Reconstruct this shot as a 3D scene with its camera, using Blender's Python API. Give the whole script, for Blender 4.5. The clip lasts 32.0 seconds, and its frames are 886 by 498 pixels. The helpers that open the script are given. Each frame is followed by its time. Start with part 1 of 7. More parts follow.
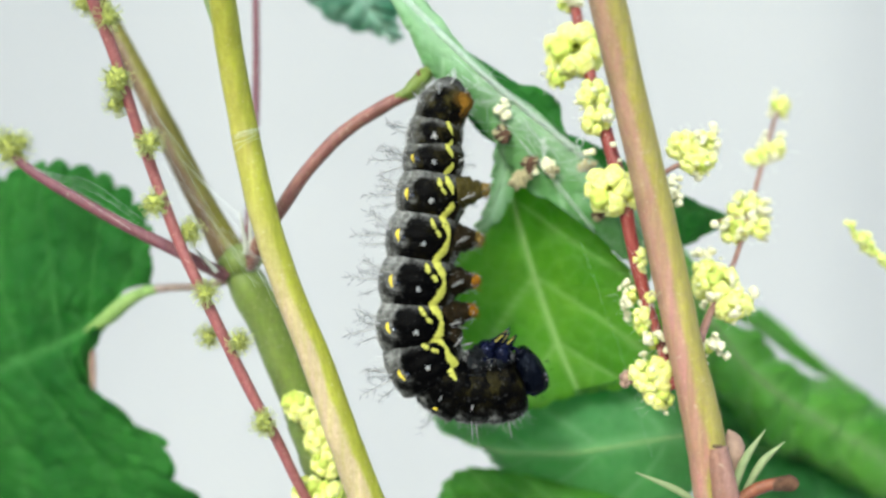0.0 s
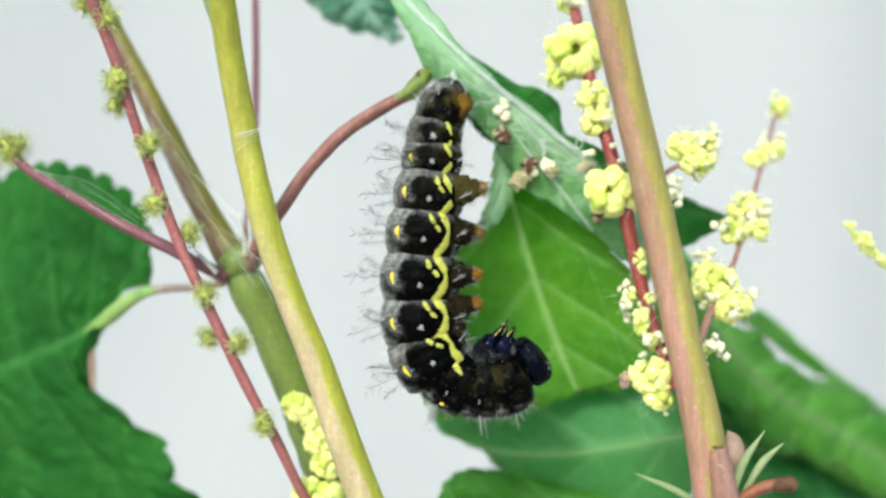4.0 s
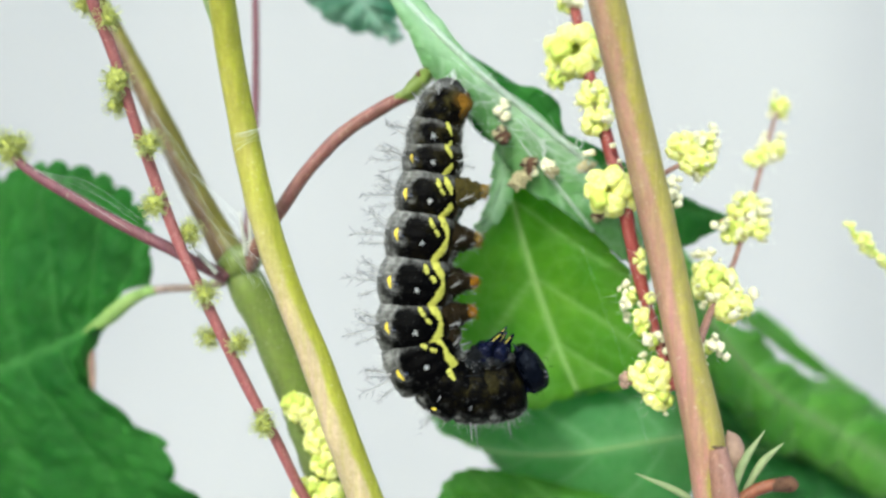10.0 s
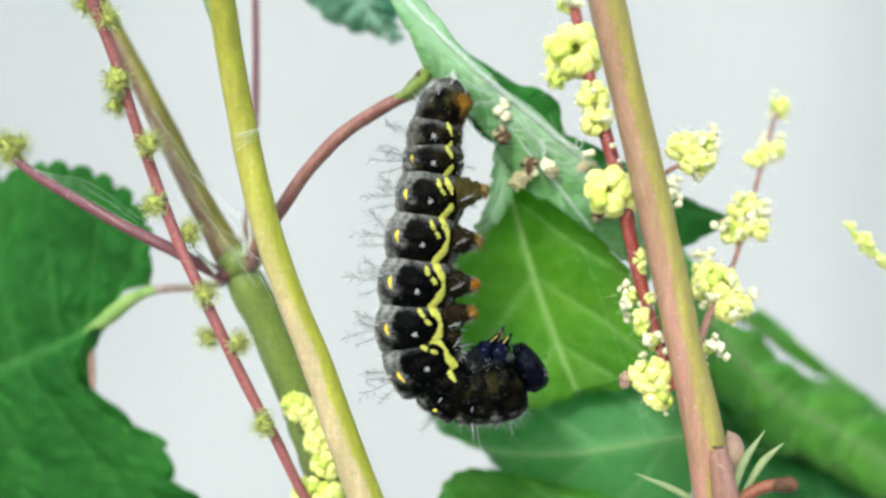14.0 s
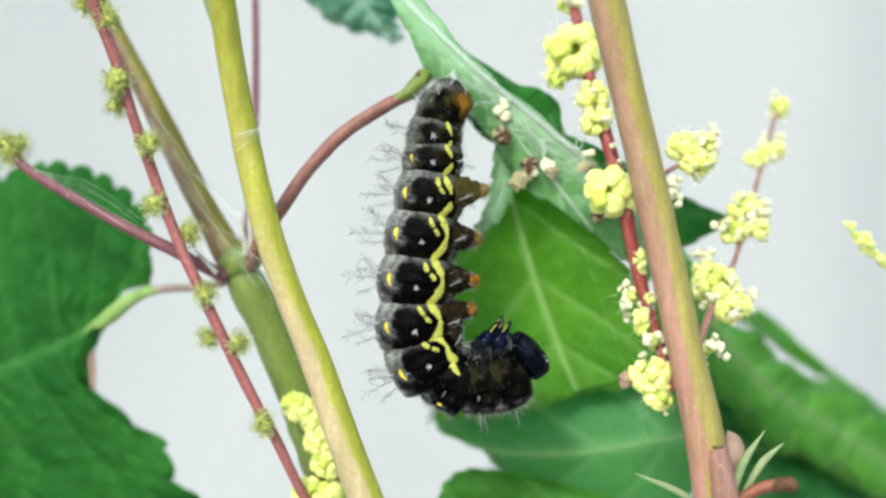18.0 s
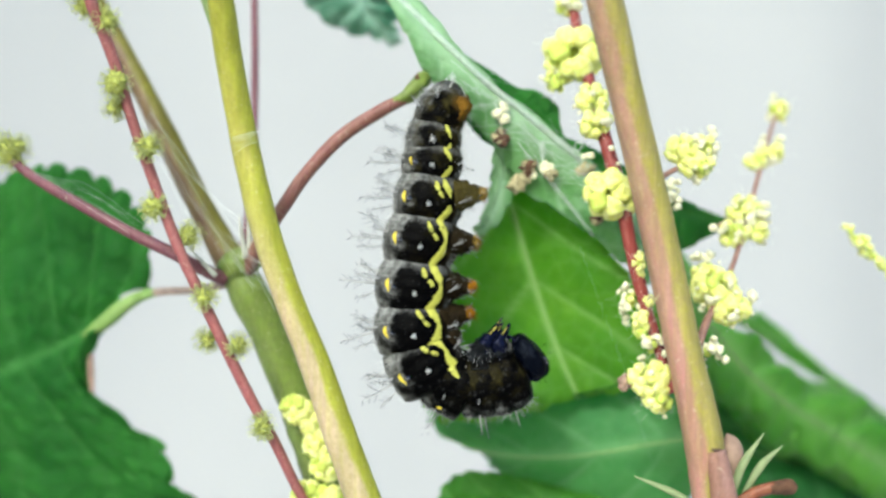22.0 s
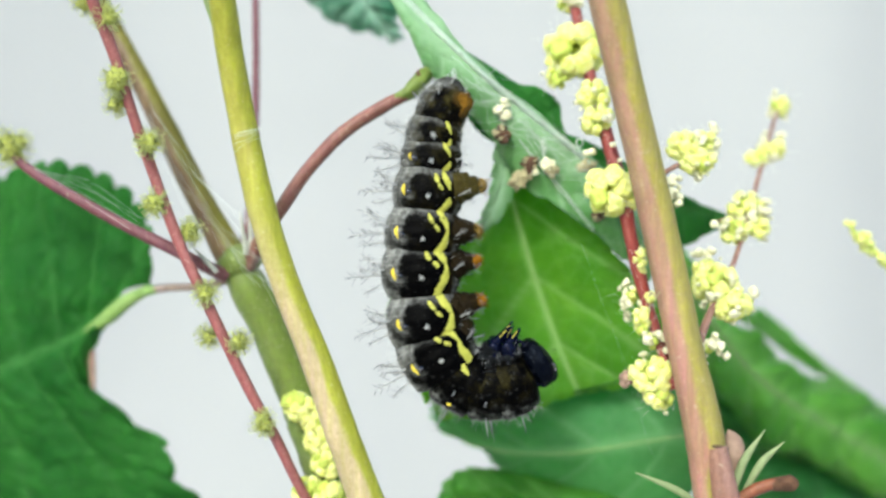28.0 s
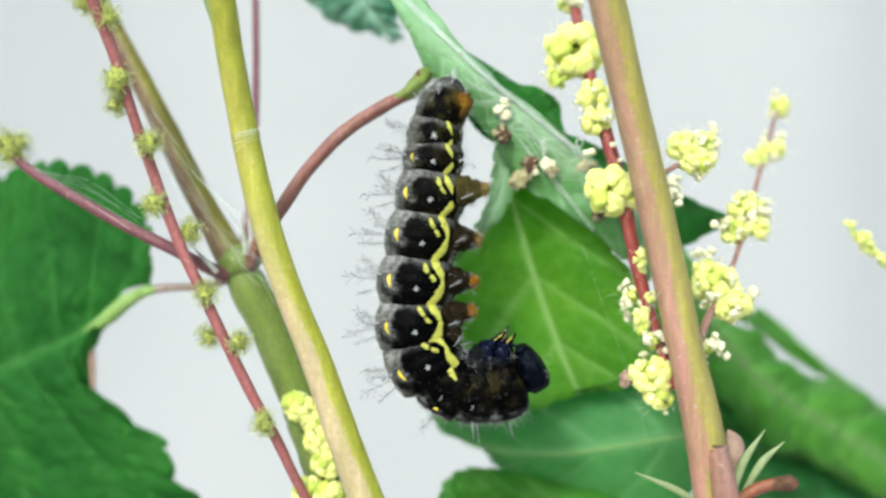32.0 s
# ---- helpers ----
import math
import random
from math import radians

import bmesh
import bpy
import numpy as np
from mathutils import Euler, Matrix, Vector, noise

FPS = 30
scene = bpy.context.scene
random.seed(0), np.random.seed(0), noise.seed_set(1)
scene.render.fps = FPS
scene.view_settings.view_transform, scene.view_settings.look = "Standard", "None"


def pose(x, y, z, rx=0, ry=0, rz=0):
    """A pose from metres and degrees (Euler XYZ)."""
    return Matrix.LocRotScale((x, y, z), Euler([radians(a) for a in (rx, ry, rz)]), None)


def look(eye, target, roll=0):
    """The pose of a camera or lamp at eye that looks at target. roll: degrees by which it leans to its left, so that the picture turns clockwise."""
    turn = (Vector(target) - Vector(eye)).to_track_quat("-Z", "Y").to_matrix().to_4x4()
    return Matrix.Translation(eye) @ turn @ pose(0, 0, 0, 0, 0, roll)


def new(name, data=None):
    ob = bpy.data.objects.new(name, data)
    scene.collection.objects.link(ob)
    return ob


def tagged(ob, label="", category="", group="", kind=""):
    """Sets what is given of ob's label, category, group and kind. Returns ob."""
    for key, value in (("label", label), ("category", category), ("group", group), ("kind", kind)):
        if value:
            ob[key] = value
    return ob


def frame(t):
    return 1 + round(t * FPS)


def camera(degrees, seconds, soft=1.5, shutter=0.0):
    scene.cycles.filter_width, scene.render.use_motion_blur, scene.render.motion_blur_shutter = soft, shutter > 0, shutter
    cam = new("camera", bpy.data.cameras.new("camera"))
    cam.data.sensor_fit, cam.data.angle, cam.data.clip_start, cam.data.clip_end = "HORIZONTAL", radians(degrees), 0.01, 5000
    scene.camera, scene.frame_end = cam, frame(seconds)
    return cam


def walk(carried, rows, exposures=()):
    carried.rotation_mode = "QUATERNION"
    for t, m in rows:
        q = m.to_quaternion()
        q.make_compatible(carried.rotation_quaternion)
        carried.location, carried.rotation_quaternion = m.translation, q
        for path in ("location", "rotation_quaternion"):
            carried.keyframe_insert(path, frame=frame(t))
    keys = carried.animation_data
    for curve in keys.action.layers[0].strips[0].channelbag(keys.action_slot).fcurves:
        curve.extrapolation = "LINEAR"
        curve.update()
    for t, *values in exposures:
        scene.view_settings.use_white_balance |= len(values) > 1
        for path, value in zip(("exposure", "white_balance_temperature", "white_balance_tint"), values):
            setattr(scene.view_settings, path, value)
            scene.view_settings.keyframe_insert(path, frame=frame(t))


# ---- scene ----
# A caterpillar hangs head-down from a folded nettle leaf; lengths below are in millimetres from the middle of the group.
MM, RISE, REACH = 0.001, 0.30, 0.09616


def mm(p):
    """A point in millimetres (across, away, up) from the middle of the group, in metres."""
    return Vector((p[0] * MM, p[1] * MM, RISE + p[2] * MM))


def aim(dx, dz):
    """The camera's pose, its aim moved by so many millimetres in the plane of the group."""
    return look((0, -REACH, RISE), (dx * MM, 0, RISE + dz * MM))


cam = camera(40, 32.0, soft=2.75)
cam.data.dof.use_dof = True
cam.data.dof.focus_distance = 0.0945
cam.data.dof.aperture_fstop = 12.0
walk(cam, [(0, aim(-0.03, -0.07)), (2.5, aim(-0.03, -0.06)), (2.8, aim(0, 0)), (21.6, aim(0, 0)), (21.9, aim(0.08, 0.215)),
           (27.5, aim(0.08, 0.21)), (27.8, aim(-0.015, -0.065)), (32, aim(-0.015, -0.065))],
     [(0, 1.1, 6150, 1), (32, 1.1, 6150, 1)])

# ---- light: an even bright sky, a wide soft sun ----
world = bpy.data.worlds.new("world")
scene.world = world
world.use_nodes = True
wn, wl = world.node_tree.nodes, world.node_tree.links
sky = wn.new("ShaderNodeTexSky")
sky.sky_type, sky.sun_disc = "NISHITA", False
sky.sun_elevation, sky.sun_rotation = radians(36), radians(200)
sky.air_density, sky.dust_density = 1.0, 3.0
wl.new(sky.outputs["Color"], wn["Background"].inputs["Color"])
wn["Background"].inputs["Strength"].default_value = 0.13
sun_data = bpy.data.lights.new("sun", "SUN")
sun_data.energy, sun_data.angle, sun_data.color = 1.25, radians(10), (1.0, 0.995, 0.98)
sun = new("sun", sun_data)
sun.matrix_world = look((-0.85, -2.35, RISE + 1.82), (0, 0, RISE))

# ---- materials ----


class Nodes:
    """A short hand for one node material."""

    def __init__(self, name, rough=0.5):
        self.mat = bpy.data.materials.new(name)
        self.mat.use_nodes = True
        self.n, self.l = self.mat.node_tree.nodes, self.mat.node_tree.links
        self.b = self.n["Principled BSDF"]
        self.b.inputs["Roughness"].default_value = rough

    def put(self, socket, value):
        if isinstance(value, bpy.types.NodeSocket):
            self.l.new(value, socket)
        else:
            socket.default_value = value

    def coords(self, kind="Object", scale=(1, 1, 1)):
        c, m = self.n.new("ShaderNodeTexCoord"), self.n.new("ShaderNodeMapping")
        m.inputs["Scale"].default_value = scale
        self.l.new(c.outputs[kind], m.inputs["Vector"])
        return m.outputs["Vector"]

    def grain(self, scale, detail=4.0, rough=0.6, vec=None, lo=0.35, hi=0.65):
        t = self.n.new("ShaderNodeTexNoise")
        t.inputs["Scale"].default_value, t.inputs["Detail"].default_value, t.inputs["Roughness"].default_value = scale, detail, rough
        self.put(t.inputs["Vector"], vec if vec is not None else self.coords())
        r = self.n.new("ShaderNodeMapRange")
        r.inputs["From Min"].default_value, r.inputs["From Max"].default_value = lo, hi
        self.l.new(t.outputs["Fac"], r.inputs["Value"])
        return r.outputs["Result"]

    def attr(self, name):
        a = self.n.new("ShaderNodeAttribute")
        a.attribute_name = name
        return a.outputs["Fac"]

    def random(self):
        return self.n.new("ShaderNodeObjectInfo").outputs["Random"]

    def calc(self, op, a, b=0.0, clamp=False):
        m = self.n.new("ShaderNodeMath")
        m.operation, m.use_clamp = op, clamp
        self.put(m.inputs[0], a)
        self.put(m.inputs[1], b)
        return m.outputs[0]

    def step(self, value, lo, hi):
        r = self.n.new("ShaderNodeMapRange")
        r.interpolation_type = "SMOOTHSTEP"
        r.inputs["From Min"].default_value, r.inputs["From Max"].default_value = lo, hi
        self.put(r.inputs["Value"], value)
        return r.outputs["Result"]

    def mix(self, fac, a, b):
        m = self.n.new("ShaderNodeMix")
        m.data_type = "RGBA"
        self.put(m.inputs["Factor"], fac)
        for s, v in ((m.inputs[6], a), (m.inputs[7], b)):
            self.put(s, v if isinstance(v, bpy.types.NodeSocket) else (*v, 1))
        return m.outputs[2]

    def bump(self, height, strength, distance):
        p = self.n.new("ShaderNodeBump")
        p.inputs["Strength"].default_value, p.inputs["Distance"].default_value = strength, distance
        self.put(p.inputs["Height"], height)
        self.l.new(p.outputs["Normal"], self.b.inputs["Normal"])
        return p.outputs["Normal"]

    def colour(self, c):
        self.put(self.b.inputs["Base Color"], c if isinstance(c, bpy.types.NodeSocket) else (*c, 1))
        return self

    def shine_in(self, c, share):
        """Light that shines through a thin blade."""
        t, m = self.n.new("ShaderNodeBsdfTranslucent"), self.n.new("ShaderNodeMixShader")
        self.put(t.inputs["Color"], c if isinstance(c, bpy.types.NodeSocket) else (*c, 1))
        m.inputs[0].default_value = share
        self.l.new(self.b.outputs[0], m.inputs[1])
        self.l.new(t.outputs[0], m.inputs[2])
        self.l.new(m.outputs[0], self.n["Material Output"].inputs["Surface"])
        return self


def plain(name, colour, rough=0.5, vary=0.25, scale=900, bump=0.3, depth=0.00005, coat=0.0, thin=0.0, spec=0.4):
    k = Nodes(name, rough)
    dark = tuple(c * (1 - vary) for c in colour)
    light = tuple(min(1, c * (1 + vary)) for c in colour)
    c = k.mix(k.grain(scale), dark, light)
    c = k.mix(k.calc("MULTIPLY", k.random(), 0.35), c, light)
    k.colour(c)
    k.bump(k.grain(scale * 3), bump, depth)
    k.b.inputs["Coat Weight"].default_value, k.b.inputs["Specular IOR Level"].default_value = coat, spec
    if thin:
        k.shine_in(c, thin)
    return k.mat


def stem_material(name, left, right, patch, gloss=0.42, low=None, split=-0.1, turn=0.5):
    """A ribbed stem: one colour towards one side, another towards the other, blotched and streaked along its length."""
    k = Nodes(name, gloss)
    k.b.inputs["Specular IOR Level"].default_value = 0.25
    along = k.attr("along")
    side = k.calc("ADD", k.attr("side"), k.calc("MULTIPLY", k.calc("SUBTRACT", k.grain(160), 0.5), 0.35))
    left = k.mix(k.calc("MULTIPLY", k.step(k.grain(130, detail=6, lo=0.3, hi=0.7), 0.35, 0.85), 0.7), left, patch)
    if low:
        left = k.mix(k.step(k.calc("ADD", along, k.calc("MULTIPLY", side, 0.06)), turn - 0.1, turn + 0.1), low, left)
    c = k.mix(k.step(side, split - 0.18, split + 0.18), left, right)
    streak = k.grain(1.0, vec=k.coords(scale=(2600, 2600, 130)), detail=4)
    c = k.mix(k.calc("MULTIPLY", streak, 0.36), c, tuple(min(1, (v + w) * 0.7 + 0.03) for v, w in zip(right, patch)))
    dark = k.grain(1.0, vec=k.coords(scale=(1500, 1500, 60)), detail=3)
    c = k.mix(k.calc("MULTIPLY", dark, 0.4), c, tuple(v * 0.5 for v in right))
    c = k.mix(k.calc("MULTIPLY", k.grain(1300, detail=6, rough=0.8), 0.38), c, tuple(v * 0.55 for v in patch))
    pores = k.step(k.grain(1.0, vec=k.coords(scale=(6500, 6500, 2600)), detail=3, rough=0.7, lo=0.3, hi=0.7), 0.45, 0.9)
    c = k.mix(k.calc("MULTIPLY", pores, 0.32), c, tuple(v * 0.5 for v in patch))
    spots = k.step(k.grain(3600, detail=2, lo=0.3, hi=0.75), 0.7, 0.95)
    c = k.mix(k.calc("MULTIPLY", spots, 0.28), c, (0.62, 0.58, 0.42))
    k.colour(c)
    k.bump(k.calc("ADD", streak, k.calc("MULTIPLY", k.grain(2600), 0.6)), 0.3, 0.0001)
    k.b.inputs["Subsurface Weight"].default_value = 0.12
    k.b.inputs["Subsurface Radius"].default_value = (0.002, 0.0015, 0.0005)
    return k.mat


def leaf_material(name, dark, light, vein, share, rough=0.45, shine=(0.2, 0.5, 0.03), wool=0.0, spec=0.25, net_share=0.12, relief=0.6, furrow=None):
    k = Nodes(name, rough)
    k.b.inputs["Specular IOR Level"].default_value = spec
    c = k.mix(k.grain(130, lo=0.3, hi=0.7), dark, light)
    c = k.mix(k.calc("MULTIPLY", k.grain(900), 0.45), c, tuple(v * 0.6 for v in dark))
    cells = k.n.new("ShaderNodeTexVoronoi")
    cells.feature = "DISTANCE_TO_EDGE"
    cells.inputs["Scale"].default_value = 620
    k.l.new(k.coords(), cells.inputs["Vector"])
    net = k.step(cells.outputs["Distance"], 0.0, 0.12)
    c = k.mix(k.calc("MULTIPLY", k.calc("SUBTRACT", 1.0, net), net_share), c, furrow or vein)
    c = k.mix(k.calc("MULTIPLY", k.attr("vein"), 0.8), c, vein)
    if wool:
        c = k.mix(k.calc("MULTIPLY", k.step(k.grain(420, detail=7, rough=0.75, lo=0.3, hi=0.7), 0.4, 0.9), wool), c, vein)
        c = k.mix(k.calc("MULTIPLY", k.step(k.grain(300, detail=6, rough=0.7, lo=0.3, hi=0.7), 0.55, 0.9), wool), c, tuple(v * 0.45 for v in dark))
    k.colour(c)
    k.bump(k.calc("ADD", k.calc("MULTIPLY", net, relief), k.grain(1800)), 0.5, 0.00015 if relief < 1 else 0.0003)
    t = k.mix(k.calc("MULTIPLY", k.attr("vein"), 0.6), shine, tuple(0.6 * a + 0.4 * b for a, b in zip(shine, vein)))
    return k.shine_in(t, share).mat


STEM_PINK = stem_material("pink_green_stem", (0.36, 0.18, 0.145), (0.31, 0.29, 0.035), (0.38, 0.25, 0.18), low=(0.39, 0.165, 0.155), split=-0.14, turn=0.68)
STEM_YELLOW = stem_material("yellow_green_stem", (0.32, 0.33, 0.032), (0.33, 0.36, 0.024), (0.38, 0.34, 0.08), low=(0.5, 0.36, 0.3), split=0.3, turn=0.63)
STEM_OLIVE = stem_material("olive_stem", (0.15, 0.085, 0.055), (0.165, 0.17, 0.01), (0.12, 0.055, 0.045), split=-0.05)
STEM_GREEN = stem_material("green_stem", (0.165, 0.24, 0.045), (0.155, 0.235, 0.03), (0.16, 0.17, 0.06))
STEM_RED = stem_material("red_stem", (0.3, 0.095, 0.09), (0.32, 0.125, 0.115), (0.24, 0.055, 0.06))
STEM_PLUM = stem_material("plum_stem", (0.16, 0.052, 0.066), (0.21, 0.09, 0.105), (0.12, 0.035, 0.05))
STEM_ARC = stem_material("russet_stem", (0.26, 0.092, 0.088), (0.19, 0.06, 0.06), (0.26, 0.18, 0.1))
STEM_BLOOD = stem_material("dark_red_stem", (0.22, 0.025, 0.025), (0.19, 0.02, 0.016), (0.36, 0.12, 0.09))
STEM_BROWN = stem_material("brown_pink_stem", (0.27, 0.14, 0.1), (0.3, 0.17, 0.14), (0.2, 0.1, 0.06))
STEM_RUST = stem_material("rust_red_stem", (0.25, 0.08, 0.045), (0.19, 0.055, 0.035), (0.26, 0.12, 0.05))
VEIN = plain("pale_vein", (0.34, 0.54, 0.17), 0.6, 0.2, thin=0.3)
WOOL = plain("white_leaf_wool", (0.5, 0.64, 0.5), 0.8, 0.25, 1500, 0.8, 0.0003)
STEM_MAUVE = stem_material("grey_mauve_stem", (0.33, 0.25, 0.21), (0.36, 0.29, 0.25), (0.26, 0.19, 0.15))
GREEN_STALK = stem_material("soft_green_stalk", (0.2, 0.35, 0.08), (0.15, 0.3, 0.05), (0.27, 0.38, 0.13))
PALE_STALK = stem_material("pale_green_stalk", (0.2, 0.32, 0.1), (0.17, 0.3, 0.08), (0.26, 0.24, 0.15))
LEAF_DARK = leaf_material("dark_leaf", (0.016, 0.106, 0.014), (0.043, 0.194, 0.027), (0.06, 0.21, 0.045), 0.32, 0.5, (0.05, 0.44, 0.02), spec=0.16, net_share=0.34, relief=1.4, furrow=(0.008, 0.05, 0.006))
LEAF_BRIGHT = leaf_material("bright_leaf", (0.058, 0.222, 0.01), (0.155, 0.355, 0.028), (0.34, 0.54, 0.17), 0.45, 0.45, (0.22, 0.6, 0.025))
LEAF_PALE = leaf_material("pale_leaf_underside", (0.082, 0.25, 0.06), (0.185, 0.4, 0.135), (0.4, 0.6, 0.38), 0.35, 0.6, (0.2, 0.5, 0.1), 0.35)
LEAF_TEAL = leaf_material("teal_leaf", (0.058, 0.212, 0.063), (0.118, 0.305, 0.098), (0.22, 0.44, 0.185), 0.42, 0.42, (0.14, 0.6, 0.08))
LEAF_BACK = leaf_material("shaded_leaf", (0.045, 0.2, 0.014), (0.14, 0.36, 0.04), (0.22, 0.44, 0.12), 0.42, 0.36, (0.18, 0.6, 0.03), spec=0.4)
LEAF_BLUE = leaf_material("blue_green_leaf", (0.035, 0.15, 0.085), (0.14, 0.33, 0.21), (0.34, 0.54, 0.42), 0.3, 0.5, (0.12, 0.4, 0.16), 0.6)
LEAF_LOW = leaf_material("low_leaf", (0.04, 0.175, 0.016), (0.088, 0.262, 0.03), (0.16, 0.38, 0.08), 0.42, 0.4, (0.15, 0.5, 0.03))
# teal leaf, its colour deepened to include the broad leaf's shadow
LEAF_TEAL_SHADE = leaf_material("shade_darkened_teal_leaf", (0.02, 0.13, 0.025), (0.05, 0.21, 0.045), (0.1, 0.3, 0.1), 0.35, 0.4, (0.07, 0.4, 0.04))
STIPULE = plain("pale_stipule", (0.38, 0.47, 0.24), 0.6, 0.12, thin=0.4)
STIPULE_GREY = plain("papery_stipule", (0.52, 0.54, 0.47), 0.7, 0.2, thin=0.4)
BRACT = plain("dry_pink_bract", (0.27, 0.18, 0.13), 0.7, 0.25)
def bud_material():
    """A closed flower: pale lobes, a deeper yellow-green tip, fine down."""
    k = Nodes("yellow_bud", 0.6)
    k.b.inputs["Specular IOR Level"].default_value = 0.2
    c = k.mix(k.grain(1100, detail=5, rough=0.7), (0.76, 0.8, 0.16), (0.9, 0.91, 0.42))
    c = k.mix(k.calc("MULTIPLY", k.random(), 0.45), c, (0.82, 0.85, 0.3))
    axis = k.n.new("ShaderNodeSeparateXYZ")
    k.l.new(k.coords(), axis.inputs[0])
    c = k.mix(k.calc("MULTIPLY", k.step(axis.outputs[2], 0.0006, 0.00095), 0.35), c, (0.62, 0.68, 0.1))
    c = k.mix(k.step(axis.outputs[2], -0.0002, -0.0008), c, (0.58, 0.68, 0.2))
    k.colour(c)
    k.bump(k.grain(2500, detail=5), 0.4, 0.0001)
    k.b.inputs["Subsurface Weight"].default_value, k.b.inputs["Subsurface Scale"].default_value = 0.6, 0.0007
    k.b.inputs["Subsurface Radius"].default_value = (1.0, 0.9, 0.4)
    return k.shine_in(c, 0.2).mat


BUD = bud_material()
BUD_GREEN = plain("green_bud", (0.56, 0.66, 0.12), 0.5, 0.2, 1400, 0.4, 0.0001, thin=0.2)
# bud green darkened: the shade inside the bud ring is put into the colour
HOLLOW_SHADE = plain("green_hollow", (0.42, 0.48, 0.07), 0.6, 0.4, 1400, 0.4, 0.0001, thin=0.3)
ANTHER = plain("white_anther", (0.88, 0.86, 0.6), 0.7, 0.12, 2200, 0.5, 0.0001, thin=0.2, spec=0.2)
BURR = plain("green_burr", (0.44, 0.48, 0.12), 0.7, 0.4, 1500, 0.5, 0.0002, thin=0.2, spec=0.1)
BRISTLE = plain("burr_bristle", (0.48, 0.53, 0.22), 0.5, 0.3, thin=0.4)
HAIR = plain("plant_hair", (0.72, 0.72, 0.62), 0.4, 0.1, thin=0.3)
SILK = plain("silk", (0.8, 0.85, 0.8), 0.4, 0.05, thin=0.5)
WITHERED = plain("withered_brown", (0.12, 0.06, 0.032), 0.8, 0.5, 1600, 0.8, 0.0003)
STRAW = plain("withered_straw", (0.5, 0.45, 0.25), 0.75, 0.3, 1600, 0.8, 0.0003)
SCAR = plain("dark_scar", (0.06, 0.035, 0.025), 0.8, 0.4)
ORANGE = plain("orange_spot", (0.5, 0.4, 0.025), 0.35, 0.5, 1300, 0.4, 0.0001)
PROLEG = plain("brown_proleg", (0.009, 0.006, 0.002), 0.35, 0.95, 600, 0.6, 0.0003, thin=0.12, spec=0.07)
PROLEG_OLIVE = plain("olive_proleg", (0.05, 0.04, 0.008), 0.4, 0.85, 700, 0.8, 0.0003, thin=0.3, spec=0.15)
FOOT = plain("orange_foot", (0.24, 0.105, 0.006), 0.4, 0.7, 1300, 0.5, 0.0002, thin=0.3, spec=0.12)
FOOT_DARK = plain("ochre_foot", (0.2, 0.125, 0.016), 0.4, 0.75, 1100, 0.6, 0.0003, thin=0.3)
# high gloss for small added beads that give glints
GLINT_BEAD = plain("glint_bead", (0.004, 0.005, 0.012), 0.1, 0.2, 600, 0.0, 0.0001, coat=1.0, spec=1.0)
SPINE_PALE = plain("pale_spine", (0.5, 0.51, 0.5), 0.4, 0.2, 1200, thin=0.3)
# black horn; the blue base and specular tint imitate bluish highlights
GLOSS = plain("black_horn_blue_sheen", (0.001, 0.0016, 0.007), 0.16, 0.4, 700, 0.02, 0.0002, coat=0.12, spec=0.12)
GLOSS.node_tree.nodes["Principled BSDF"].inputs["Specular Tint"].default_value = (0.3, 0.4, 1.0, 1)
GLOSS.node_tree.nodes["Principled BSDF"].inputs["Coat Roughness"].default_value = 0.17
def head_material():
    """A pitted blue-black shell, dull grey patches between the gloss."""
    k = Nodes("blue_black_head", 0.18)
    k.b.inputs["Specular IOR Level"].default_value = 0.07
    # bluish specular tint imitates the blue of reflected light
    k.b.inputs["Specular Tint"].default_value = (0.6, 0.75, 1.0, 1)
    c = k.mix(k.step(k.grain(520, detail=6, rough=0.7, lo=0.3, hi=0.7), 0.5, 0.95), (0.0008, 0.0012, 0.003), (0.011, 0.013, 0.019))
    k.colour(k.mix(k.calc("MULTIPLY", k.step(k.grain(2400, detail=2, lo=0.3, hi=0.75), 0.75, 0.95), 0.3), c, (0.06, 0.065, 0.075)))
    k.put(k.b.inputs["Roughness"], k.calc("ADD", 0.13, k.calc("MULTIPLY", k.grain(600, detail=5), 0.25)))
    k.bump(k.calc("ADD", k.grain(700, detail=4), k.calc("MULTIPLY", k.grain(2600), 0.5)), 0.35, 0.0002)
    return k.mat


HEAD = head_material()
COXA = plain("grey_blue_leg_base", (0.007, 0.008, 0.009), 0.4, 0.97, 550, 0.9, 0.0004, spec=0.06)
LEG_TIP = plain("yellow_leg_tip", (0.3, 0.27, 0.018), 0.35, 0.6)
TAILPAD = plain("amber_tail_pad", (0.085, 0.043, 0.004), 0.45, 0.9, 800, 0.6, 0.0003, spec=0.08)


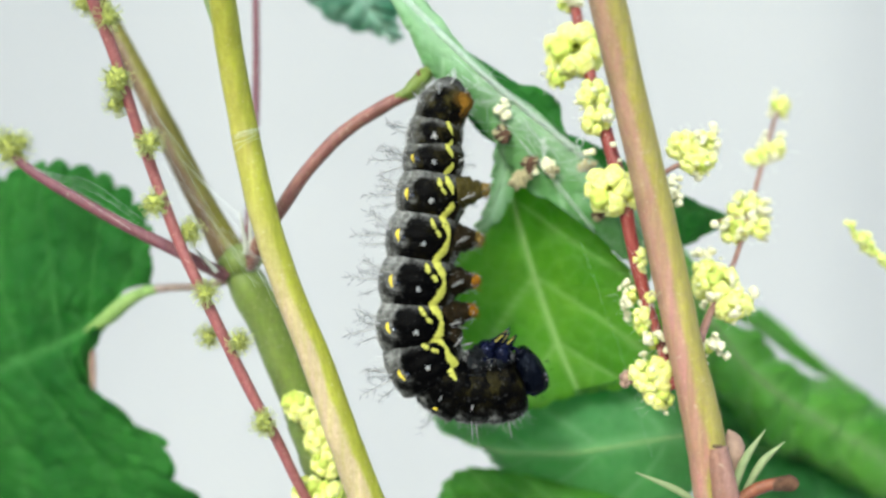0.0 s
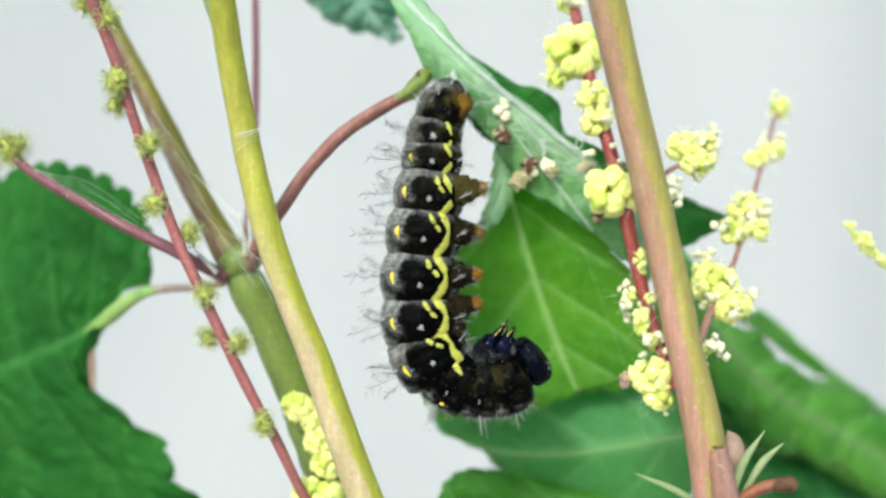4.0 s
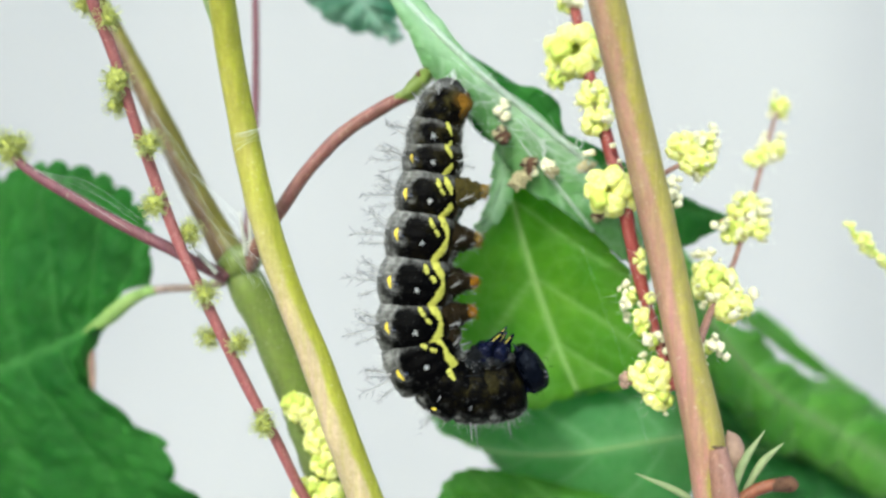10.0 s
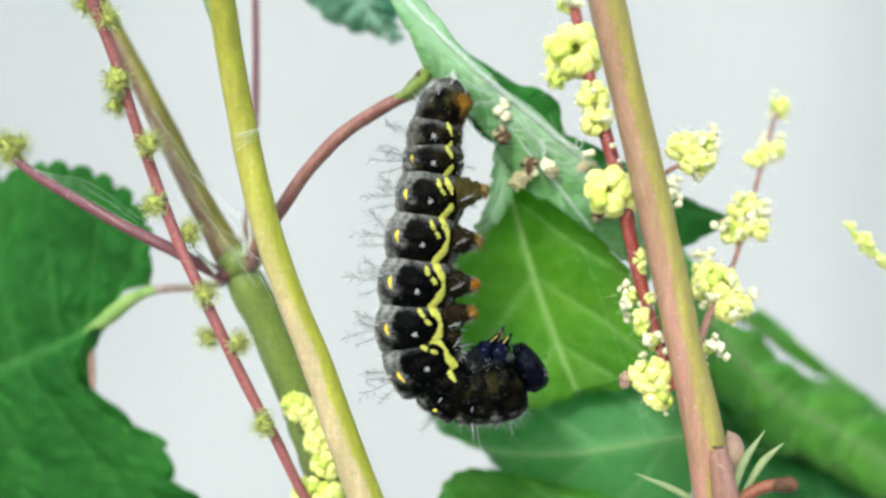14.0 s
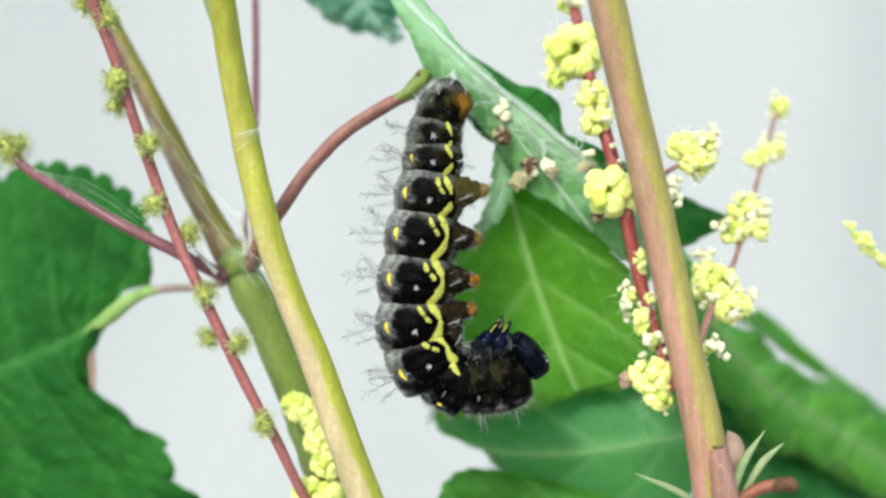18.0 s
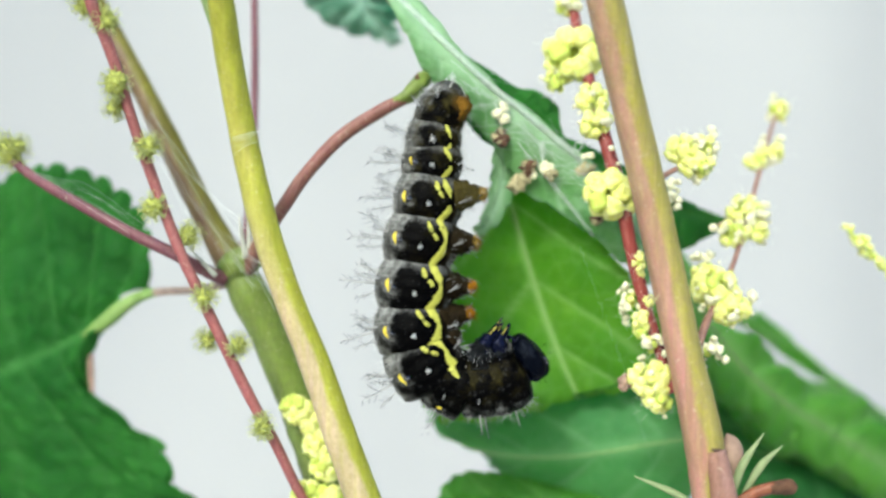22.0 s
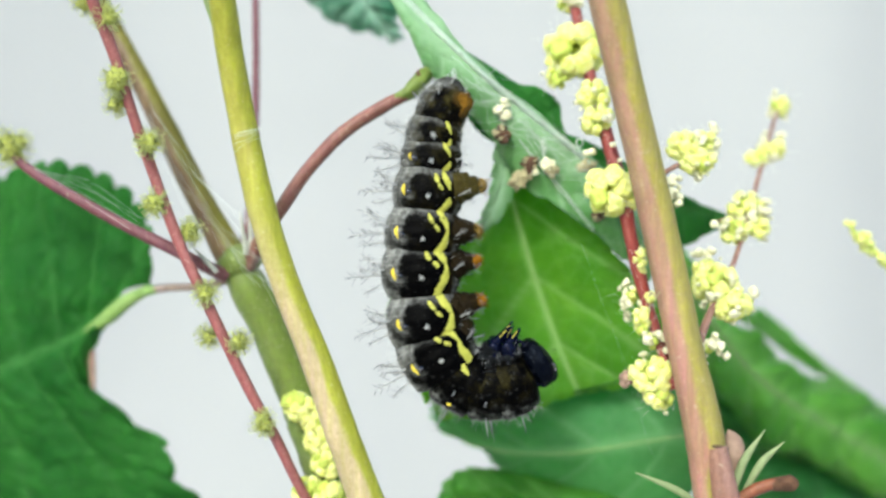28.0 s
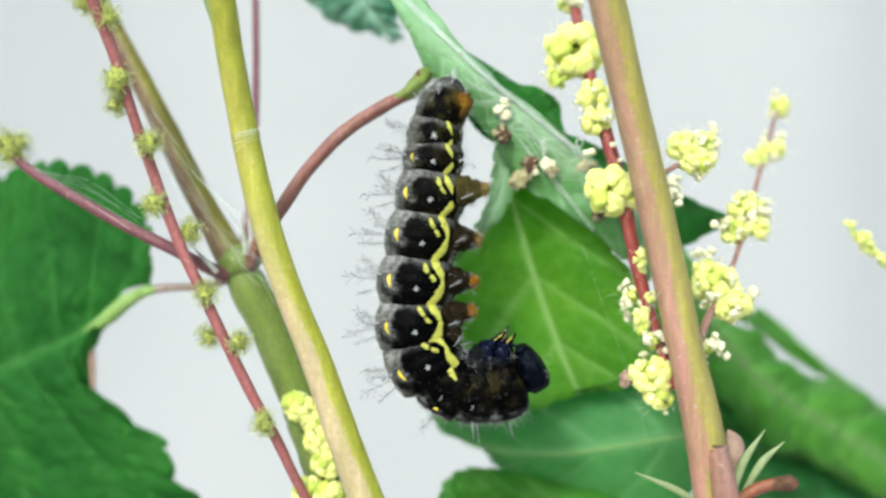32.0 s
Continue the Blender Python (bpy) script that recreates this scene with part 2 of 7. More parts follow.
def skin():
    """The caterpillar's skin: black saddle, ashen translucent back with fine rings, brown belly. Object axes: x belly, z tail."""
    k = Nodes("caterpillar_skin", 0.42)
    k.b.inputs["Specular IOR Level"].default_value = 0.025
    dorsal, bare = k.attr("dorsal"), k.attr("fold")
    fine = k.grain(2300, detail=5, rough=0.7, lo=0.3, hi=0.7)
    wob = k.calc("MULTIPLY", k.calc("SUBTRACT", k.grain(640, detail=7, rough=0.72), 0.5), 0.46)
    d = k.calc("ADD", dorsal, wob)
    rings = k.grain(1.0, vec=k.coords(scale=(300, 300, 3800)), detail=3, lo=0.3, hi=0.7)
    cloud = k.grain(700, detail=7, rough=0.75, lo=0.3, hi=0.7)
    ash = k.mix(k.step(k.calc("ADD", k.calc("MULTIPLY", cloud, 0.6), k.calc("MULTIPLY", rings, 0.4)), 0.25, 0.75), (0.045, 0.046, 0.043), (0.255, 0.26, 0.247))
    ash = k.mix(k.calc("MULTIPLY", k.step(k.grain(1500, detail=6, rough=0.6, lo=0.3, hi=0.7), 0.35, 0.85), 0.6), ash, (0.014, 0.0135, 0.01))
    streaks = k.grain(1.0, vec=k.coords(scale=(2100, 2100, 420)), detail=4, rough=0.6, lo=0.3, hi=0.7)
    ash = k.mix(k.calc("MULTIPLY", k.step(streaks, 0.48, 0.75), 0.4), ash, (0.016, 0.015, 0.012))
    ash = k.mix(k.calc("MULTIPLY", k.step(fine, 0.7, 0.95), 0.25), ash, (0.4, 0.41, 0.38))
    black = k.mix(k.calc("MULTIPLY", k.step(k.grain(1600, lo=0.3, hi=0.75), 0.6, 0.95), 0.6), (0.0004, 0.0004, 0.0005), (0.008, 0.008, 0.008))
    c = k.mix(k.step(d, 0.3, 0.72), black, ash)
    f = k.calc("ADD", bare, k.calc("MULTIPLY", wob, 1.1))
    c = k.mix(k.calc("MULTIPLY", k.step(f, 0.45, 1.05), 0.6), c, ash)
    belly = k.mix(k.step(cloud, 0.4, 0.8), (0.002, 0.0015, 0.001), (0.02, 0.014, 0.004))
    c = k.mix(k.step(d, -0.58, -0.75), c, belly)
    c = k.mix(k.calc("MULTIPLY", k.step(k.calc("ADD", k.attr("flank"), k.calc("MULTIPLY", wob, 0.9)), 0.4, 0.9), 0.62), c, ash)
    murk = k.calc("MULTIPLY", k.attr("murk"), k.step(k.grain(480, detail=7, rough=0.75, lo=0.3, hi=0.7), 0.3, 0.75))
    c = k.mix(murk, c, k.mix(k.grain(900, detail=6), (0.004, 0.0036, 0.001), (0.036, 0.031, 0.009)))
    amber = k.step(k.calc("ADD", k.attr("amber"), wob), 0.35, 0.95)
    c = k.mix(k.calc("MULTIPLY", amber, 0.8), c, (0.07, 0.04, 0.008))
    specks = k.step(k.grain(3300, detail=1, lo=0.3, hi=0.75), 0.78, 0.95)
    c = k.mix(k.calc("MULTIPLY", specks, 0.045), c, (0.3, 0.3, 0.29))
    k.colour(c)
    k.bump(k.calc("ADD", k.grain(1300), k.calc("MULTIPLY", rings, 0.4)), 0.4, 0.00015)
    return k.mat


SKIN = skin()


def stripe_material():
    """The yellow marks: bright and dull patches, thin where the black shows through."""
    k = Nodes("yellow_stripe", 0.5)
    k.b.inputs["Specular IOR Level"].default_value = 0.2
    c = k.mix(k.grain(700, detail=5, rough=0.7, lo=0.3, hi=0.7), (0.3, 0.3, 0.035), (0.56, 0.56, 0.11))
    c = k.mix(k.calc("MULTIPLY", k.step(k.grain(1900, detail=5, rough=0.7, lo=0.3, hi=0.7), 0.68, 0.9), 0.75), c, (0.05, 0.05, 0.012))
    c = k.mix(k.step(k.calc("ADD", k.attr("rim"), k.calc("MULTIPLY", k.calc("SUBTRACT", k.grain(1200, detail=5), 0.5), 0.5)), 0.72, 1.0), c, (0.045, 0.045, 0.008))
    k.colour(c)
    k.bump(k.grain(1600, detail=5), 0.5, 0.00012)
    return k.mat


def bristle_material():
    """A translucent pale shaft with darker side bristles."""
    k = Nodes("spine", 0.4)
    c = k.mix(k.attr("twig"), (0.5, 0.51, 0.51), (0.075, 0.075, 0.08))
    k.colour(c)
    return k.shine_in(c, 0.45).mat


YELLOW, SPINE = stripe_material(), bristle_material()


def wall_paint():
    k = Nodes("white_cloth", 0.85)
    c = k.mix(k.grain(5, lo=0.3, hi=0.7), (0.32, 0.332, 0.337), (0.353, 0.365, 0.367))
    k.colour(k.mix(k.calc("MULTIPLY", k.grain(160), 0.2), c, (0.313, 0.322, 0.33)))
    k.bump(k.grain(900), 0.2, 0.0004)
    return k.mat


# unseen ground, made pale so that it bounces light up onto the cloth
def ground_tone():
    k = Nodes("pale_bounce_ground", 0.8)
    c = k.mix(k.grain(6), (0.4, 0.395, 0.38), (0.48, 0.475, 0.46))
    k.colour(k.mix(k.calc("MULTIPLY", k.grain(220), 0.5), c, (0.3, 0.29, 0.28)))
    k.bump(k.grain(300), 0.4, 0.002)
    return k.mat


# ---- builders ----


def place(ob):
    """Where ob stands in the world, by its own numbers and its parents'."""
    m = ob.matrix_parent_inverse @ ob.matrix_basis
    return place(ob.parent) @ m if ob.parent else ob.matrix_basis.copy()


def mesh_of(bm, material, smooth=True):
    data = bpy.data.meshes.new("mesh")
    bm.to_mesh(data)
    bm.free()
    data.materials.append(material)
    if smooth:
        data.polygons.foreach_set("use_smooth", [True] * len(data.polygons))
    return data


def part(name, bm, material, parent, label="", at=None):
    """Links a bmesh (or a shared mesh) as one mesh under a thing or a part. Vertices are in the world, or about at."""
    data = bm if isinstance(bm, bpy.types.Mesh) else mesh_of(bm, material)
    ob = new(name, data)
    if parent:
        ob.parent = parent
        ob.matrix_parent_inverse = place(parent).inverted()
    if at is not None:
        ob.matrix_basis = at
    return tagged(ob, label)


def spline(pts, n):
    """n points on a smooth curve through pts (tuples of any length)."""
    p = [np.array(q, float) for q in pts]
    p = [2 * p[0] - p[1]] + p + [2 * p[-1] - p[-2]]
    out, m = [], len(pts) - 1
    for i in range(n):
        u = i / (n - 1) * m
        j = min(int(u), m - 1)
        t = u - j
        a, b, c, d = p[j:j + 4]
        out.append(0.5 * (2 * b + (c - a) * t + (2 * a - 5 * b + 4 * c - d) * t * t + (3 * b - a - 3 * c + d) * t ** 3))
    return np.array(out)


def tube(pts, radii, sides=14, steps=None, rough=0.0, ribs=0, into=None, seed=0):
    """A tapered rod along a curve; pts and radii in millimetres. Rough: uneven radius; ribs: lengthwise ribs."""
    steps = steps or 8 * len(pts)
    line = spline([(*p, r) for p, r in zip(pts, radii)], steps)
    bm = into if into is not None else bmesh.new()
    side = bm.verts.layers.float.get("side") or bm.verts.layers.float.new("side")
    along = bm.verts.layers.float.get("along") or bm.verts.layers.float.new("along")
    rings, up = [], None
    for i in range(steps):
        c = Vector(line[i][:3])
        t = Vector(line[min(i + 1, steps - 1)][:3]) - Vector(line[max(i - 1, 0)][:3])
        t.normalize()
        if up is None:
            up = t.orthogonal()
        up = (up - t * up.dot(t)).normalized()
        w = t.cross(up)
        ring = []
        for j in range(sides):
            a = 2 * math.pi * j / sides
            way = up * math.cos(a) + w * math.sin(a)
            r = max(line[i][3], 0.004)
            if rough:
                r *= 1 + rough * noise.noise(c * 0.35 + way * 0.8 + Vector((seed, 0, 0))) + 0.4 * rough * noise.noise(c * 1.6 + way * 2)
            if ribs:
                r *= 1 + 0.035 * math.cos(ribs * a)
            v = bm.verts.new(mm(c + way * r))
            v[side], v[along] = way.x, i / (steps - 1)
            ring.append(v)
        rings.append(ring)
    for a, b in zip(rings, rings[1:]):
        for j in range(sides):
            bm.faces.new((a[j], a[(j + 1) % sides], b[(j + 1) % sides], b[j]))
    bm.faces.new(rings[0][::-1])
    bm.faces.new(rings[-1])
    return bm


def blade(mid, left, right, teeth=0, tooth=0.0, bulge=0.0, veins=6, nu=150, nv=18, wave=0.25, seed=1, quilt=0.12, lean=0.32, wool=0.55, lobed=False):
    """A leaf blade between its midrib and its two margins, with a toothed edge, sunken veins and a quilted face."""
    m, l, r = spline(mid, nu), spline(left, nu), spline(right, nu)
    bm = bmesh.new()
    layer = bm.verts.layers.float.new("vein")
    rows = []
    for i in range(nu):
        u = i / (nu - 1)
        along = Vector(m[min(i + 1, nu - 1)] - m[max(i - 1, 0)]).normalized()
        row = []
        for j in range(-nv, nv + 1):
            v = abs(j) / nv
            s = 1 if j > 0 else -1
            out = Vector((r if j > 0 else l)[i] - m[i])
            w = out.length
            p = Vector(m[i]) + out * v
            n = out.cross(along) * s
            n = n.normalized() if n.length > 1e-6 else Vector((0, -1, 0))
            if n.y > 0:
                n = -n
            if teeth:
                saw = (u * teeth + 0.13 * math.sin(9 * u + seed)) % 1.0
                lift = tooth * ((saw / 0.82) ** 0.55 if saw < 0.82 else (1 - saw) / 0.18) * min(1, 12 * (1 - u)) * min(1, 8 * u)
                if lobed:
                    lift = tooth * abs(math.sin(math.pi * saw)) ** 0.45 * min(1, 12 * (1 - u)) * min(1, 8 * u)
                p += (out.normalized() if w > 1e-6 else Vector()) * lift * max(0, v - 0.55) / 0.45 + along * lift * (0.0 if lobed else 0.5) * max(0, v - 0.55) / 0.45
            q = (u - lean * v * w / 22) * veins
            near = abs(q - round(q))
            line = math.exp(-(near / 0.045) ** 2) * (1 - 0.3 * v) if veins else 0
            rib = math.exp(-(v * w / wool) ** 2)
            p += n * (bulge * math.sin(math.pi * min(v, 1)) * min(1, w / 3) + quilt * (abs(math.sin(math.pi * q)) if veins else 0) * math.sin(math.pi * v * 0.9)
                      + wave * noise.noise(p * 0.16 + Vector((seed * 7, 0, 0))) * v + quilt * 0.5 * noise.noise(p * 0.9))
            x = bm.verts.new(mm(p))
            x[layer] = max(rib, 0.75 * line)
            row.append(x)
        rows.append(row)
    for a, b in zip(rows, rows[1:]):
        for j in range(2 * nv):
            bm.faces.new((a[j], a[j + 1], b[j + 1], b[j]))
    bmesh.ops.remove_doubles(bm, verts=bm.verts, dist=1e-6)
    bmesh.ops.recalc_face_normals(bm, faces=bm.faces)
    geom = bmesh.ops.extrude_face_region(bm, geom=bm.faces[:])
    for v in geom["geom"]:
        if isinstance(v, bmesh.types.BMVert):
            v.co.y += 0.00012
    return bm


def leaf(parent, mid, left, right, material, label, rib=0.0, rib_material=None, **more):
    """A leaf: the blade, and a raised midrib on it where it shows."""
    ob = part("leaf", blade(mid, left, right, **more), material, parent, label)
    if rib:
        pts = [(p[0], p[1] - 0.12, p[2]) for p in mid]
        part("midrib", tube(pts, list(np.linspace(rib, rib * 0.3, len(pts))), 8), rib_material or PALE_STALK, ob)
    return ob


def ball(radius, seed=0, lobes=0, rough=0.12, level=2, squash=1.0):
    """A small rounded body about the origin, lobed like a closed flower or uneven like a seed."""
    bm = bmesh.new()
    bmesh.ops.create_icosphere(bm, subdivisions=level, radius=1)
    for v in bm.verts:
        c = v.co.copy()
        f = 1 + rough * noise.noise(c * 1.7 + Vector((seed * 3.1, 0, 0)))
        if lobes:
            a = math.atan2(c.y, c.x)
            valley = abs(math.sin(lobes * a / 2 + seed)) ** 0.6
            f *= 0.86 + 0.14 * valley if c.z > -0.5 else 1
            if c.z > 0.7:
                f *= 1 - 0.3 * ((c.z - 0.7) / 0.3) ** 1.5
        v.co = c * f * radius * MM
        v.co.z *= squash
    return bm


BUDS = [mesh_of(ball(1.0, s, 4, 0.25, 3, 0.95), BUD) for s in range(4)]
GREEN_BUDS = [mesh_of(ball(1.0, s, 4, 0.25, 3, 0.95), BUD_GREEN) for s in range(3)]
ANTHERS = [mesh_of(ball(1.0, s, 2, 0.55, 2, 0.8), ANTHER) for s in range(3)]


def down(parent, at, size, count, rnd):
    """Fine pale hairs round a flower head."""
    bm = bmesh.new()
    for i in range(count):
        way = Vector((rnd.gauss(0, 1), rnd.gauss(0, 1), rnd.gauss(0, 1))).normalized()
        a = Vector(at) + Vector((way.x * size[0], way.y * size[1], way.z * size[2])) * rnd.uniform(0.8, 1.2)
        b = a + (way + Vector((rnd.gauss(0, .5), rnd.gauss(0, .5), rnd.gauss(0, .5)))) * rnd.uniform(0.25, 0.6)
        tube([tuple(a), tuple((a + b) / 2), tuple(b)], [0.012, 0.009, 0.005], 4, 4, into=bm)
    tagged(part("hairs", bm, HAIR, parent), kind="stuff")


def facing(way, spin):
    return way.to_track_quat("Z", "Y").to_matrix().to_4x4() @ pose(0, 0, 0, 0, 0, spin)


def cluster(parent, at, size, count, white, bud, seed, label="", green=0.0, drift=(0, 0, 0), hairy=True):
    """A tight knot of small closed flowers round a green core, some of them open with white anthers. Size: its half axes."""
    rnd = random.Random(seed)
    count, bud = round(count * 1.55), bud * 0.84
    core = ball(1.0, seed, 0, 0.3)
    for v in core.verts:
        v.co = Vector((v.co.x * size[0] * 0.6, v.co.y * size[1] * 0.6, v.co.z * size[2] * 0.6)) + mm(at)
    ob = part("flower_head", core, BUD_GREEN, parent, label)
    for i in range(count + white):
        a, z = i * 2.39996 + rnd.random() * 0.5, 1 - 2 * (i + 0.5) / (count + white)
        h = math.sqrt(max(0, 1 - z * z))
        way = Vector((h * math.cos(a), h * math.sin(a), z))
        out = Vector((way.x * size[0], way.y * size[1], way.z * size[2])) * rnd.uniform(0.72, 1.0)
        if rnd.random() < white / (count + white) :
            open_way = (way + Vector(drift)).normalized()
            for j in range(4):
                r = rnd.uniform(0.18, 0.42)
                shift = Vector((rnd.uniform(-.35, .35), rnd.uniform(-.35, .35), rnd.uniform(-.35, .35)))
                p = mm(Vector(at) + out + open_way * (bud * 0.45 + rnd.random() * 0.45) + shift)
                part("anther", ANTHERS[rnd.randrange(3)], None, ob, at=Matrix.Translation(p) @ facing(way, rnd.random() * 360) @ Matrix.Diagonal((r, r, r, 1)))
        else:
            r = bud * rnd.uniform(0.68, 1.05)
            if white and rnd.random() < 0.22:
                s = rnd.uniform(0.15, 0.3)
                p = mm(Vector(at) + out + way * (bud * 0.8) + Vector((rnd.uniform(-.3, .3), rnd.uniform(-.3, .1), rnd.uniform(-.3, .3))))
                part("anther", ANTHERS[rnd.randrange(3)], None, ob, at=Matrix.Translation(p) @ Matrix.Diagonal((s, s, s, 1)))
            kind = GREEN_BUDS if rnd.random() < green else BUDS
            part("bud", kind[rnd.randrange(3)], None, ob, at=Matrix.Translation(mm(Vector(at) + out)) @ facing(way, rnd.random() * 360) @ Matrix.Diagonal((r, r, r, 1)))
    if hairy:
        down(ob, at, [q + bud * 0.5 for q in size], 25 + 3 * count, rnd)
    return ob


def rosette(parent, at, radius, lobes, bud, seed, label):
    """Round buds set in a ring about a dark green hollow, turned to face the camera."""
    rnd = random.Random(seed)
    core = ball(radius * 0.72, seed, 0, 0.2)
    for v in core.verts:
        v.co = v.co + mm((at[0], at[1] + radius * 0.95, at[2]))
    ob = part("flower_head", core, HOLLOW_SHADE, parent, label)
    for ring, (n, rad, back) in enumerate(((lobes, radius * 0.72, 0.0), (lobes + 2, radius * 0.95, radius * 0.75))):
        for i in range(n):
            a = 6.2832 * (i + 0.5 * ring) / n + rnd.uniform(-0.12, 0.12)
            r = bud * rnd.uniform(0.85, 1.12)
            p = (at[0] + rad * math.cos(a), at[1] + back + rnd.uniform(-0.15, 0.15), at[2] + rad * math.sin(a))
            way = Vector((math.cos(a) * 0.5, -1, math.sin(a) * 0.5))
            part("bud", (BUDS + GREEN_BUDS[:1])[rnd.randrange(5)], None, ob, at=Matrix.Translation(mm(p)) @ facing(way, rnd.random() * 360) @ Matrix.Diagonal((r, r, r, 1)))
    down(ob, at, [radius * 1.3] * 3, 90, rnd)
    return ob


def burr(parent, at, radius, reach, count, seed, stretch=1.0):
    """A round seed head set with hooked bristles."""
    rnd = random.Random(seed)
    body = ball(radius * 0.76, seed, 0, 0.4, 3)
    for v in body.verts:
        v.co = Vector((v.co.x, v.co.y, v.co.z * stretch)) + mm(at)
    ob = part("burr", body, BURR, parent, "round green seed head with hooked bristles")
    for i in range(16):
        way = Vector((rnd.gauss(0, 1), rnd.gauss(0, 1), rnd.gauss(0, 1))).normalized()
        grain = ball(radius * rnd.uniform(0.2, 0.3), seed + i, 0, 0.4, 2, 1.7)
        part("seed", mesh_of(grain, BURR), None, ob, at=Matrix.Translation(mm(Vector(at) + way * radius * 0.66)) @ facing(way, 0))
    hairs = bmesh.new()
    for i in range(count):
        way = Vector((rnd.gauss(0, 1), rnd.gauss(0, 1), rnd.gauss(0, 1) * stretch)).normalized()
        bend = way.cross(Vector((rnd.gauss(0, 1), rnd.gauss(0, 1), rnd.gauss(0, 1)))).normalized()
        n = reach * rnd.uniform(0.6, 0.95)
        a = Vector(at) + way * radius * 0.6
        pts = [a, a + way * n * 0.72, a + way * n + bend * n * 0.1, a + way * n * 1.02 + bend * n * 0.24, a + way * n * 0.88 + bend * n * 0.32]
        tube([tuple(p) for p in pts], [0.045, 0.03, 0.024, 0.024, 0.016], 4, 8, into=hairs)
    tagged(part("bristles", hairs, BRISTLE, ob), kind="stuff")
    return ob


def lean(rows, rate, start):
    """Rows of (x, y, z, size...) moved away (rate above 0) or forwards above a height, scaled to keep the camera's
    view.
    """
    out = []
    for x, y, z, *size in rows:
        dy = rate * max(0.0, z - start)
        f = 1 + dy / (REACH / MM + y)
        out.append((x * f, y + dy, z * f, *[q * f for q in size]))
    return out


def sight_leaning(pts, radii, rate, start):
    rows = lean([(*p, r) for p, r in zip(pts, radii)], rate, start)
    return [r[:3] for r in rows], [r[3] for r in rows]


def thing(name, at, label, category, group=""):
    ob = new(name)
    ob.matrix_basis = Matrix.Translation(mm(at))
    ob.empty_display_size = 0.002
    return tagged(ob, label, category, group)


# ---- the setting ----
def setting():
    bm = bmesh.new()
    bmesh.ops.create_grid(bm, x_segments=40, y_segments=40, size=1500)
    for v in bm.verts:
        v.co.z = 0
    tagged(part("ground", bm, ground_tone(), None, "unseen ground sheet, toned pale to bounce light"), kind="structure")
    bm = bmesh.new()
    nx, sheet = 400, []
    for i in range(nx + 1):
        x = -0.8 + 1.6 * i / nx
        # left end bent forward to render darker, shaped to imitate light falloff
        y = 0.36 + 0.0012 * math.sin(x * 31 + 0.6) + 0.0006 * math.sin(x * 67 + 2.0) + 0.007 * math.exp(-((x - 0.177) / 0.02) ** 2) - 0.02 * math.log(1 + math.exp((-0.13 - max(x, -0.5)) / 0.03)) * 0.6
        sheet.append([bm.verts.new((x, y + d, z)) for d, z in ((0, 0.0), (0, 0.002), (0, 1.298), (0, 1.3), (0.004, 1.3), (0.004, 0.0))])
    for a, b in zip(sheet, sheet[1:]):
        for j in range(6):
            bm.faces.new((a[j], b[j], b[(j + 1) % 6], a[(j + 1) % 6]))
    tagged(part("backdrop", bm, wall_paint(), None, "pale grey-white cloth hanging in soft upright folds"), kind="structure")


setting()

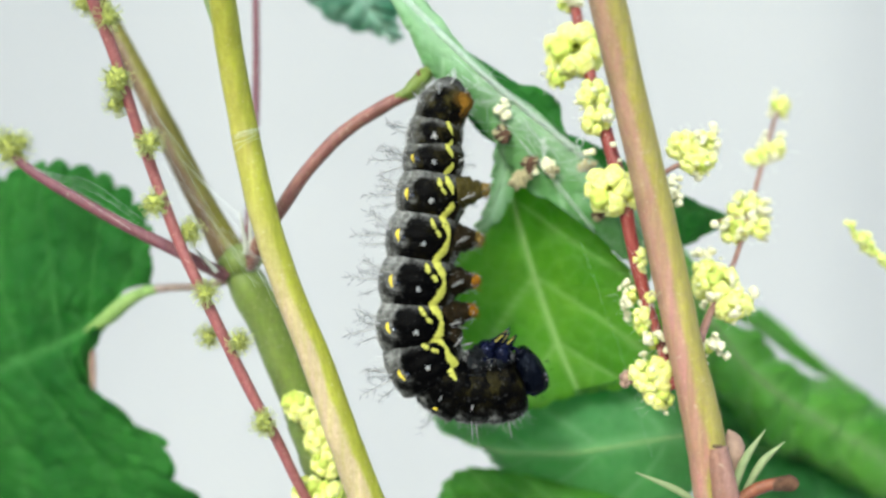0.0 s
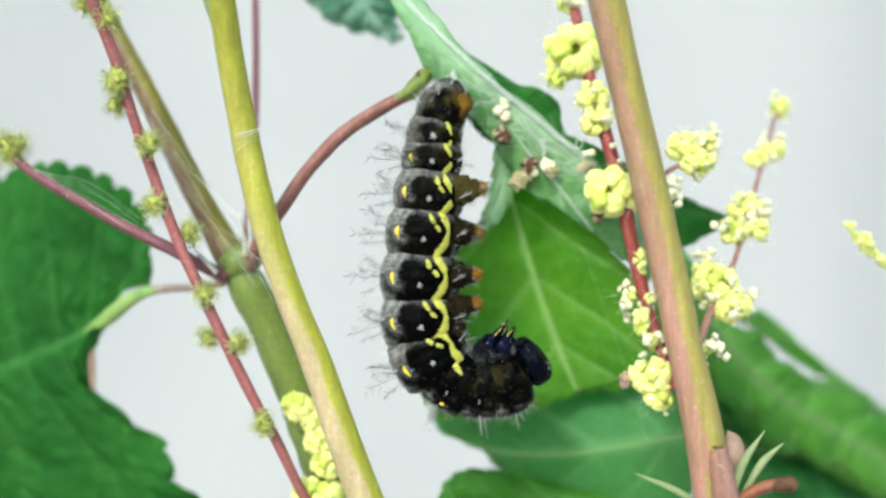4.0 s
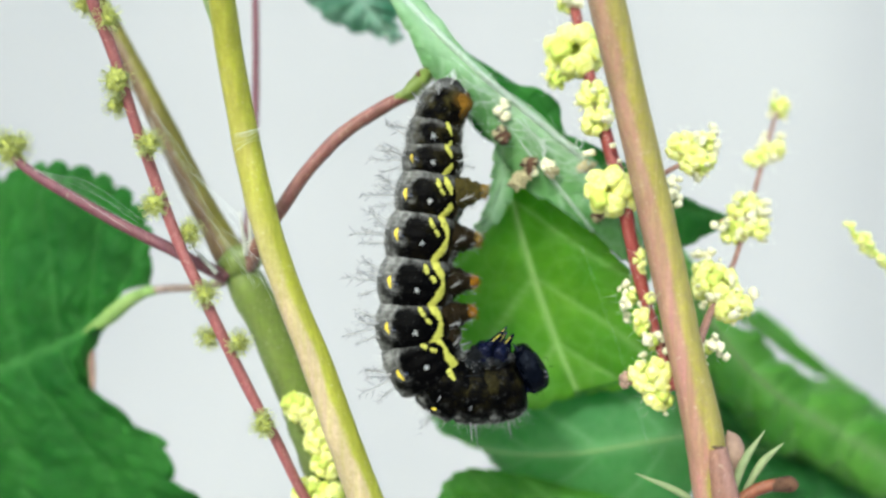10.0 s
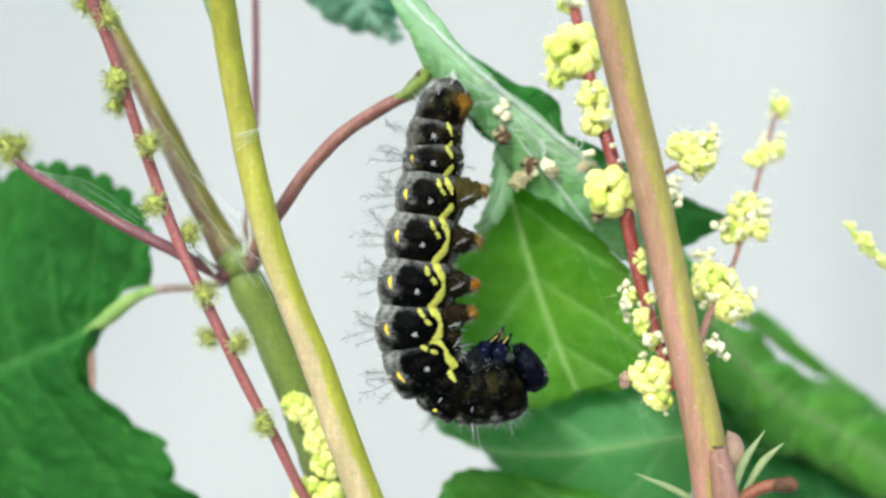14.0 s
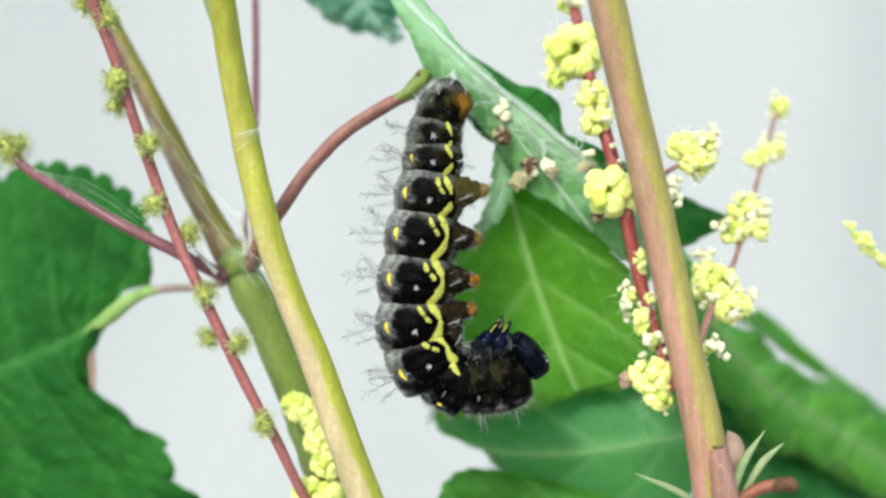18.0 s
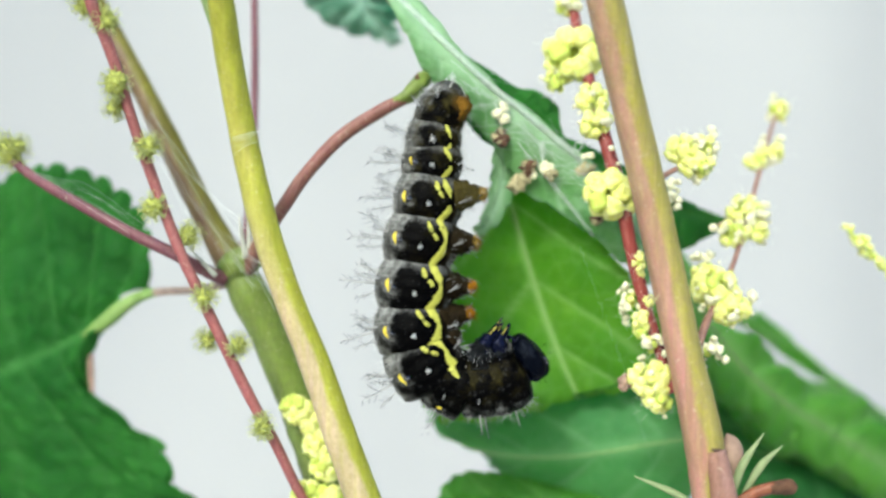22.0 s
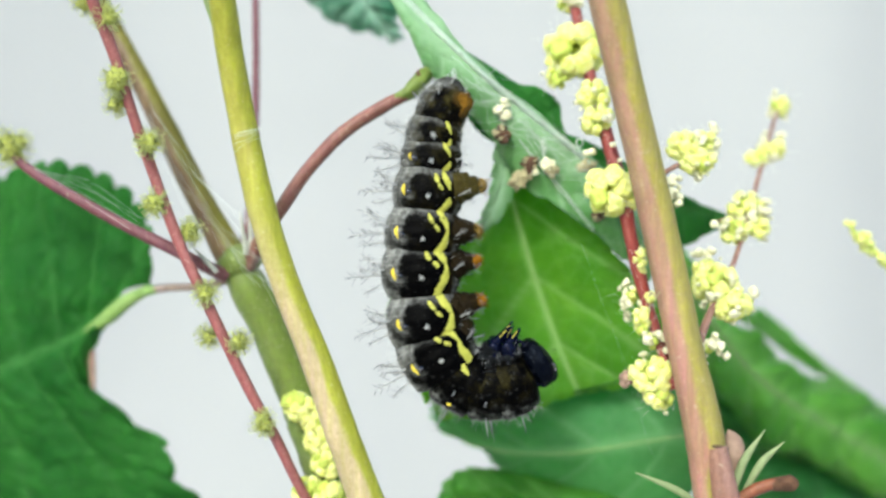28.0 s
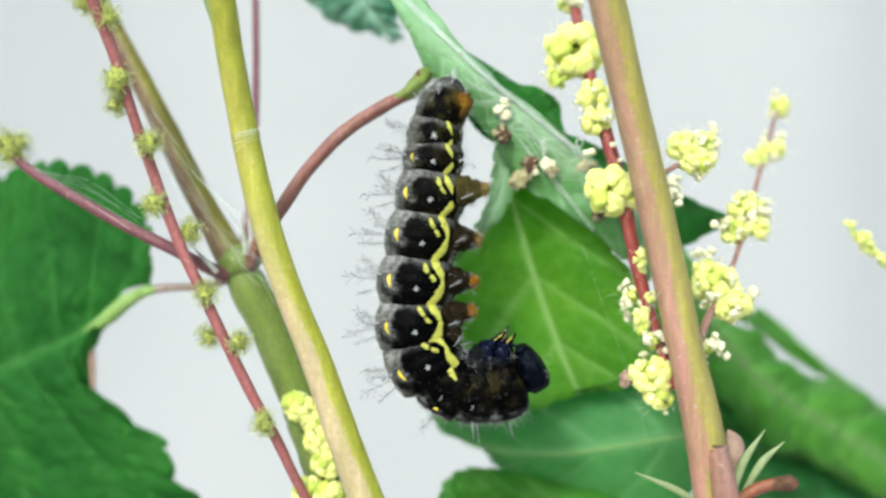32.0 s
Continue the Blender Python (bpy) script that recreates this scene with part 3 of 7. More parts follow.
# ---- the plants ----
def plant_left():
    """The olive-stemmed nettle: leaf stalks, seed heads, the toothed leaf and the folded leaf that holds the caterpillar."""
    at = (-6.83, 6, -20.92)
    p = thing("nettle_plant", (at[0] + 8, at[1], -300), "nettle with olive stem, red stalks, seed heads and dark leaves", "plant", "nettles")
    part("stem", tube([(at[0] + 8, at[1], -300), (at[0] + 8, at[1], -180), (at[0] + 8, at[1], -80), (-1.14, 6, -40.74), (-6.83, 6, -27.46), (-8.96, 6, -21.53), (-10.81, 6, -16.55), (-12.52, 6, -11.81), (-14.51, 6, -6.83), (-16.32, 6, -3.27), (-17.55, 6.3, -1)],
                      [2.3, 2.2, 2.0, 1.8, 1.65, 1.6, 1.55, 1.5, 1.5, 1.65, 1.3], 18, 90, 0.12, 5), STEM_GREEN, p, "green ribbed main stem")
    part("node", tube([(-18.78, 6, -1.94), (-17.57, 5.6, -1.37), (-16.28, 5.2, -0.71), (-15.12, 5, 0.52)], [0.5, 1.35, 1.3, 0.5], 16, 28, 0.2, seed=11), STEM_GREEN, p, "swollen olive node of the stem")
    part("side_stem", tube([(-17.03, 6, -1.85), (-18.52, 6.4, 0.52), (-20.55, 7, 4.12), (-23.16, 8, 8.99), (-25.83, 9, 13.96), (-28.54, 10, 18.78), (-31.54, 11, 23.93)],
                           [1.45, 1.25, 1.1, 1.05, 0.95, 0.85, 0.8], 16, 70, 0.08, 5), STEM_OLIVE, p, "olive and brown side stem")
    part("leaf_stalk", tube([(-16.88, 6, -0.19), (-16.79, 9, 2.49), (-16.46, 10, 9.41), (-16.39, 10.5, 15.9), (-16.52, 11, 23.43)], [0.4, 0.35, 0.33, 0.32, 0.3], 10, 40, 0.05), STEM_PLUM, p, "thin plum-coloured leaf stalk")
    part("leaf_stalk", tube([(-16.16, 5, -1.46), (-14.78, 3, 0.87), (-13.25, 2.5, 3.05), (-11.0, 2.5, 6.32), (-8.08, 2.6, 9.4), (-4.7, 2.8, 11.62), (-2.9, 3, 12.55), (-2.2, 3.3, 13.3)],
                            [0.66, 0.6, 0.57, 0.56, 0.56, 0.55, 0.46, 0.3], 12, 70, 0.07), STEM_ARC, p, "arching russet leaf stalk")
    part("stalk_joint", tube([(-3.9, 2.9, 12.15), (-2.9, 2.95, 12.6), (-2.2, 3.1, 13.35), (-1.6, 3.5, 14.1), (-1.0, 4.1, 14.7), (-0.3, 4.6, 15.2)], [0.4, 0.6, 0.68, 0.62, 0.45, 0.12], 14, 34, 0.45, seed=6), STEM_GREEN, p, "swollen yellow-green joint of the leaf stalk")
    part("scale", tube([(-1.9, 2.95, 13.85), (-2.05, 2.85, 14.25), (-1.95, 2.9, 14.55)], [0.2, 0.2, 0.04], 8, 12, 0.5, seed=13), WITHERED, p, "small dry scale on the joint")
    part("leaf_stalk", tube([(-17.03, 6, -2.32), (-19.07, 6.8, -2.92), (-21.19, 7.8, -3.28), (-23.58, 8.8, -3.41), (-25.68, 9.8, -3.64)], [0.45, 0.36, 0.34, 0.34, 0.38], 10, 30, 0.06), STEM_MAUVE, p, "mauve base of the leaf stalk")
    part("leaf_stalk", tube([(-24.6, 9.3, -3.5), (-26.2, 10, -3.85), (-27.9, 10.8, -4.75), (-29.7, 11.6, -6.15), (-32.4, 13.2, -7.9)], [0.34, 0.5, 0.64, 0.66, 0.3], 14, 54, 0.08, 4), GREEN_STALK, p, "pale green leaf stalk")
    big = leaf(p, [(-29.73, 12, -6.08), (-33.8, 13.5, -8.09), (-40.46, 15, -11.04), (-49.5, 18, -14.79), (-62.14, 24, -19.47)],
         [(-25.79, 11.5, -3.35), (-26.94, 12.5, 1.82), (-30.34, 13.5, 5.45), (-35.14, 14.5, 6.94), (-39.6, 15.5, 6.17), (-47.49, 17, 2.15), (-62.14, 24, -19.47)],
         [(-30.08, 12, -6.73), (-31.3, 12.6, -9.64), (-31.5, 13, -12.9), (-29.6, 13, -13.8), (-28.1, 13, -15.9), (-25.7, 13.2, -17), (-24.7, 13.4, -20.3), (-22.7, 14, -23.4), (-28.58, 17, -29.89), (-45.91, 21, -29.32), (-62.14, 24, -19.47)],
         LEAF_DARK, "large dark green heart-shaped leaf with a toothed edge", teeth=13, tooth=1.15, lobed=True, bulge=0.9, veins=7, quilt=0.75, wave=1.1, nu=260, nv=26, seed=3)
    part("dry_edge", tube([(-31.19, 12.2, -7.4), (-31.42, 12.3, -9.01), (-31.35, 12.4, -10.79), (-31.18, 12.5, -12.76)], [0.05, 0.34, 0.3, 0.1], 8, 22, 0.5, seed=7), BRACT, big, "dry brown stretch of the leaf edge")
    # the red spike of seed heads
    axis = [(-28.89, 2, 21.92), (-28.06, 1.5, 19.77), (-26.12, 1, 15.02), (-24.59, 0.5, 10.46), (-22.68, 0, 5.31), (-20.89, 0, 0.49), (-19.2, 0, -3.17), (-17.5, 0, -6.74), (-15.44, 0.5, -11.17), (-13.26, 1, -15.38), (-11.35, 2, -19.64), (-8.64, 5, -25.31)]
    part("flower_stalk", tube(*sight_leaning(axis, [0.5, 0.48, 0.46, 0.44, 0.44, 0.45, 0.44, 0.44, 0.44, 0.42, 0.42, 0.42], -0.4, 6), 12, 110, 0.08, seed=4), STEM_RED, p, "slender red flower stalk")
    heads = [(-29.07, 2.6, 20.04), (-27.05, 1.6, 18.56), (-25.91, 0.4, 13.36), (-26.03, 1, 11.64), (-23.07, -0.6, 8.3), (-22.67, -0.4, 3.51), (-20.19, 0.9, 1.31), (-18.59, -0.8, -3.5), (-18.68, 0.8, -7.07), (-15.99, -0.5, -7.37), (-14.14, -0.4, -13.74)]
    sizes = [0.8, 0.95, 1.05, 0.75, 0.85, 0.85, 0.8, 0.72, 0.6, 0.68, 0.75]
    for i, (h, s) in enumerate(zip(heads, sizes)):
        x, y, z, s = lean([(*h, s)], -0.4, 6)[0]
        burr(p, (x, y, z), s * 0.98, 0.95, 120, 20 + i, 1.15)
    part("flower_stalk", tube([(-35.53, 4, 7.72), (-33.53, 3.6, 6.16), (-30.11, 3, 4.19), (-26.06, 2.5, 1.97), (-22.19, 2.6, 0.05), (-20.31, 3.5, -1.06), (-18.03, 5, -2.3)], [0.36, 0.42, 0.44, 0.46, 0.5, 0.5, 0.6], 12, 60, 0.07, seed=9), STEM_PLUM, p, "plum red side stalk")
    burr(p, (-35.53, 4, 8.32), 1.2, 1.35, 180, 51)
    for a, b in (((-16.12, 3.6, -0.51), (-16.64, 3.4, 3.19)), ((-15.75, 3.6, -0.23), (-15.93, 3.6, 3.75)), ((-18.41, 3, -1.98), (-20.57, 3.2, 0.23))):
        mid = [tuple(np.array(a) * (1 - f) + np.array(b) * f) for f in (0, 0.35, 0.7, 1)]
        part("stipule", tube(mid, [0.24, 0.2, 0.12, 0.02], 8, 16, 0.1), STIPULE_GREY, p, "thin papery grey-white stipule")
    # the leaf folded into a tent, pale underside outwards
    part("leaf_stalk", tube([(-7.93, 8, 25.68), (-5.41, 6, 22.81), (-2.99, 4.6, 19.46), (-1.02, 3.8, 16.06)], [0.5, 0.55, 0.5, 0.4], 10, 24, 0.1), PALE_STALK, p, "pale stalk running into the folded leaf")
    leaf(p, [(-4.88, 5, 22.35), (0.05, 3.2, 17.21), (4.05, 3, 13.4), (9.29, 3.4, 9.15), (13.59, 4.4, 5.42), (16.88, 6, 1)],
         [(-3.96, 5.5, 22.94), (0.98, 4, 16.88), (3.63, 4.2, 14.58), (6.6, 4.6, 11.74), (10.14, 5, 8.88), (13.75, 5.6, 5.62), (17.43, 6.4, 1.48)],
         [(-5.07, 5, 22.03), (-2.59, 3.6, 17.37), (-0.56, 3.6, 13.85), (2.97, 3.8, 10.44), (4.84, 4, 8.04), (6.8, 4.2, 5.3), (11.2, 4.2, 2.5), (15.0, 4.6, -0.7), (17.3, 6, -2.9)],
         LEAF_PALE, "leaf folded into a tent, pale woolly underside outwards", rib=0.3, rib_material=WOOL, teeth=9, tooth=0.35, bulge=0.3, veins=5, quilt=0.3, wave=0.6, seed=5, lean=0.6, wool=1.3)
    leaf(p, [(0.76, 6, 16.41), (4.55, 6, 12.85), (8.36, 6.2, 10.26), (12.21, 6.6, 7.92), (16.09, 7, 6.27)],
         [(1.24, 6.3, 16.93), (4.19, 6.4, 15.19), (6.38, 6.4, 13.86), (8, 6.4, 13.57), (9.71, 6.4, 12.33), (9.9, 6.4, 11), (9.53, 6.5, 10.06), (12.46, 6.7, 8.93), (16.09, 7, 6.94)],
         [(0.28, 5.6, 13.75), (2.55, 5.6, 10.16), (4.44, 5.6, 8.65), (8.33, 5.8, 6.67), (13.14, 6.4, 5.29), (16.09, 7, 5.56)],
         LEAF_DARK, "dark upper face of the folded leaf behind its fold", bulge=0.2, veins=4, seed=8)
    leaf(p, [(4.9, 5.2, 9), (5, 5.4, 6.8), (4.8, 5.6, 4.8), (3.9, 6.2, 2.6), (2.9, 6.6, 1.6)],
         [(4.5, 5, 9.2), (4.3, 5.3, 7), (4.1, 5.6, 5), (3.5, 6.2, 2.9), (2.6, 6.6, 1.7)],
         [(6, 5.2, 8.4), (6.1, 5.4, 6.4), (5.6, 5.6, 4.4), (4.5, 6.2, 2.4), (3.1, 6.6, 1.4)],
         LEAF_PALE, "hanging toothed flap of the folded leaf", teeth=5, tooth=0.3, bulge=0.1, veins=3, quilt=0.12, seed=9)
    leaf(p, [(-7.43, 15, 25.85), (-7.46, 15.5, 23.38), (-6.46, 16, 21.82), (-3.97, 16.4, 19.18)],
         [(-4.85, 15, 25.85), (-4.08, 15.2, 23.57), (-4.68, 15.8, 21.36), (-3.97, 16.4, 19.18)],
         [(-13.75, 16, 26.09), (-11.68, 16.2, 22.74), (-8.83, 16.4, 20.85), (-6.06, 16.4, 20.33), (-3.97, 16.4, 19.18)],
         LEAF_BLUE, "small curled blue-green leaf out of focus", teeth=6, tooth=0.7, lobed=True, bulge=0.5, veins=5, quilt=0.5, wave=1.2, seed=11)
    return p


def plant_middle():
    """The smooth yellow-green stem in front, with a few flower buds behind its foot."""
    at = (-5.07, -2, -19.63)
    p = thing("nettle_plant", (at[0] + 14, at[1], -300), "nettle with thick yellow-green stem and yellow buds", "plant", "nettles")
    part("stem", tube(*sight_leaning([(at[0] + 14, at[1], -300), (at[0] + 14, at[1], -180), (at[0] + 13, at[1], -80), (0.7, -2, -37.55), (-3.7, -2, -25.31), (-5.7, -2, -20.06), (-7.76, -2, -14.6), (-9.84, -2, -8.7), (-12.1, -2, -3.1), (-13.86, -2, 2.45), (-15.21, -2, 8.13), (-16.39, -2, 14.47), (-17.09, -2, 19.28), (-17.66, -2, 24.09)],
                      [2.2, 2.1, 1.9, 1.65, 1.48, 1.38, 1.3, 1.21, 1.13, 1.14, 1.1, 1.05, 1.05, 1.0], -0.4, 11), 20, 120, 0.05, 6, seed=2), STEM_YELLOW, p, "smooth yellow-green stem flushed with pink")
    part("sheath", tube(*sight_leaning([(-17.75, -1.5, 16.74), (-18.16, -1.2, 19), (-19.09, -1, 22.13)], [0.05, 0.45, 0.6], -0.4, 11), 10, 16, 0.1), PALE_STALK, p, "pale green sheath at the stem")
    part("flower_stalk", tube([(-6.7, 3.4, -24), (-9.0, 3.4, -19.4), (-10.3, 3.4, -16.1), (-11.8, 3.4, -12.2)], [0.4, 0.35, 0.3, 0.2], 8, 20, 0.1), STEM_GREEN, p)
    for i, (c, r, n) in enumerate((((-11.55, 1, -12.58), 1.0, 9), ((-10.24, 0.6, -13.66), 0.9, 7), ((-9.77, 0.4, -15.29), 1.05, 9), ((-9.3, 0.6, -16.94), 1.05, 9), ((-10.65, 1, -19.44), 1.1, 9), ((-8.89, 0.6, -19.72), 0.9, 8))):
        cluster(p, (c[0] * 1.025, 3.3, c[2] * 1.025), (r * 1.05, r * 0.7, r * 1.05), n, 0, 0.82, 70 + i, "knot of yellow-green flower buds", green=0.3, hairy=False)
    # web on the stem
    web = bmesh.new()
    rnd = random.Random(5)
    for i in range(7):
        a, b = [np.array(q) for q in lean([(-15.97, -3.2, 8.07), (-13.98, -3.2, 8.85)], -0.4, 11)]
        s = rnd.uniform(-0.8, 0.8)
        tube([tuple(a + (0, 0, s)), tuple((a + b) / 2 + (0, -0.25, s * 0.5 + rnd.uniform(-.3, .3))), tuple(b + (0, 0, s * 0.6))], [0.01, 0.014, 0.01], 4, 8, into=web)
    tagged(part("web", web, SILK, p, "fine white web on the stem"), kind="stuff")
    return p


def plant_right():
    """The pink stem with its flowering branches and the large leaves behind."""
    at = (21.88, -3, -19.42)
    p = thing("nettle_plant", (at[0] + 6, at[1], -300), "nettle with thick pink stem, yellow flower clusters and broad leaves", "plant", "nettles")
    part("stem", tube(*sight_leaning([(at[0] + 6, at[1], -300), (at[0] + 6, at[1], -180), (at[0] + 6, at[1], -80), (25.99, -3, -39.31), (22.75, -3, -26.34), (20.5, -3, -20.07), (20.07, -3, -17.47), (20.07, -3, -14.66), (18.47, -3, -7.31), (16.65, -3, 1.12), (14.58, -3, 10.21), (12.5, -3, 19.07), (11.07, -3, 24.7)],
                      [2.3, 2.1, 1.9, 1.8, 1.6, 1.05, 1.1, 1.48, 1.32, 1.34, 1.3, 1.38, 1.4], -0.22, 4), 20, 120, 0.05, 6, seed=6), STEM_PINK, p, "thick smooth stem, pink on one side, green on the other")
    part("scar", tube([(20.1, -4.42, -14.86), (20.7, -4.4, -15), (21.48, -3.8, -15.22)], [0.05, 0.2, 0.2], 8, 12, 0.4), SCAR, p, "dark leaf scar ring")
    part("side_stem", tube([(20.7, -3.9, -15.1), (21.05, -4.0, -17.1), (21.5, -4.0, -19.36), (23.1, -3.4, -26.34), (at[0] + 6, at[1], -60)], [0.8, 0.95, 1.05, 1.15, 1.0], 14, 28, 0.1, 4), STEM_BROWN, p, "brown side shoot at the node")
    part("flower_stalk", tube(*sight_leaning([(9.74, 1, 22.6), (10.51, 0.6, 18.91), (11.57, 0.4, 13.94), (13.06, 0.2, 8.46), (14.05, 0.2, 4.97), (14.94, 0.2, 0.49), (16.16, 0, -4.64), (17.05, -0.5, -7.59), (18.04, -1.6, -10.93)], [0.4, 0.42, 0.5, 0.55, 0.58, 0.55, 0.5, 0.45, 0.4], 0.45, 6), 12, 70, 0.12, seed=12), STEM_BLOOD, p, "dark red flower stalk")
    part("flower_stalk", tube(*sight_leaning([(18.79, -1.6, -10.93), (20.25, -0.5, -6.97), (21.43, 0, -4.42), (23.16, 0.5, -0.94), (24.63, 1, 3.65), (25.45, 1.4, 6.39), (26.38, 1.8, 9.37), (27.07, 2, 11.44)], [0.42, 0.38, 0.3, 0.22, 0.2, 0.2, 0.18, 0.14], 0.5, -8), 10, 60, 0.12, seed=13), STEM_BROWN, p, "thin brown-pink flower stalk")
    part("flower_stalk", tube(*sight_leaning([(16.17, -1, 4.9), (17.52, -0.4, 6), (19.24, 0, 6.92)], [0.25, 0.22, 0.18], 0.5, 2), 8, 16, 0.1), STEM_BROWN, p)
    part("flower_stalk", tube(*sight_leaning([(24.63, 1, 1.85), (22.78, 0.8, 2.39), (21.47, 0.6, 1.93)], [0.1, 0.1, 0.08], 0.5, -8), 6, 12, 0.1), STEM_BROWN, p)
    knots = (((10.08, 0.8, 19.63), (0.9, 0.8, 0.8), 8, 1, 0.6), ((9.09, 1.2, 13.61), (0.8, 0.8, 0.9), 6, 1, 0.45),
             ((11.83, -0.4, 12.05), (1.1, 1.0, 1.1), 9, 1, 0.7), ((12.09, -0.4, 10.05), (1.15, 1.0, 1.1), 10, 2, 0.65),
             ((14.91, 0, 4.29), (0.7, 0.7, 1.2), 6, 0, 0.6), ((17.72, -1.2, 4.36), (0.5, 0.5, 0.6), 1, 4, 0.4),
             ((18.93, 0, 7.99), (1.2, 1.0, 1.1), 9, 0, 0.78), ((19.96, -0.2, 6.82), (1.2, 1.0, 0.95), 9, 1, 0.75), ((21.05, 0.3, 8.46), (0.8, 0.8, 1.0), 2, 6, 0.5),
             ((27.16, 2, 11.44), (0.75, 0.7, 0.8), 5, 3, 0.55), ((25.14, 1.6, 7.22), (0.75, 0.7, 0.6), 5, 1, 0.6), ((26.48, 1.5, 7.93), (0.8, 0.7, 0.75), 6, 1, 0.62),
             ((24.27, 1, 3.11), (1.3, 1.1, 1.2), 9, 5, 0.66), ((23.23, 0.8, 1.4), (1.0, 0.9, 0.85), 6, 2, 0.75), ((25.03, 0.8, 1.62), (0.9, 0.8, 0.8), 3, 4, 0.6),
             ((21.34, 0, -2.86), (1.7, 1.2, 1.4), 14, 2, 0.84), ((22.81, 0, -4.42), (1.6, 1.1, 1.2), 11, 4, 0.78), ((20.64, 0.3, -1.52), (0.8, 0.8, 0.8), 4, 4, 0.6),
             ((14.84, 0.4, -3.99), (0.7, 0.7, 1.1), 2, 4, 0.45), ((15.62, -0.6, -5.63), (0.6, 0.6, 1.0), 5, 0, 0.55), ((16.49, -1.2, -7.19), (0.6, 0.6, 0.7), 4, 1, 0.45),
             ((16.47, -0.8, -10.05), (1.5, 1.1, 1.5), 14, 1, 0.86), ((16.91, -0.8, -11.69), (1.0, 0.8, 0.8), 5, 1, 0.66), ((20.85, -0.6, -7.85), (0.7, 0.7, 0.7), 1, 5, 0.45), ((15.5, -0.2, -0.9), (0.4, 0.45, 1.0), 6, 0, 0.5), ((16.3, -0.6, -3.9), (0.3, 0.4, 0.35), 3, 0, 0.42))
    for i, (c, r, n, w, b) in enumerate(knots):
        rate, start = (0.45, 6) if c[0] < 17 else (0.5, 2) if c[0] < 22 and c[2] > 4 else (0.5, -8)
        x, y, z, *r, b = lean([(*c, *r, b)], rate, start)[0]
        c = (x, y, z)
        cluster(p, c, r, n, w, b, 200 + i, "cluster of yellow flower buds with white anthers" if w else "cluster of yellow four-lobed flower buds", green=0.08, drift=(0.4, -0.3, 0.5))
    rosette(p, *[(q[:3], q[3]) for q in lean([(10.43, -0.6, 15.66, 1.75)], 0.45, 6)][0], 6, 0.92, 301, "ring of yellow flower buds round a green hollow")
    rosette(p, (13.08, -1, 4.55), 1.4, 5, 0.86, 302, "ring of yellow flower buds round a green hollow")
    part("anther", mesh_of(ball(1.0, 3, 2, 0.3, 2), ANTHER), None, p, at=Matrix.Translation(mm((21.52, 0.4, 1.93))) @ Matrix.Diagonal((0.4, 0.4, 0.4, 1)))
    for c, r in (((13.32, -0.5, 8.17), 0.3), ((13.86, -0.5, 6.93), 0.22), ((12.6, -0.6, 5.46), 0.2), ((11.87, 1.4, 7.75), 0.4), ((11.41, 1.4, 7.65), 0.36)):
        part("anther", ANTHERS[1], None, p, at=Matrix.Translation(mm(c)) @ Matrix.Diagonal((r, r, r, 1)))
    part("tendril", tube([(15.47, -4.6, -3.61), (15.69, -4.8, -3.35), (15.97, -4.7, -3.65), (16.32, -4.6, -3.27)], [0.1, 0.1, 0.07, 0.03], 6, 18), STRAW, p)
    spike = tube([(34.72, 8, 1.89), (36.7, 8.4, 0.05), (39.35, 9, -2.39)], [0.1, 0.2, 0.22], 6, 14)
    ob = part("flower_stalk", spike, BUD_GREEN, p, "yellow flower spike hanging beside the cloth")
    rnd = random.Random(8)
    for i in range(30):
        f = i / 29
        c = np.array((34.62, 8, 1.89)) * (1 - f) + np.array((39.45, 9, -2.49)) * f + np.array([rnd.gauss(0, .25), rnd.gauss(0, .25), rnd.gauss(0, .25)])
        r = rnd.uniform(0.26, 0.4)
        part("bud", BUDS[i % 4], None, ob, at=Matrix.Translation(mm(tuple(c))) @ pose(0, 0, 0, rnd.random() * 360, rnd.random() * 360) @ Matrix.Diagonal((r, r, r, 1)))
    # leaves behind
    leaf(p, [(4.9, 7.2, 7), (5.87, 8.3, 4.31), (7.93, 9.9, -2.41), (9.95, 10.4, -8.11), (11.83, 10, -12.76)],
         [(4.79, 7, 6.75), (4.21, 7, 4.6), (2.59, 7, 1.39), (-2.11, 6.8, -1.38), (-4.39, 6.6, -4.48), (-3.15, 6.6, -8.16), (-1.53, 6.8, -11.9), (1.01, 7.4, -14.13), (7.61, 8.8, -13.35), (11.83, 10, -12.76)],
         [(5.32, 7, 7.14), (8.42, 6.8, 5.31), (12.21, 6.6, 1.95), (15.55, 6.6, -1.86), (18.84, 6.8, -5.69), (18.69, 7.6, -9.92), (15.92, 9, -11.42), (11.83, 10, -12.76)],
         LEAF_BRIGHT, "bright green leaf with the light behind it", rib=0.14, rib_material=VEIN, teeth=14, tooth=0.7, bulge=0.3, veins=4, quilt=0.16, wave=0.7, seed=21, lean=0.5, wool=0.3)
    # added dark strip: the bright leaf's edge shadow made as a leaf piece
    leaf(p, [(11.4, 9.6, -12.5), (13.4, 9.6, -12.2), (15.7, 9.4, -11.6), (17.6, 8.8, -10.7)],
         [(11.4, 9.5, -12.4), (13.4, 9.3, -11.9), (15.7, 9, -11.2), (17.6, 8.4, -10.2)],
         [(11.4, 9.8, -12.65), (13.4, 10.2, -12.55), (15.7, 10.3, -12.1), (17.6, 9.8, -11.4)],
         LEAF_DARK, "dark strip standing in for the bright leaf's edge shadow", bulge=0.05, veins=0, quilt=0.03, seed=41)
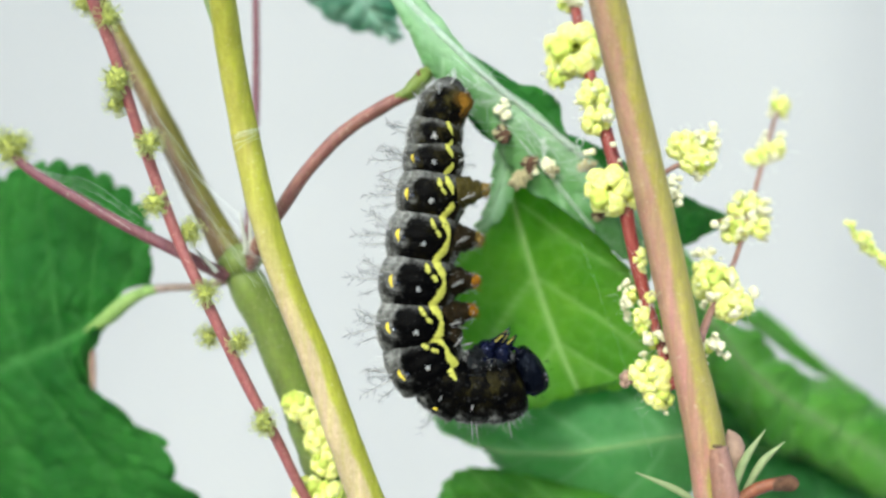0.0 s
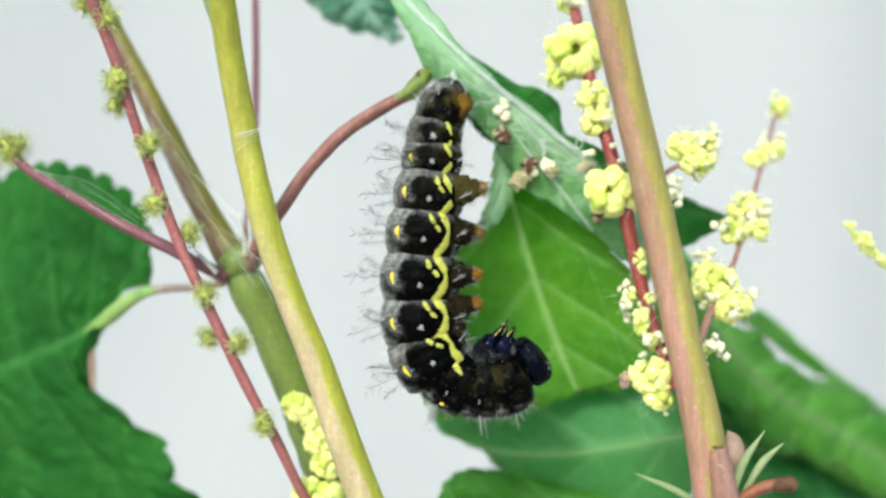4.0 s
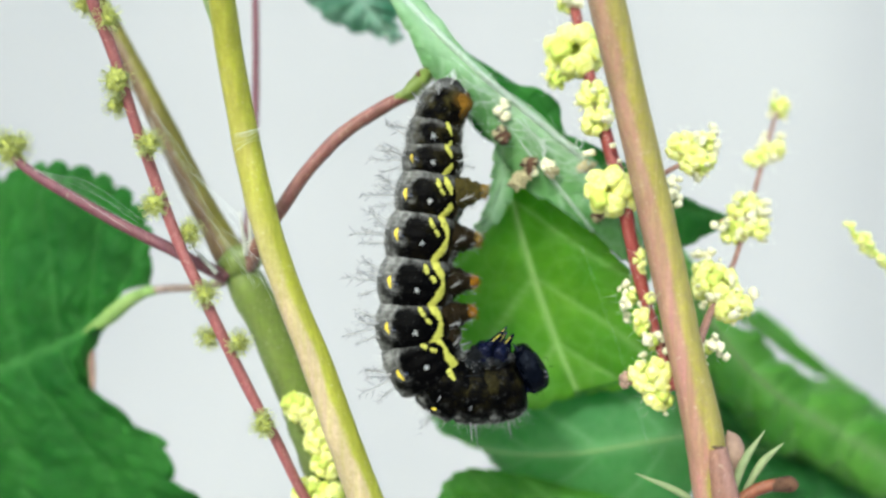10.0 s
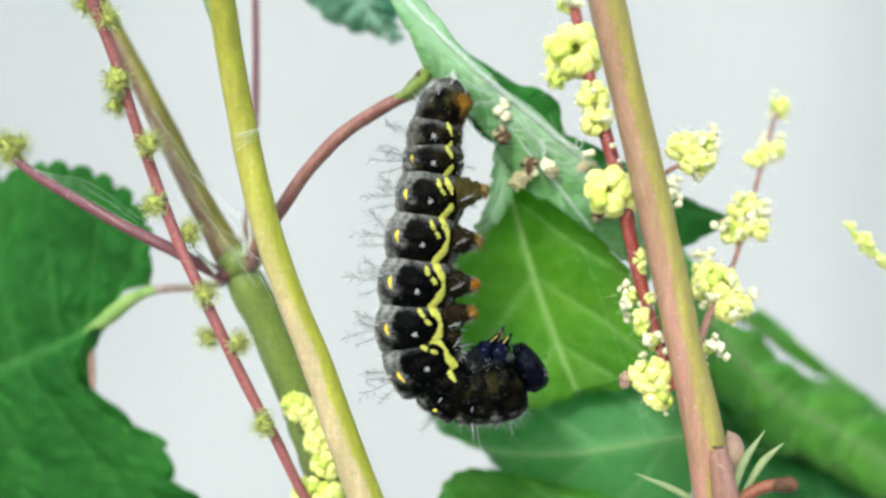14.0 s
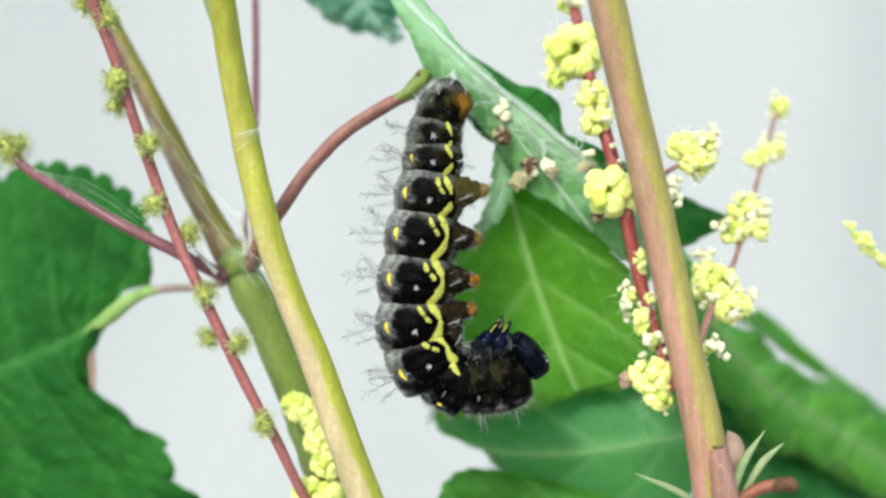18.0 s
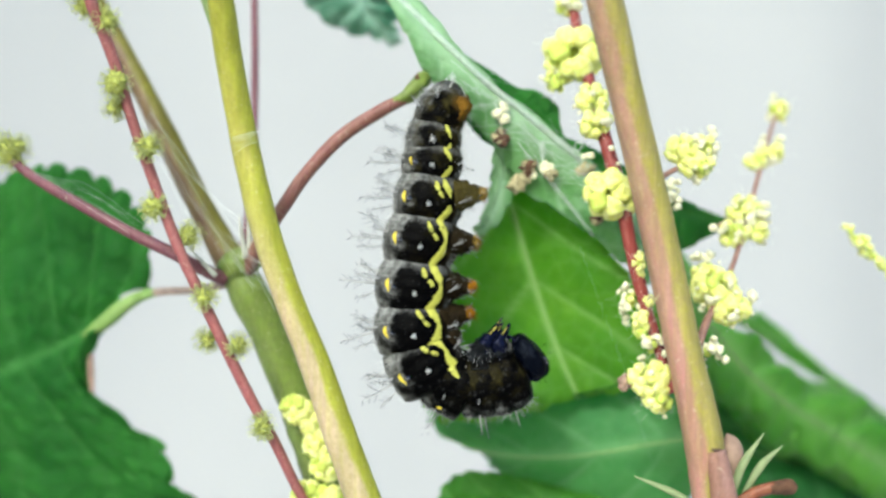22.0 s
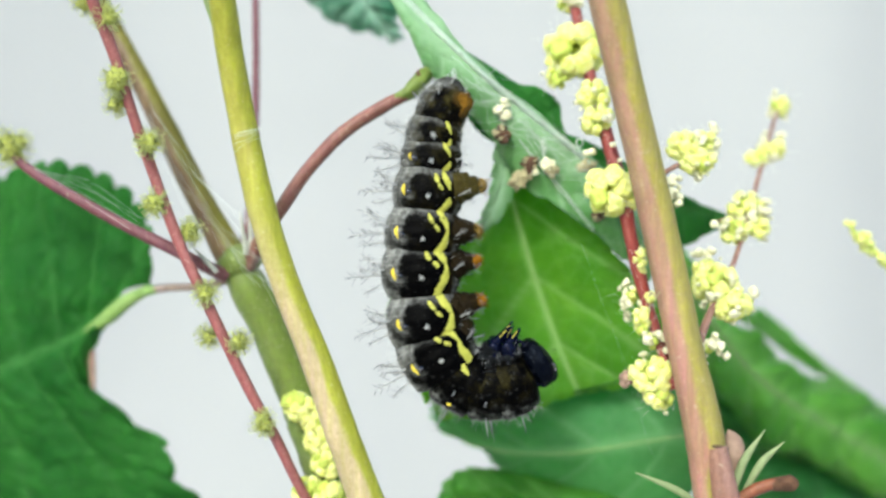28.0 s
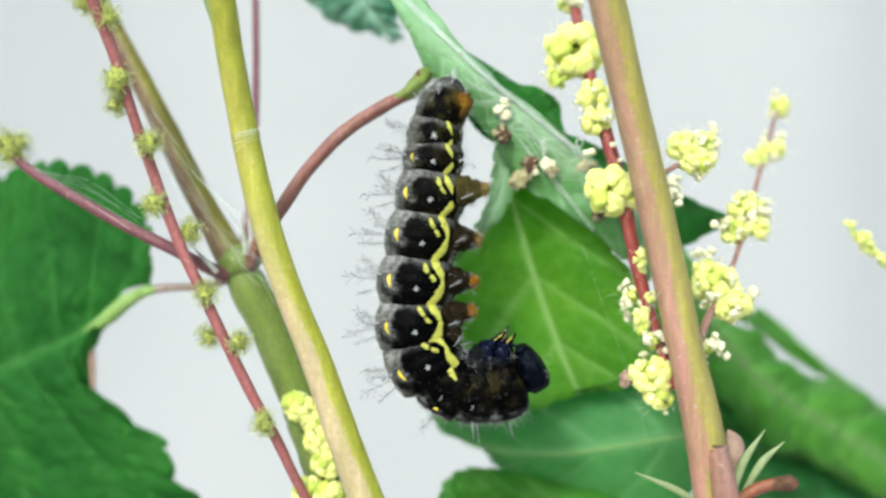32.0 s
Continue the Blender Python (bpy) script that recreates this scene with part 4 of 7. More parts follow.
    leaf(p, [(23.95, 9.4, -15.72), (18.38, 10.2, -16.77), (10.95, 10.8, -18.0), (4.89, 11.6, -17.9), (0.31, 13.6, -16.83)],
         [(23.71, 10, -14.24), (18.88, 13, -9.99), (10.95, 14, -10.2), (3.36, 14.2, -12.75), (-0.2, 14, -14.78), (-0.1, 14, -16.72)],
         [(23.95, 10, -17.2), (20.39, 12, -23.05), (11.96, 13, -23.51), (6.41, 13.5, -20.82), (3.99, 14, -18.26), (0.61, 14, -16.72)],
         LEAF_TEAL, "blue-green drooping leaf with pale veins", rib=0.07, rib_material=VEIN, teeth=12, tooth=0.9, bulge=0.15, veins=5, quilt=0.25, wave=0.8, seed=23, lean=0.5)
    leaf(p, [(24.7, 11, -26), (18.04, 11.2, -25), (8.76, 11.3, -23.2), (2.3, 11.5, -22.44), (-0.6, 12, -23.3)],
         [(24.26, 11.2, -24.5), (18.11, 11.4, -22.9), (8.76, 11.4, -20.5), (3.3, 11.4, -19.52), (0.55, 11.8, -20.6), (-0.6, 12, -23.3)],
         [(24.7, 9, -24.36), (18.04, 10, -27.06), (8.76, 11, -27.81), (2.3, 11.5, -26.44), (-0.6, 12, -23.3)],
         LEAF_LOW, "rounded green leaf low on the plant", teeth=9, tooth=0.3, bulge=0.8, veins=5, quilt=0.3, wave=0.8, seed=25)
    leaf(p, [(17.7, 8, 3.92), (20.48, 8.6, 3.55), (22.84, 9.4, 2.99), (25.23, 10, 2.61)],
         [(17.6, 7.4, 5.82), (19.91, 8.2, 4.8), (22.59, 9.4, 3.68), (25.23, 10, 2.61)],
         [(17.7, 8, -0.92), (20.31, 9, 0.05), (22.63, 9.6, 1.13), (25.23, 10, 2.61)],
         LEAF_DARK, "dark green leaf tip behind the stem", teeth=3, tooth=0.2, bulge=0.2, veins=3, seed=27)
    leaf(p, [(20.76, 13, -1.9), (28.2, 15.6, -11.2), (37.4, 20.6, -17.3), (51.12, 28.5, -24.9)],
         [(21.02, 14, -1.2), (24.89, 16, -6.8), (29.19, 19, -8.9), (34.07, 22, -11.6), (39.15, 25, -14.12), (45.31, 28, -17.7), (51.71, 31, -24.74)],
         [(20.51, 14, -4.04), (22.96, 16, -10.36), (26.3, 19, -14.27), (30.77, 22, -18.16), (36.34, 25, -21.21), (43.58, 28, -24.04), (51.12, 31, -25.92)],
         LEAF_BACK, "broad arching green leaf out of focus behind", rib=0.14, teeth=14, tooth=0.5, bulge=1.2, veins=6, quilt=0.8, wave=1.3, seed=29, lean=0.5)
    # added dark strip: shadow below the broad leaf, put in as dark colour
    leaf(p, [(25.2, 19.4, -15.0), (27.2, 20.2, -16.2), (29.6, 21.4, -17.3), (32.2, 22.8, -18.6), (34.6, 24, -19.7)],
         [(25.0, 18.9, -14.2), (27.2, 19.6, -15.3), (29.6, 21.2, -16.9), (32.2, 22.6, -18.4), (34.6, 24, -19.6)],
         [(25.2, 20.6, -16.3), (27.2, 21.4, -17.4), (29.6, 22.6, -18.5), (32.2, 23.6, -19.2), (34.6, 24.4, -19.9)],
         LEAF_DARK, "dark strip standing in for the broad leaf's shadow", bulge=0.1, veins=0, quilt=0.05, seed=39)
    leaf(p, [(21.89, 20, -0.59), (29.93, 23, -6.92), (36.65, 27, -10.69), (48.55, 32, -19.87)],
         [(22.43, 20, 0.59), (27.99, 23, -5.92), (31.57, 24, -6.25), (35.62, 26, -9.36), (41.6, 29, -13.77), (49.15, 32, -18.98)],
         [(21.89, 20, -2.1), (28.32, 23, -6.58), (31.84, 25, -8.72), (36.37, 27, -11.84), (40.73, 29, -14.12), (48.55, 32, -20.77)],
         LEAF_BACK, "narrow edge-on leaf behind the broad leaf", teeth=7, tooth=0.22, bulge=0.4, veins=4, seed=31)
    leaf(p, [(24.03, 22, -19.14), (34.94, 26, -20.7), (44.63, 31, -24.74), (56.2, 36, -30.62)],
         [(24.03, 22, -10.92), (29.34, 24, -15.01), (34.94, 26, -16.84), (44.63, 31, -20.31), (56.2, 36, -27.55)],
         [(24.03, 22, -21.34), (33.8, 26, -24.9), (42.27, 31, -29.16), (56.2, 36, -34.3)],
         LEAF_TEAL_SHADE, "lower teal green leaf overhung by the broad leaf", rib=0.14, teeth=10, tooth=0.5, bulge=1.2, veins=5, quilt=0.6, wave=1.8, seed=37, lean=0.5)
    leaf(p, [(26.28, 28, -25.3), (37.55, 31, -27.1), (46.89, 34, -30.76), (57.48, 39, -35.7)],
         [(26.86, 28, -20.69), (37.55, 31, -22.08), (46.89, 34, -24.71), (57.48, 39, -31.31)],
         [(25.71, 28, -28.76), (36.37, 31, -33), (46.89, 34, -37.4), (57.48, 39, -38.84)],
         LEAF_TEAL, "shaded blue-green leaf at the back", teeth=10, tooth=0.5, bulge=0.8, veins=5, quilt=0.5, seed=33)
    for a, b, c, w in (((22.47, -2, -18.75), (23.19, -2.6, -16.24), (24.65, -3, -13.88), 0.33), ((23.49, -1.4, -18.87), (24.65, -2, -16.57), (26.24, -2.6, -14.86), 0.31), ((20.59, -1, -20.5), (18.04, -1.6, -18.75), (14.8, -2.4, -17.28), 0.27)):
        part("stipule", tube([a, b, c], [w * 0.7, w, 0.03], 10, 20, 0.15), STIPULE, p, "narrow pale stipule")
    part("bract", tube([(22.8, -1, -18.07), (22.8, -1, -16.3), (22.63, -0.6, -14.95), (22.36, -0.6, -14.24)], [0.5, 0.85, 0.65, 0.05], 12, 18, 0.3), BRACT, p, "dry pinkish bract at the node")
    part("side_stem", tube([(22.12, -2, -20.28), (23.77, -2.4, -18.76), (25.49, -2.8, -18.07), (26.99, -3, -17.95)], [0.6, 0.5, 0.48, 0.4], 12, 24, 0.15), STEM_RUST, p, "short red broken side stalk")
    part("stalk_end", tube([(25.23, -2.8, -18.16), (26.22, -2.95, -18), (26.87, -3.1, -17.97), (27.22, -3.1, -17.97)], [0.5, 0.66, 0.56, 0.05], 12, 16, 0.35), WITHERED, p, "withered brown end of the side stalk")
    return p


plants = [plant_left(), plant_middle(), plant_right()]


# ---- withered flowers caught in the silk, and the silk ----
def caught():
    spots = (((4.77, 2.6, 9.31), 0.72, WITHERED, "withered brown flower caught on the leaf"), ((5.01, 2.8, 11.76), 0.42, ANTHER, "white dried flower caught on the leaf"), ((4.5, 2.7, 11.24), 0.4, ANTHER, "white dried flower caught on the leaf"), ((5.09, 2.7, 10.79), 0.4, ANTHER, "white dried flower caught on the leaf"),
             ((7.08, 2.8, 6.85), 0.6, WITHERED, "withered brown flower caught on the leaf"), ((6.09, 3.2, 5.49), 0.66, STRAW, "straw-coloured dried flower on the leaf"), ((6.64, 3.2, 5.95), 0.55, STRAW, "straw-coloured dried flower on the leaf"), ((8.45, 2.8, 6.85), 0.5, ANTHER, "white dried flower caught on the leaf"),
             ((8.83, 2.9, 6.3), 0.5, STRAW, "straw-coloured dried flower on the leaf"), ((7.4, 2.8, 6.2), 0.3, ANTHER, "white dried flower caught on the leaf"), ((11.74, 4.2, 6.57), 0.8, STRAW, "straw-coloured dried flower on the leaf"), ((10.79, 4, 5.72), 0.4, STRAW, "straw-coloured dried flower on the leaf"), ((12.83, 4, 2.84), 0.6, WITHERED, "withered brown flower caught on the leaf"), ((14.75, -0.2, -10.1), 0.62, BRACT, "dry pinkish flower beside the yellow buds"), ((14.3, -0.1, -10.6), 0.4, BRACT, "dry pinkish flower beside the yellow buds"))
    for i, (c, r, m, text) in enumerate(spots):
        bm = ball(r, 60 + i, 4, 0.9, 3, 0.8)
        ob = part("withered_flower", mesh_of(bm, m), None, None, at=Matrix.Translation(mm(c)) @ pose(0, 0, 0, 50 + 37 * i, 20 * i, 77 * i))
        tagged(ob, text, "dried flower", "dried flowers in the silk")
        for j in range(4):
            a = 1.57 * j + i
            part("petal", mesh_of(ball(r * (0.36 + 0.08 * j), j + i, 3, 0.9, 2, 0.6), STRAW if m is WITHERED else m), None, ob,
                 at=Matrix.Translation(mm((c[0] + 0.7 * r * math.cos(a), c[1] - 0.3 * r, c[2] + 0.7 * r * math.sin(a)))) @ pose(0, 0, 0, 60 * j, 40 * i, 90 * j))
    rnd = random.Random(12)
    web = bmesh.new()

    def thread(a, b, sag, w=0.016):
        a, b = np.array(a, float), np.array(b, float)
        m = (a + b) / 2 + np.array([rnd.uniform(-.3, .3), rnd.uniform(-.3, .1), -sag])
        q = a * 0.75 + b * 0.25 + np.array([rnd.gauss(0, .12), rnd.gauss(0, .12), -0.6 * sag])
        tube([tuple(a), tuple(q), tuple(m), tuple(b)], [w, w, w, w], 4, 14, into=web)

    for i in range(85):   # along the folded leaf
        f, g = rnd.random(), rnd.random()
        a = np.array((0.73, 2.2, 15.57)) * (1 - f) + np.array((10.36, 2.6, 7.84)) * f + np.array([rnd.gauss(0, .6), 0, rnd.gauss(0, .6)])
        if i % 5 < 3:    # most run with the fold, the rest hang across it
            b = a + np.array([0.78, 0.05, -0.63]) * rnd.uniform(1.5, 5.5) + np.array([0, rnd.uniform(0, .5), rnd.gauss(0, .4)])
            a = a - np.array([0.6, 0, 1.3]) * g * 2.2
        else:
            b = a + np.array([rnd.uniform(0.3, 3.2), rnd.uniform(-.3, .8), -rnd.uniform(0.5, 4.5)])
        thread(a, b, rnd.uniform(0, .3), rnd.choice((0.006, 0.008, 0.011, 0.016)))
    for i in range(8):   # gathered cord along the fold
        thread((2.79, 2.4, 14.46), np.array((10.77, 3, 8.24)) + rnd.gauss(0, .12), rnd.uniform(-.2, .2), 0.014)
    for i in range(5):
        thread((8.18, 2.8, 9), np.array((8.18, 2.8, 7.3)) + rnd.gauss(0, .1), 0, 0.02)
    for i in range(4):    # a second cord below the fold, standing in for a pale vein
        thread(np.array((6.2, 3.0, 8.9)) + rnd.gauss(0, .1), np.array((12.3, 3.6, 1.5)) + rnd.gauss(0, .12), rnd.uniform(-.1, .25), 0.02)
    for curl in ([(8.25, 2.6, 9.0), (7.9, 2.5, 8.5), (8.35, 2.5, 8.0), (8.1, 2.5, 7.6), (8.6, 2.6, 7.0)], [(8.9, 2.6, 9.3), (9.8, 2.5, 8.7), (10.5, 2.5, 8.15), (11.2, 2.5, 8.3), (11.3, 2.5, 8.75), (10.8, 2.5, 8.8), (10.9, 2.6, 8.2), (11.4, 2.7, 7.4)]):
        tube(curl, [0.035] * len(curl), 5, 40, 0.3, into=web)
    for i in range(13):   # between the side stem and the node
        f = rnd.random()
        a = np.array((-26.25, 5, 12.96)) * (1 - f) + np.array((-21.11, 4, 5.63)) * f
        thread(a + rnd.gauss(0, .3), np.array((-17.06, 3.4, -0.79)) + np.array([rnd.gauss(0, 1.7), rnd.gauss(0, .3), rnd.gauss(0, 1.4)]), rnd.uniform(-.5, .5), rnd.choice((0.005, 0.007, 0.014)))
    for i in range(15):
        thread(np.array((-17.3, 3.5, 0.51)) + np.array([rnd.gauss(0, .8), 0, rnd.gauss(0, .8)]), np.array((-13.38, -2, -2.8)) + np.array([rnd.gauss(0, .8), 0, rnd.gauss(0, 1.4)]), rnd.uniform(-.4, .5), rnd.choice((0.006, 0.008, 0.011)))
    for i in range(5):
        thread((-33.33, 3, 6.49), np.array((-24.34, 2, 2.1)) + rnd.gauss(0, .5), rnd.uniform(-1.2, .2), 0.008)
    # a fine thread before the leaves
    thread(np.array((9.94, 3, 5.11)) + np.array([rnd.uniform(-3, 4), 0, rnd.uniform(-5, 0)]), np.array((16.17, 6, -15.13)) + np.array([rnd.uniform(-3, 2), 0, rnd.uniform(-3, 3)]), 0.2, 0.004)
    for i in range(16):   # pad of silk round the claspers
        thread(np.array((0.5, 1.5, 14.1)) + rnd.gauss(0, .3), np.array((0.71, 0, 12.54)) + np.array([rnd.gauss(0, .5), 0, rnd.gauss(0, .3)]), 0, 0.02)
    tagged(part("silk_web", web, SILK, None), "white silk threads spun over the folded leaf and stems", "silk", kind="stuff")


caught()


# ---- the caterpillar ----
# name, middle (mm), radius, length, tail-to-head bearing in degrees (-90 is straight down), squeeze at both ends
SEGMENTS = (("tail", (0.09, 0, 11.38), 2.05, 4.29, -110, 0.4, 0.95),
            ("B", (-0.71, 0, 8.84), 2.23, 3.21, -98, 0.8, 0.85),
            ("C", (-0.85, 0, 7.01), 2.41, 3.21, -95, 0.8, 0.85),
            ("D", (-1.07, 0, 4.24), 2.81, 4.55, -98, 0.64, 0.76),
            ("E", (-1.61, 0, 1.03), 2.99, 5.00, -99, 0.64, 0.76),
            ("F", (-2.05, 0, -2.41), 3.12, 5.09, -96, 0.64, 0.76),
            ("G", (-2.14, 0, -5.76), 3.17, 4.82, -88, 0.64, 0.76),
            ("H", (-1.38, 0, -8.57), 3.08, 4.91, -62, 0.76, 0.86),
            ("I", (0.58, 0, -10.4), 2.72, 3.75, -28, 0.92, 0.95),
            ("J", (2.59, 0, -10.85), 2.68, 3.57, 4, 0.95, 0.93),
            ("K", (4.73, 0, -10.49), 2.68, 3.75, 20, 0.95, 0.72))


class Body:
    """The barrel of one body ring about its own middle: z to the tail, x to the belly, y away."""

    def __init__(self, radius, length, tail, head, seed):
        self.r, self.l, self.t, self.h, self.seed = radius, length, tail, head, seed
        self.power = 1.25 if tail < 0.6 else 2.2

    def at(self, z, phi, lift=0.0):
        """A point on the skin: z from -1 (head end) to 1 (tail end); phi in degrees from the side that is seen, + to the belly."""
        e = abs(z)
        end = self.t if z > 0 else self.h
        r = self.r * (1 - (1 - end) * e ** self.power) * (1 if e < 0.72 else math.sqrt(max(0.0, 1 - ((e - 0.72) / 0.28) ** 2 * 0.62)))
        r *= 1 + 0.008 * math.cos(z * 15.7 + 0.4)
        a = radians(phi)
        p = Vector((r * math.sin(a), -r * math.cos(a), z * self.l / 2)) * MM
        lump = noise.noise(p * 500 + Vector((self.seed, 0, 0)))
        crease = noise.noise(Vector((p.x * 350, p.y * 350, p.z * 1700 + self.seed)))
        p *= 1 + (0.022 if self.seed < 8 else 0.05) * lump + (0.01 if self.seed < 8 else 0.028) * noise.noise(p * 1400) + 0.014 * crease
        return p + Vector((math.sin(a), -math.cos(a), 0)) * lift * MM

    def skin(self, seed, front=0.0):
        bm = bmesh.new()
        dorsal, fold, murk, amber, flank = [bm.verts.layers.float.new(q) for q in ("dorsal", "fold", "murk", "amber", "flank")]
        rings = []
        nz, na = 56, 84
        for i in range(nz + 1):
            z = -1 + 2 * i / nz
            ring = []
            for j in range(na):
                phi = 360 * j / na
                turn = (phi + 180) % 360 - 180
                p = self.at(z, phi)
                v = bm.verts.new(p)
                v[dorsal] = (-math.sin(radians(phi)) + (0.12 if seed else 0.45) * z) * (0.95 if seed == 0 else 0.87 if seed < 4 else 0.95 if seed < 6 else 0.9 if seed < 7 else 0.76 if seed < 8 else 0.54)
                v[fold] = max(0.0, z * 2.0 - 0.3) if front == 0 else max(0.0, abs(z) - 0.55) * front
                v[murk] = (0.9 if seed == 0 else (0, 0.55, 0.4, 0.25, 0.1)[seed] if seed < 5 else 0) + (0, 0.25, 0.8, 0.75)[max(0, seed - 7)] * math.exp(-((turn - 14) / 30) ** 2)
                v[amber] = math.exp(-((turn - 42) / 30) ** 2 - ((z - 0.3) / 0.45) ** 2) if seed == 0 else 0.0
                v[flank] = math.exp(-((turn - 66) / 15) ** 2) * (max(0.0, min(1.0, 0.35 - 1.4 * z)) if 0 < seed < 8 else 0.75 if seed > 8 else 0.0)
                ring.append(v)
            rings.append(ring)
        for a, b in zip(rings, rings[1:]):
            for j in range(na):
                bm.faces.new((a[j], a[(j + 1) % na], b[(j + 1) % na], b[j]))
        bm.faces.new(rings[0][::-1])
        bm.faces.new(rings[-1])
        return bm

    def ribbon(self, path, thick=0.09, seed=0):
        """A coloured mark on the skin with an uneven edge; path: rows of (z, phi, half width in degrees)."""
        line = spline(path, 11 * len(path))
        bm = bmesh.new()
        rim = bm.verts.layers.float.new("rim")
        rows = []
        last = len(line) - 1
        for i, (z, phi, w) in enumerate(line):
            row = []
            for k in range(-5, 6):
                e = k / 5
                side = 1 if k > 0 else -1
                edge = 1 + 0.34 * noise.noise(Vector((i * 0.16, seed * 1.7, side))) + 0.3 * noise.noise(Vector((i * 0.5, seed * 2.3, side * 3)))
                v = bm.verts.new(self.at(max(-1, min(1, z + 0.03 * noise.noise(Vector((k * 0.9, i * 0.3, seed)))))
                                         , phi + max(0.5, w * edge) * e, 0.03 + thick * (1 - e * e)))
                v[rim] = max(abs(e), 1 - 8 * min(i, last - i) / last)
                row.append(v)
            rows.append(row)
        for a, b in zip(rows, rows[1:]):
            for j in range(10):
                bm.faces.new((a[j], b[j], b[j + 1], a[j + 1]))
        return bm

    def dab(self, z, phi, dz, dphi, thick=0.12):
        return self.ribbon([(z + dz, phi - 1, dphi * 0.3), (z + dz * 0.4, phi, dphi), (z - dz * 0.4, phi + 1, dphi), (z - dz, phi, dphi * 0.3)], thick, z * 9)


def rod(bm, a, b, ra, rb, sides=5):
    """A tapered straight bristle in a part's own space."""
    t = (b - a).normalized()
    u = t.orthogonal().normalized()
    w = t.cross(u)
    one = [bm.verts.new(a + (u * math.cos(6.2832 * j / sides) + w * math.sin(6.2832 * j / sides)) * ra) for j in range(sides)]
    two = [bm.verts.new(b + (u * math.cos(6.2832 * j / sides) + w * math.sin(6.2832 * j / sides)) * rb) for j in range(sides)]
    for j in range(sides):
        bm.faces.new((one[j], one[(j + 1) % sides], two[(j + 1) % sides], two[j]))
    bm.faces.new(two)
    return one + two


def branched_spine(base, way, length, twigs, seed, stout=1.0):
    """A stiff pale spine set with whorls of darker side bristles."""
    rnd = random.Random(seed)
    bm = bmesh.new()
    twig = bm.verts.layers.float.new("twig")
    way = (way.normalized() + Vector((rnd.gauss(0, .08), rnd.gauss(0, .08), rnd.gauss(0, .08)))).normalized()
    length *= rnd.uniform(0.88, 1.1)
    u = way.orthogonal().normalized()
    w, rings = way.cross(u), []
    for k in range(9):
        f = k / 8
        r = (0.075 * (1 - f) ** 0.7 + 0.014) * stout * MM
        c = base + way * length * f * MM
        rings.append([bm.verts.new(c + (u * math.cos(1.2566 * q) + w * math.sin(1.2566 * q)) * r) for q in range(5)])
    for a, b in zip(rings, rings[1:]):
        for q in range(5):
            bm.faces.new((a[q], a[(q + 1) % 5], b[(q + 1) % 5], b[q]))
    bm.faces.new(rings[-1])
    for i in range(twigs):
        f = 0.3 + 0.7 * (i + rnd.random() * 0.8) / twigs
        a = 2.4 * i + rnd.uniform(-.8, .8)
        out = (u * math.cos(a) + way.cross(u) * math.sin(a)) * rnd.uniform(0.6, 1.0) + way * rnd.uniform(0.5, 0.9)
        n = min(length, 2.2) * rnd.uniform(0.22, 0.5) * (1.1 - 0.4 * f)
        p = base + way * length * f * MM
        foot = rod(bm, p, p + out.normalized() * n * MM, 0.028 * stout * MM, 0.014 * stout * MM, 4)
        for v in foot:
            v[twig] = 1.0
        ring = rings[round(f * 8)]
        bm.faces.new((ring[i % 5], ring[(i + 1) % 5], foot[1], foot[0]))
    return bm


def star(base, way, reach, seed):
    """A low star of stiff bristles lying over the skin."""
    rnd = random.Random(seed)
    bm = bmesh.new()
    u = way.orthogonal().normalized()
    v = way.cross(u).normalized()
    hub = rod(bm, base - way * 0.1 * MM, base + way * 0.3 * MM, 0.1 * MM, 0.05 * MM, 7)
    for i in range(6):
        a = 6.2832 * i / 6 + rnd.uniform(-.3, .3)
        out = u * math.cos(a) + v * math.sin(a) + way * rnd.uniform(0.1, 0.5)
        foot = rod(bm, base, base + out.normalized() * reach * rnd.uniform(0.7, 1.1) * MM, 0.055 * MM, 0.02 * MM, 5)
        bm.faces.new((hub[i], hub[i + 1], foot[1], foot[0]))
    return bm


def cone(base, tip, ra, rb, rough=0.1, seed=0, steps=9, sides=16):
    """A blunt fleshy cone from base to tip in a part's own space (millimetres)."""
    bm = bmesh.new()
    t = (tip - base).normalized()
    u = t.orthogonal().normalized()
    w = t.cross(u)
    rings = []
    for i in range(steps + 3):
        f = min(1.0, i / steps)
        r = (ra * (1 - f) + rb * f) * (1 + 0.06 * math.cos(f * 22))
        ext = 0.0
        if i > steps:
            k = (i - steps) / 2
            r *= math.sqrt(max(0.02, 1 - k * k))
            ext = rb * 0.7 * k
        c = base + (tip - base) * f + t * ext
        rings.append([bm.verts.new((c + (u * math.cos(6.2832 * j / sides) + w * math.sin(6.2832 * j / sides)) * r
                                    * (1 + rough * noise.noise(Vector((j * 0.5, i * 0.6, seed))))) * MM) for j in range(sides)])
    for a, b in zip(rings, rings[1:]):
        for j in range(sides):
            bm.faces.new((a[j], a[(j + 1) % sides], b[(j + 1) % sides], b[j]))
    bm.faces.new(rings[0][::-1])
    bm.faces.new(rings[-1])
    return bm


def own(name, bm, material, parent, label=""):
    """A part whose vertices are already in its parent's space."""
    ob = new(name, mesh_of(bm, material))
    ob.parent = parent
    return tagged(ob, label)


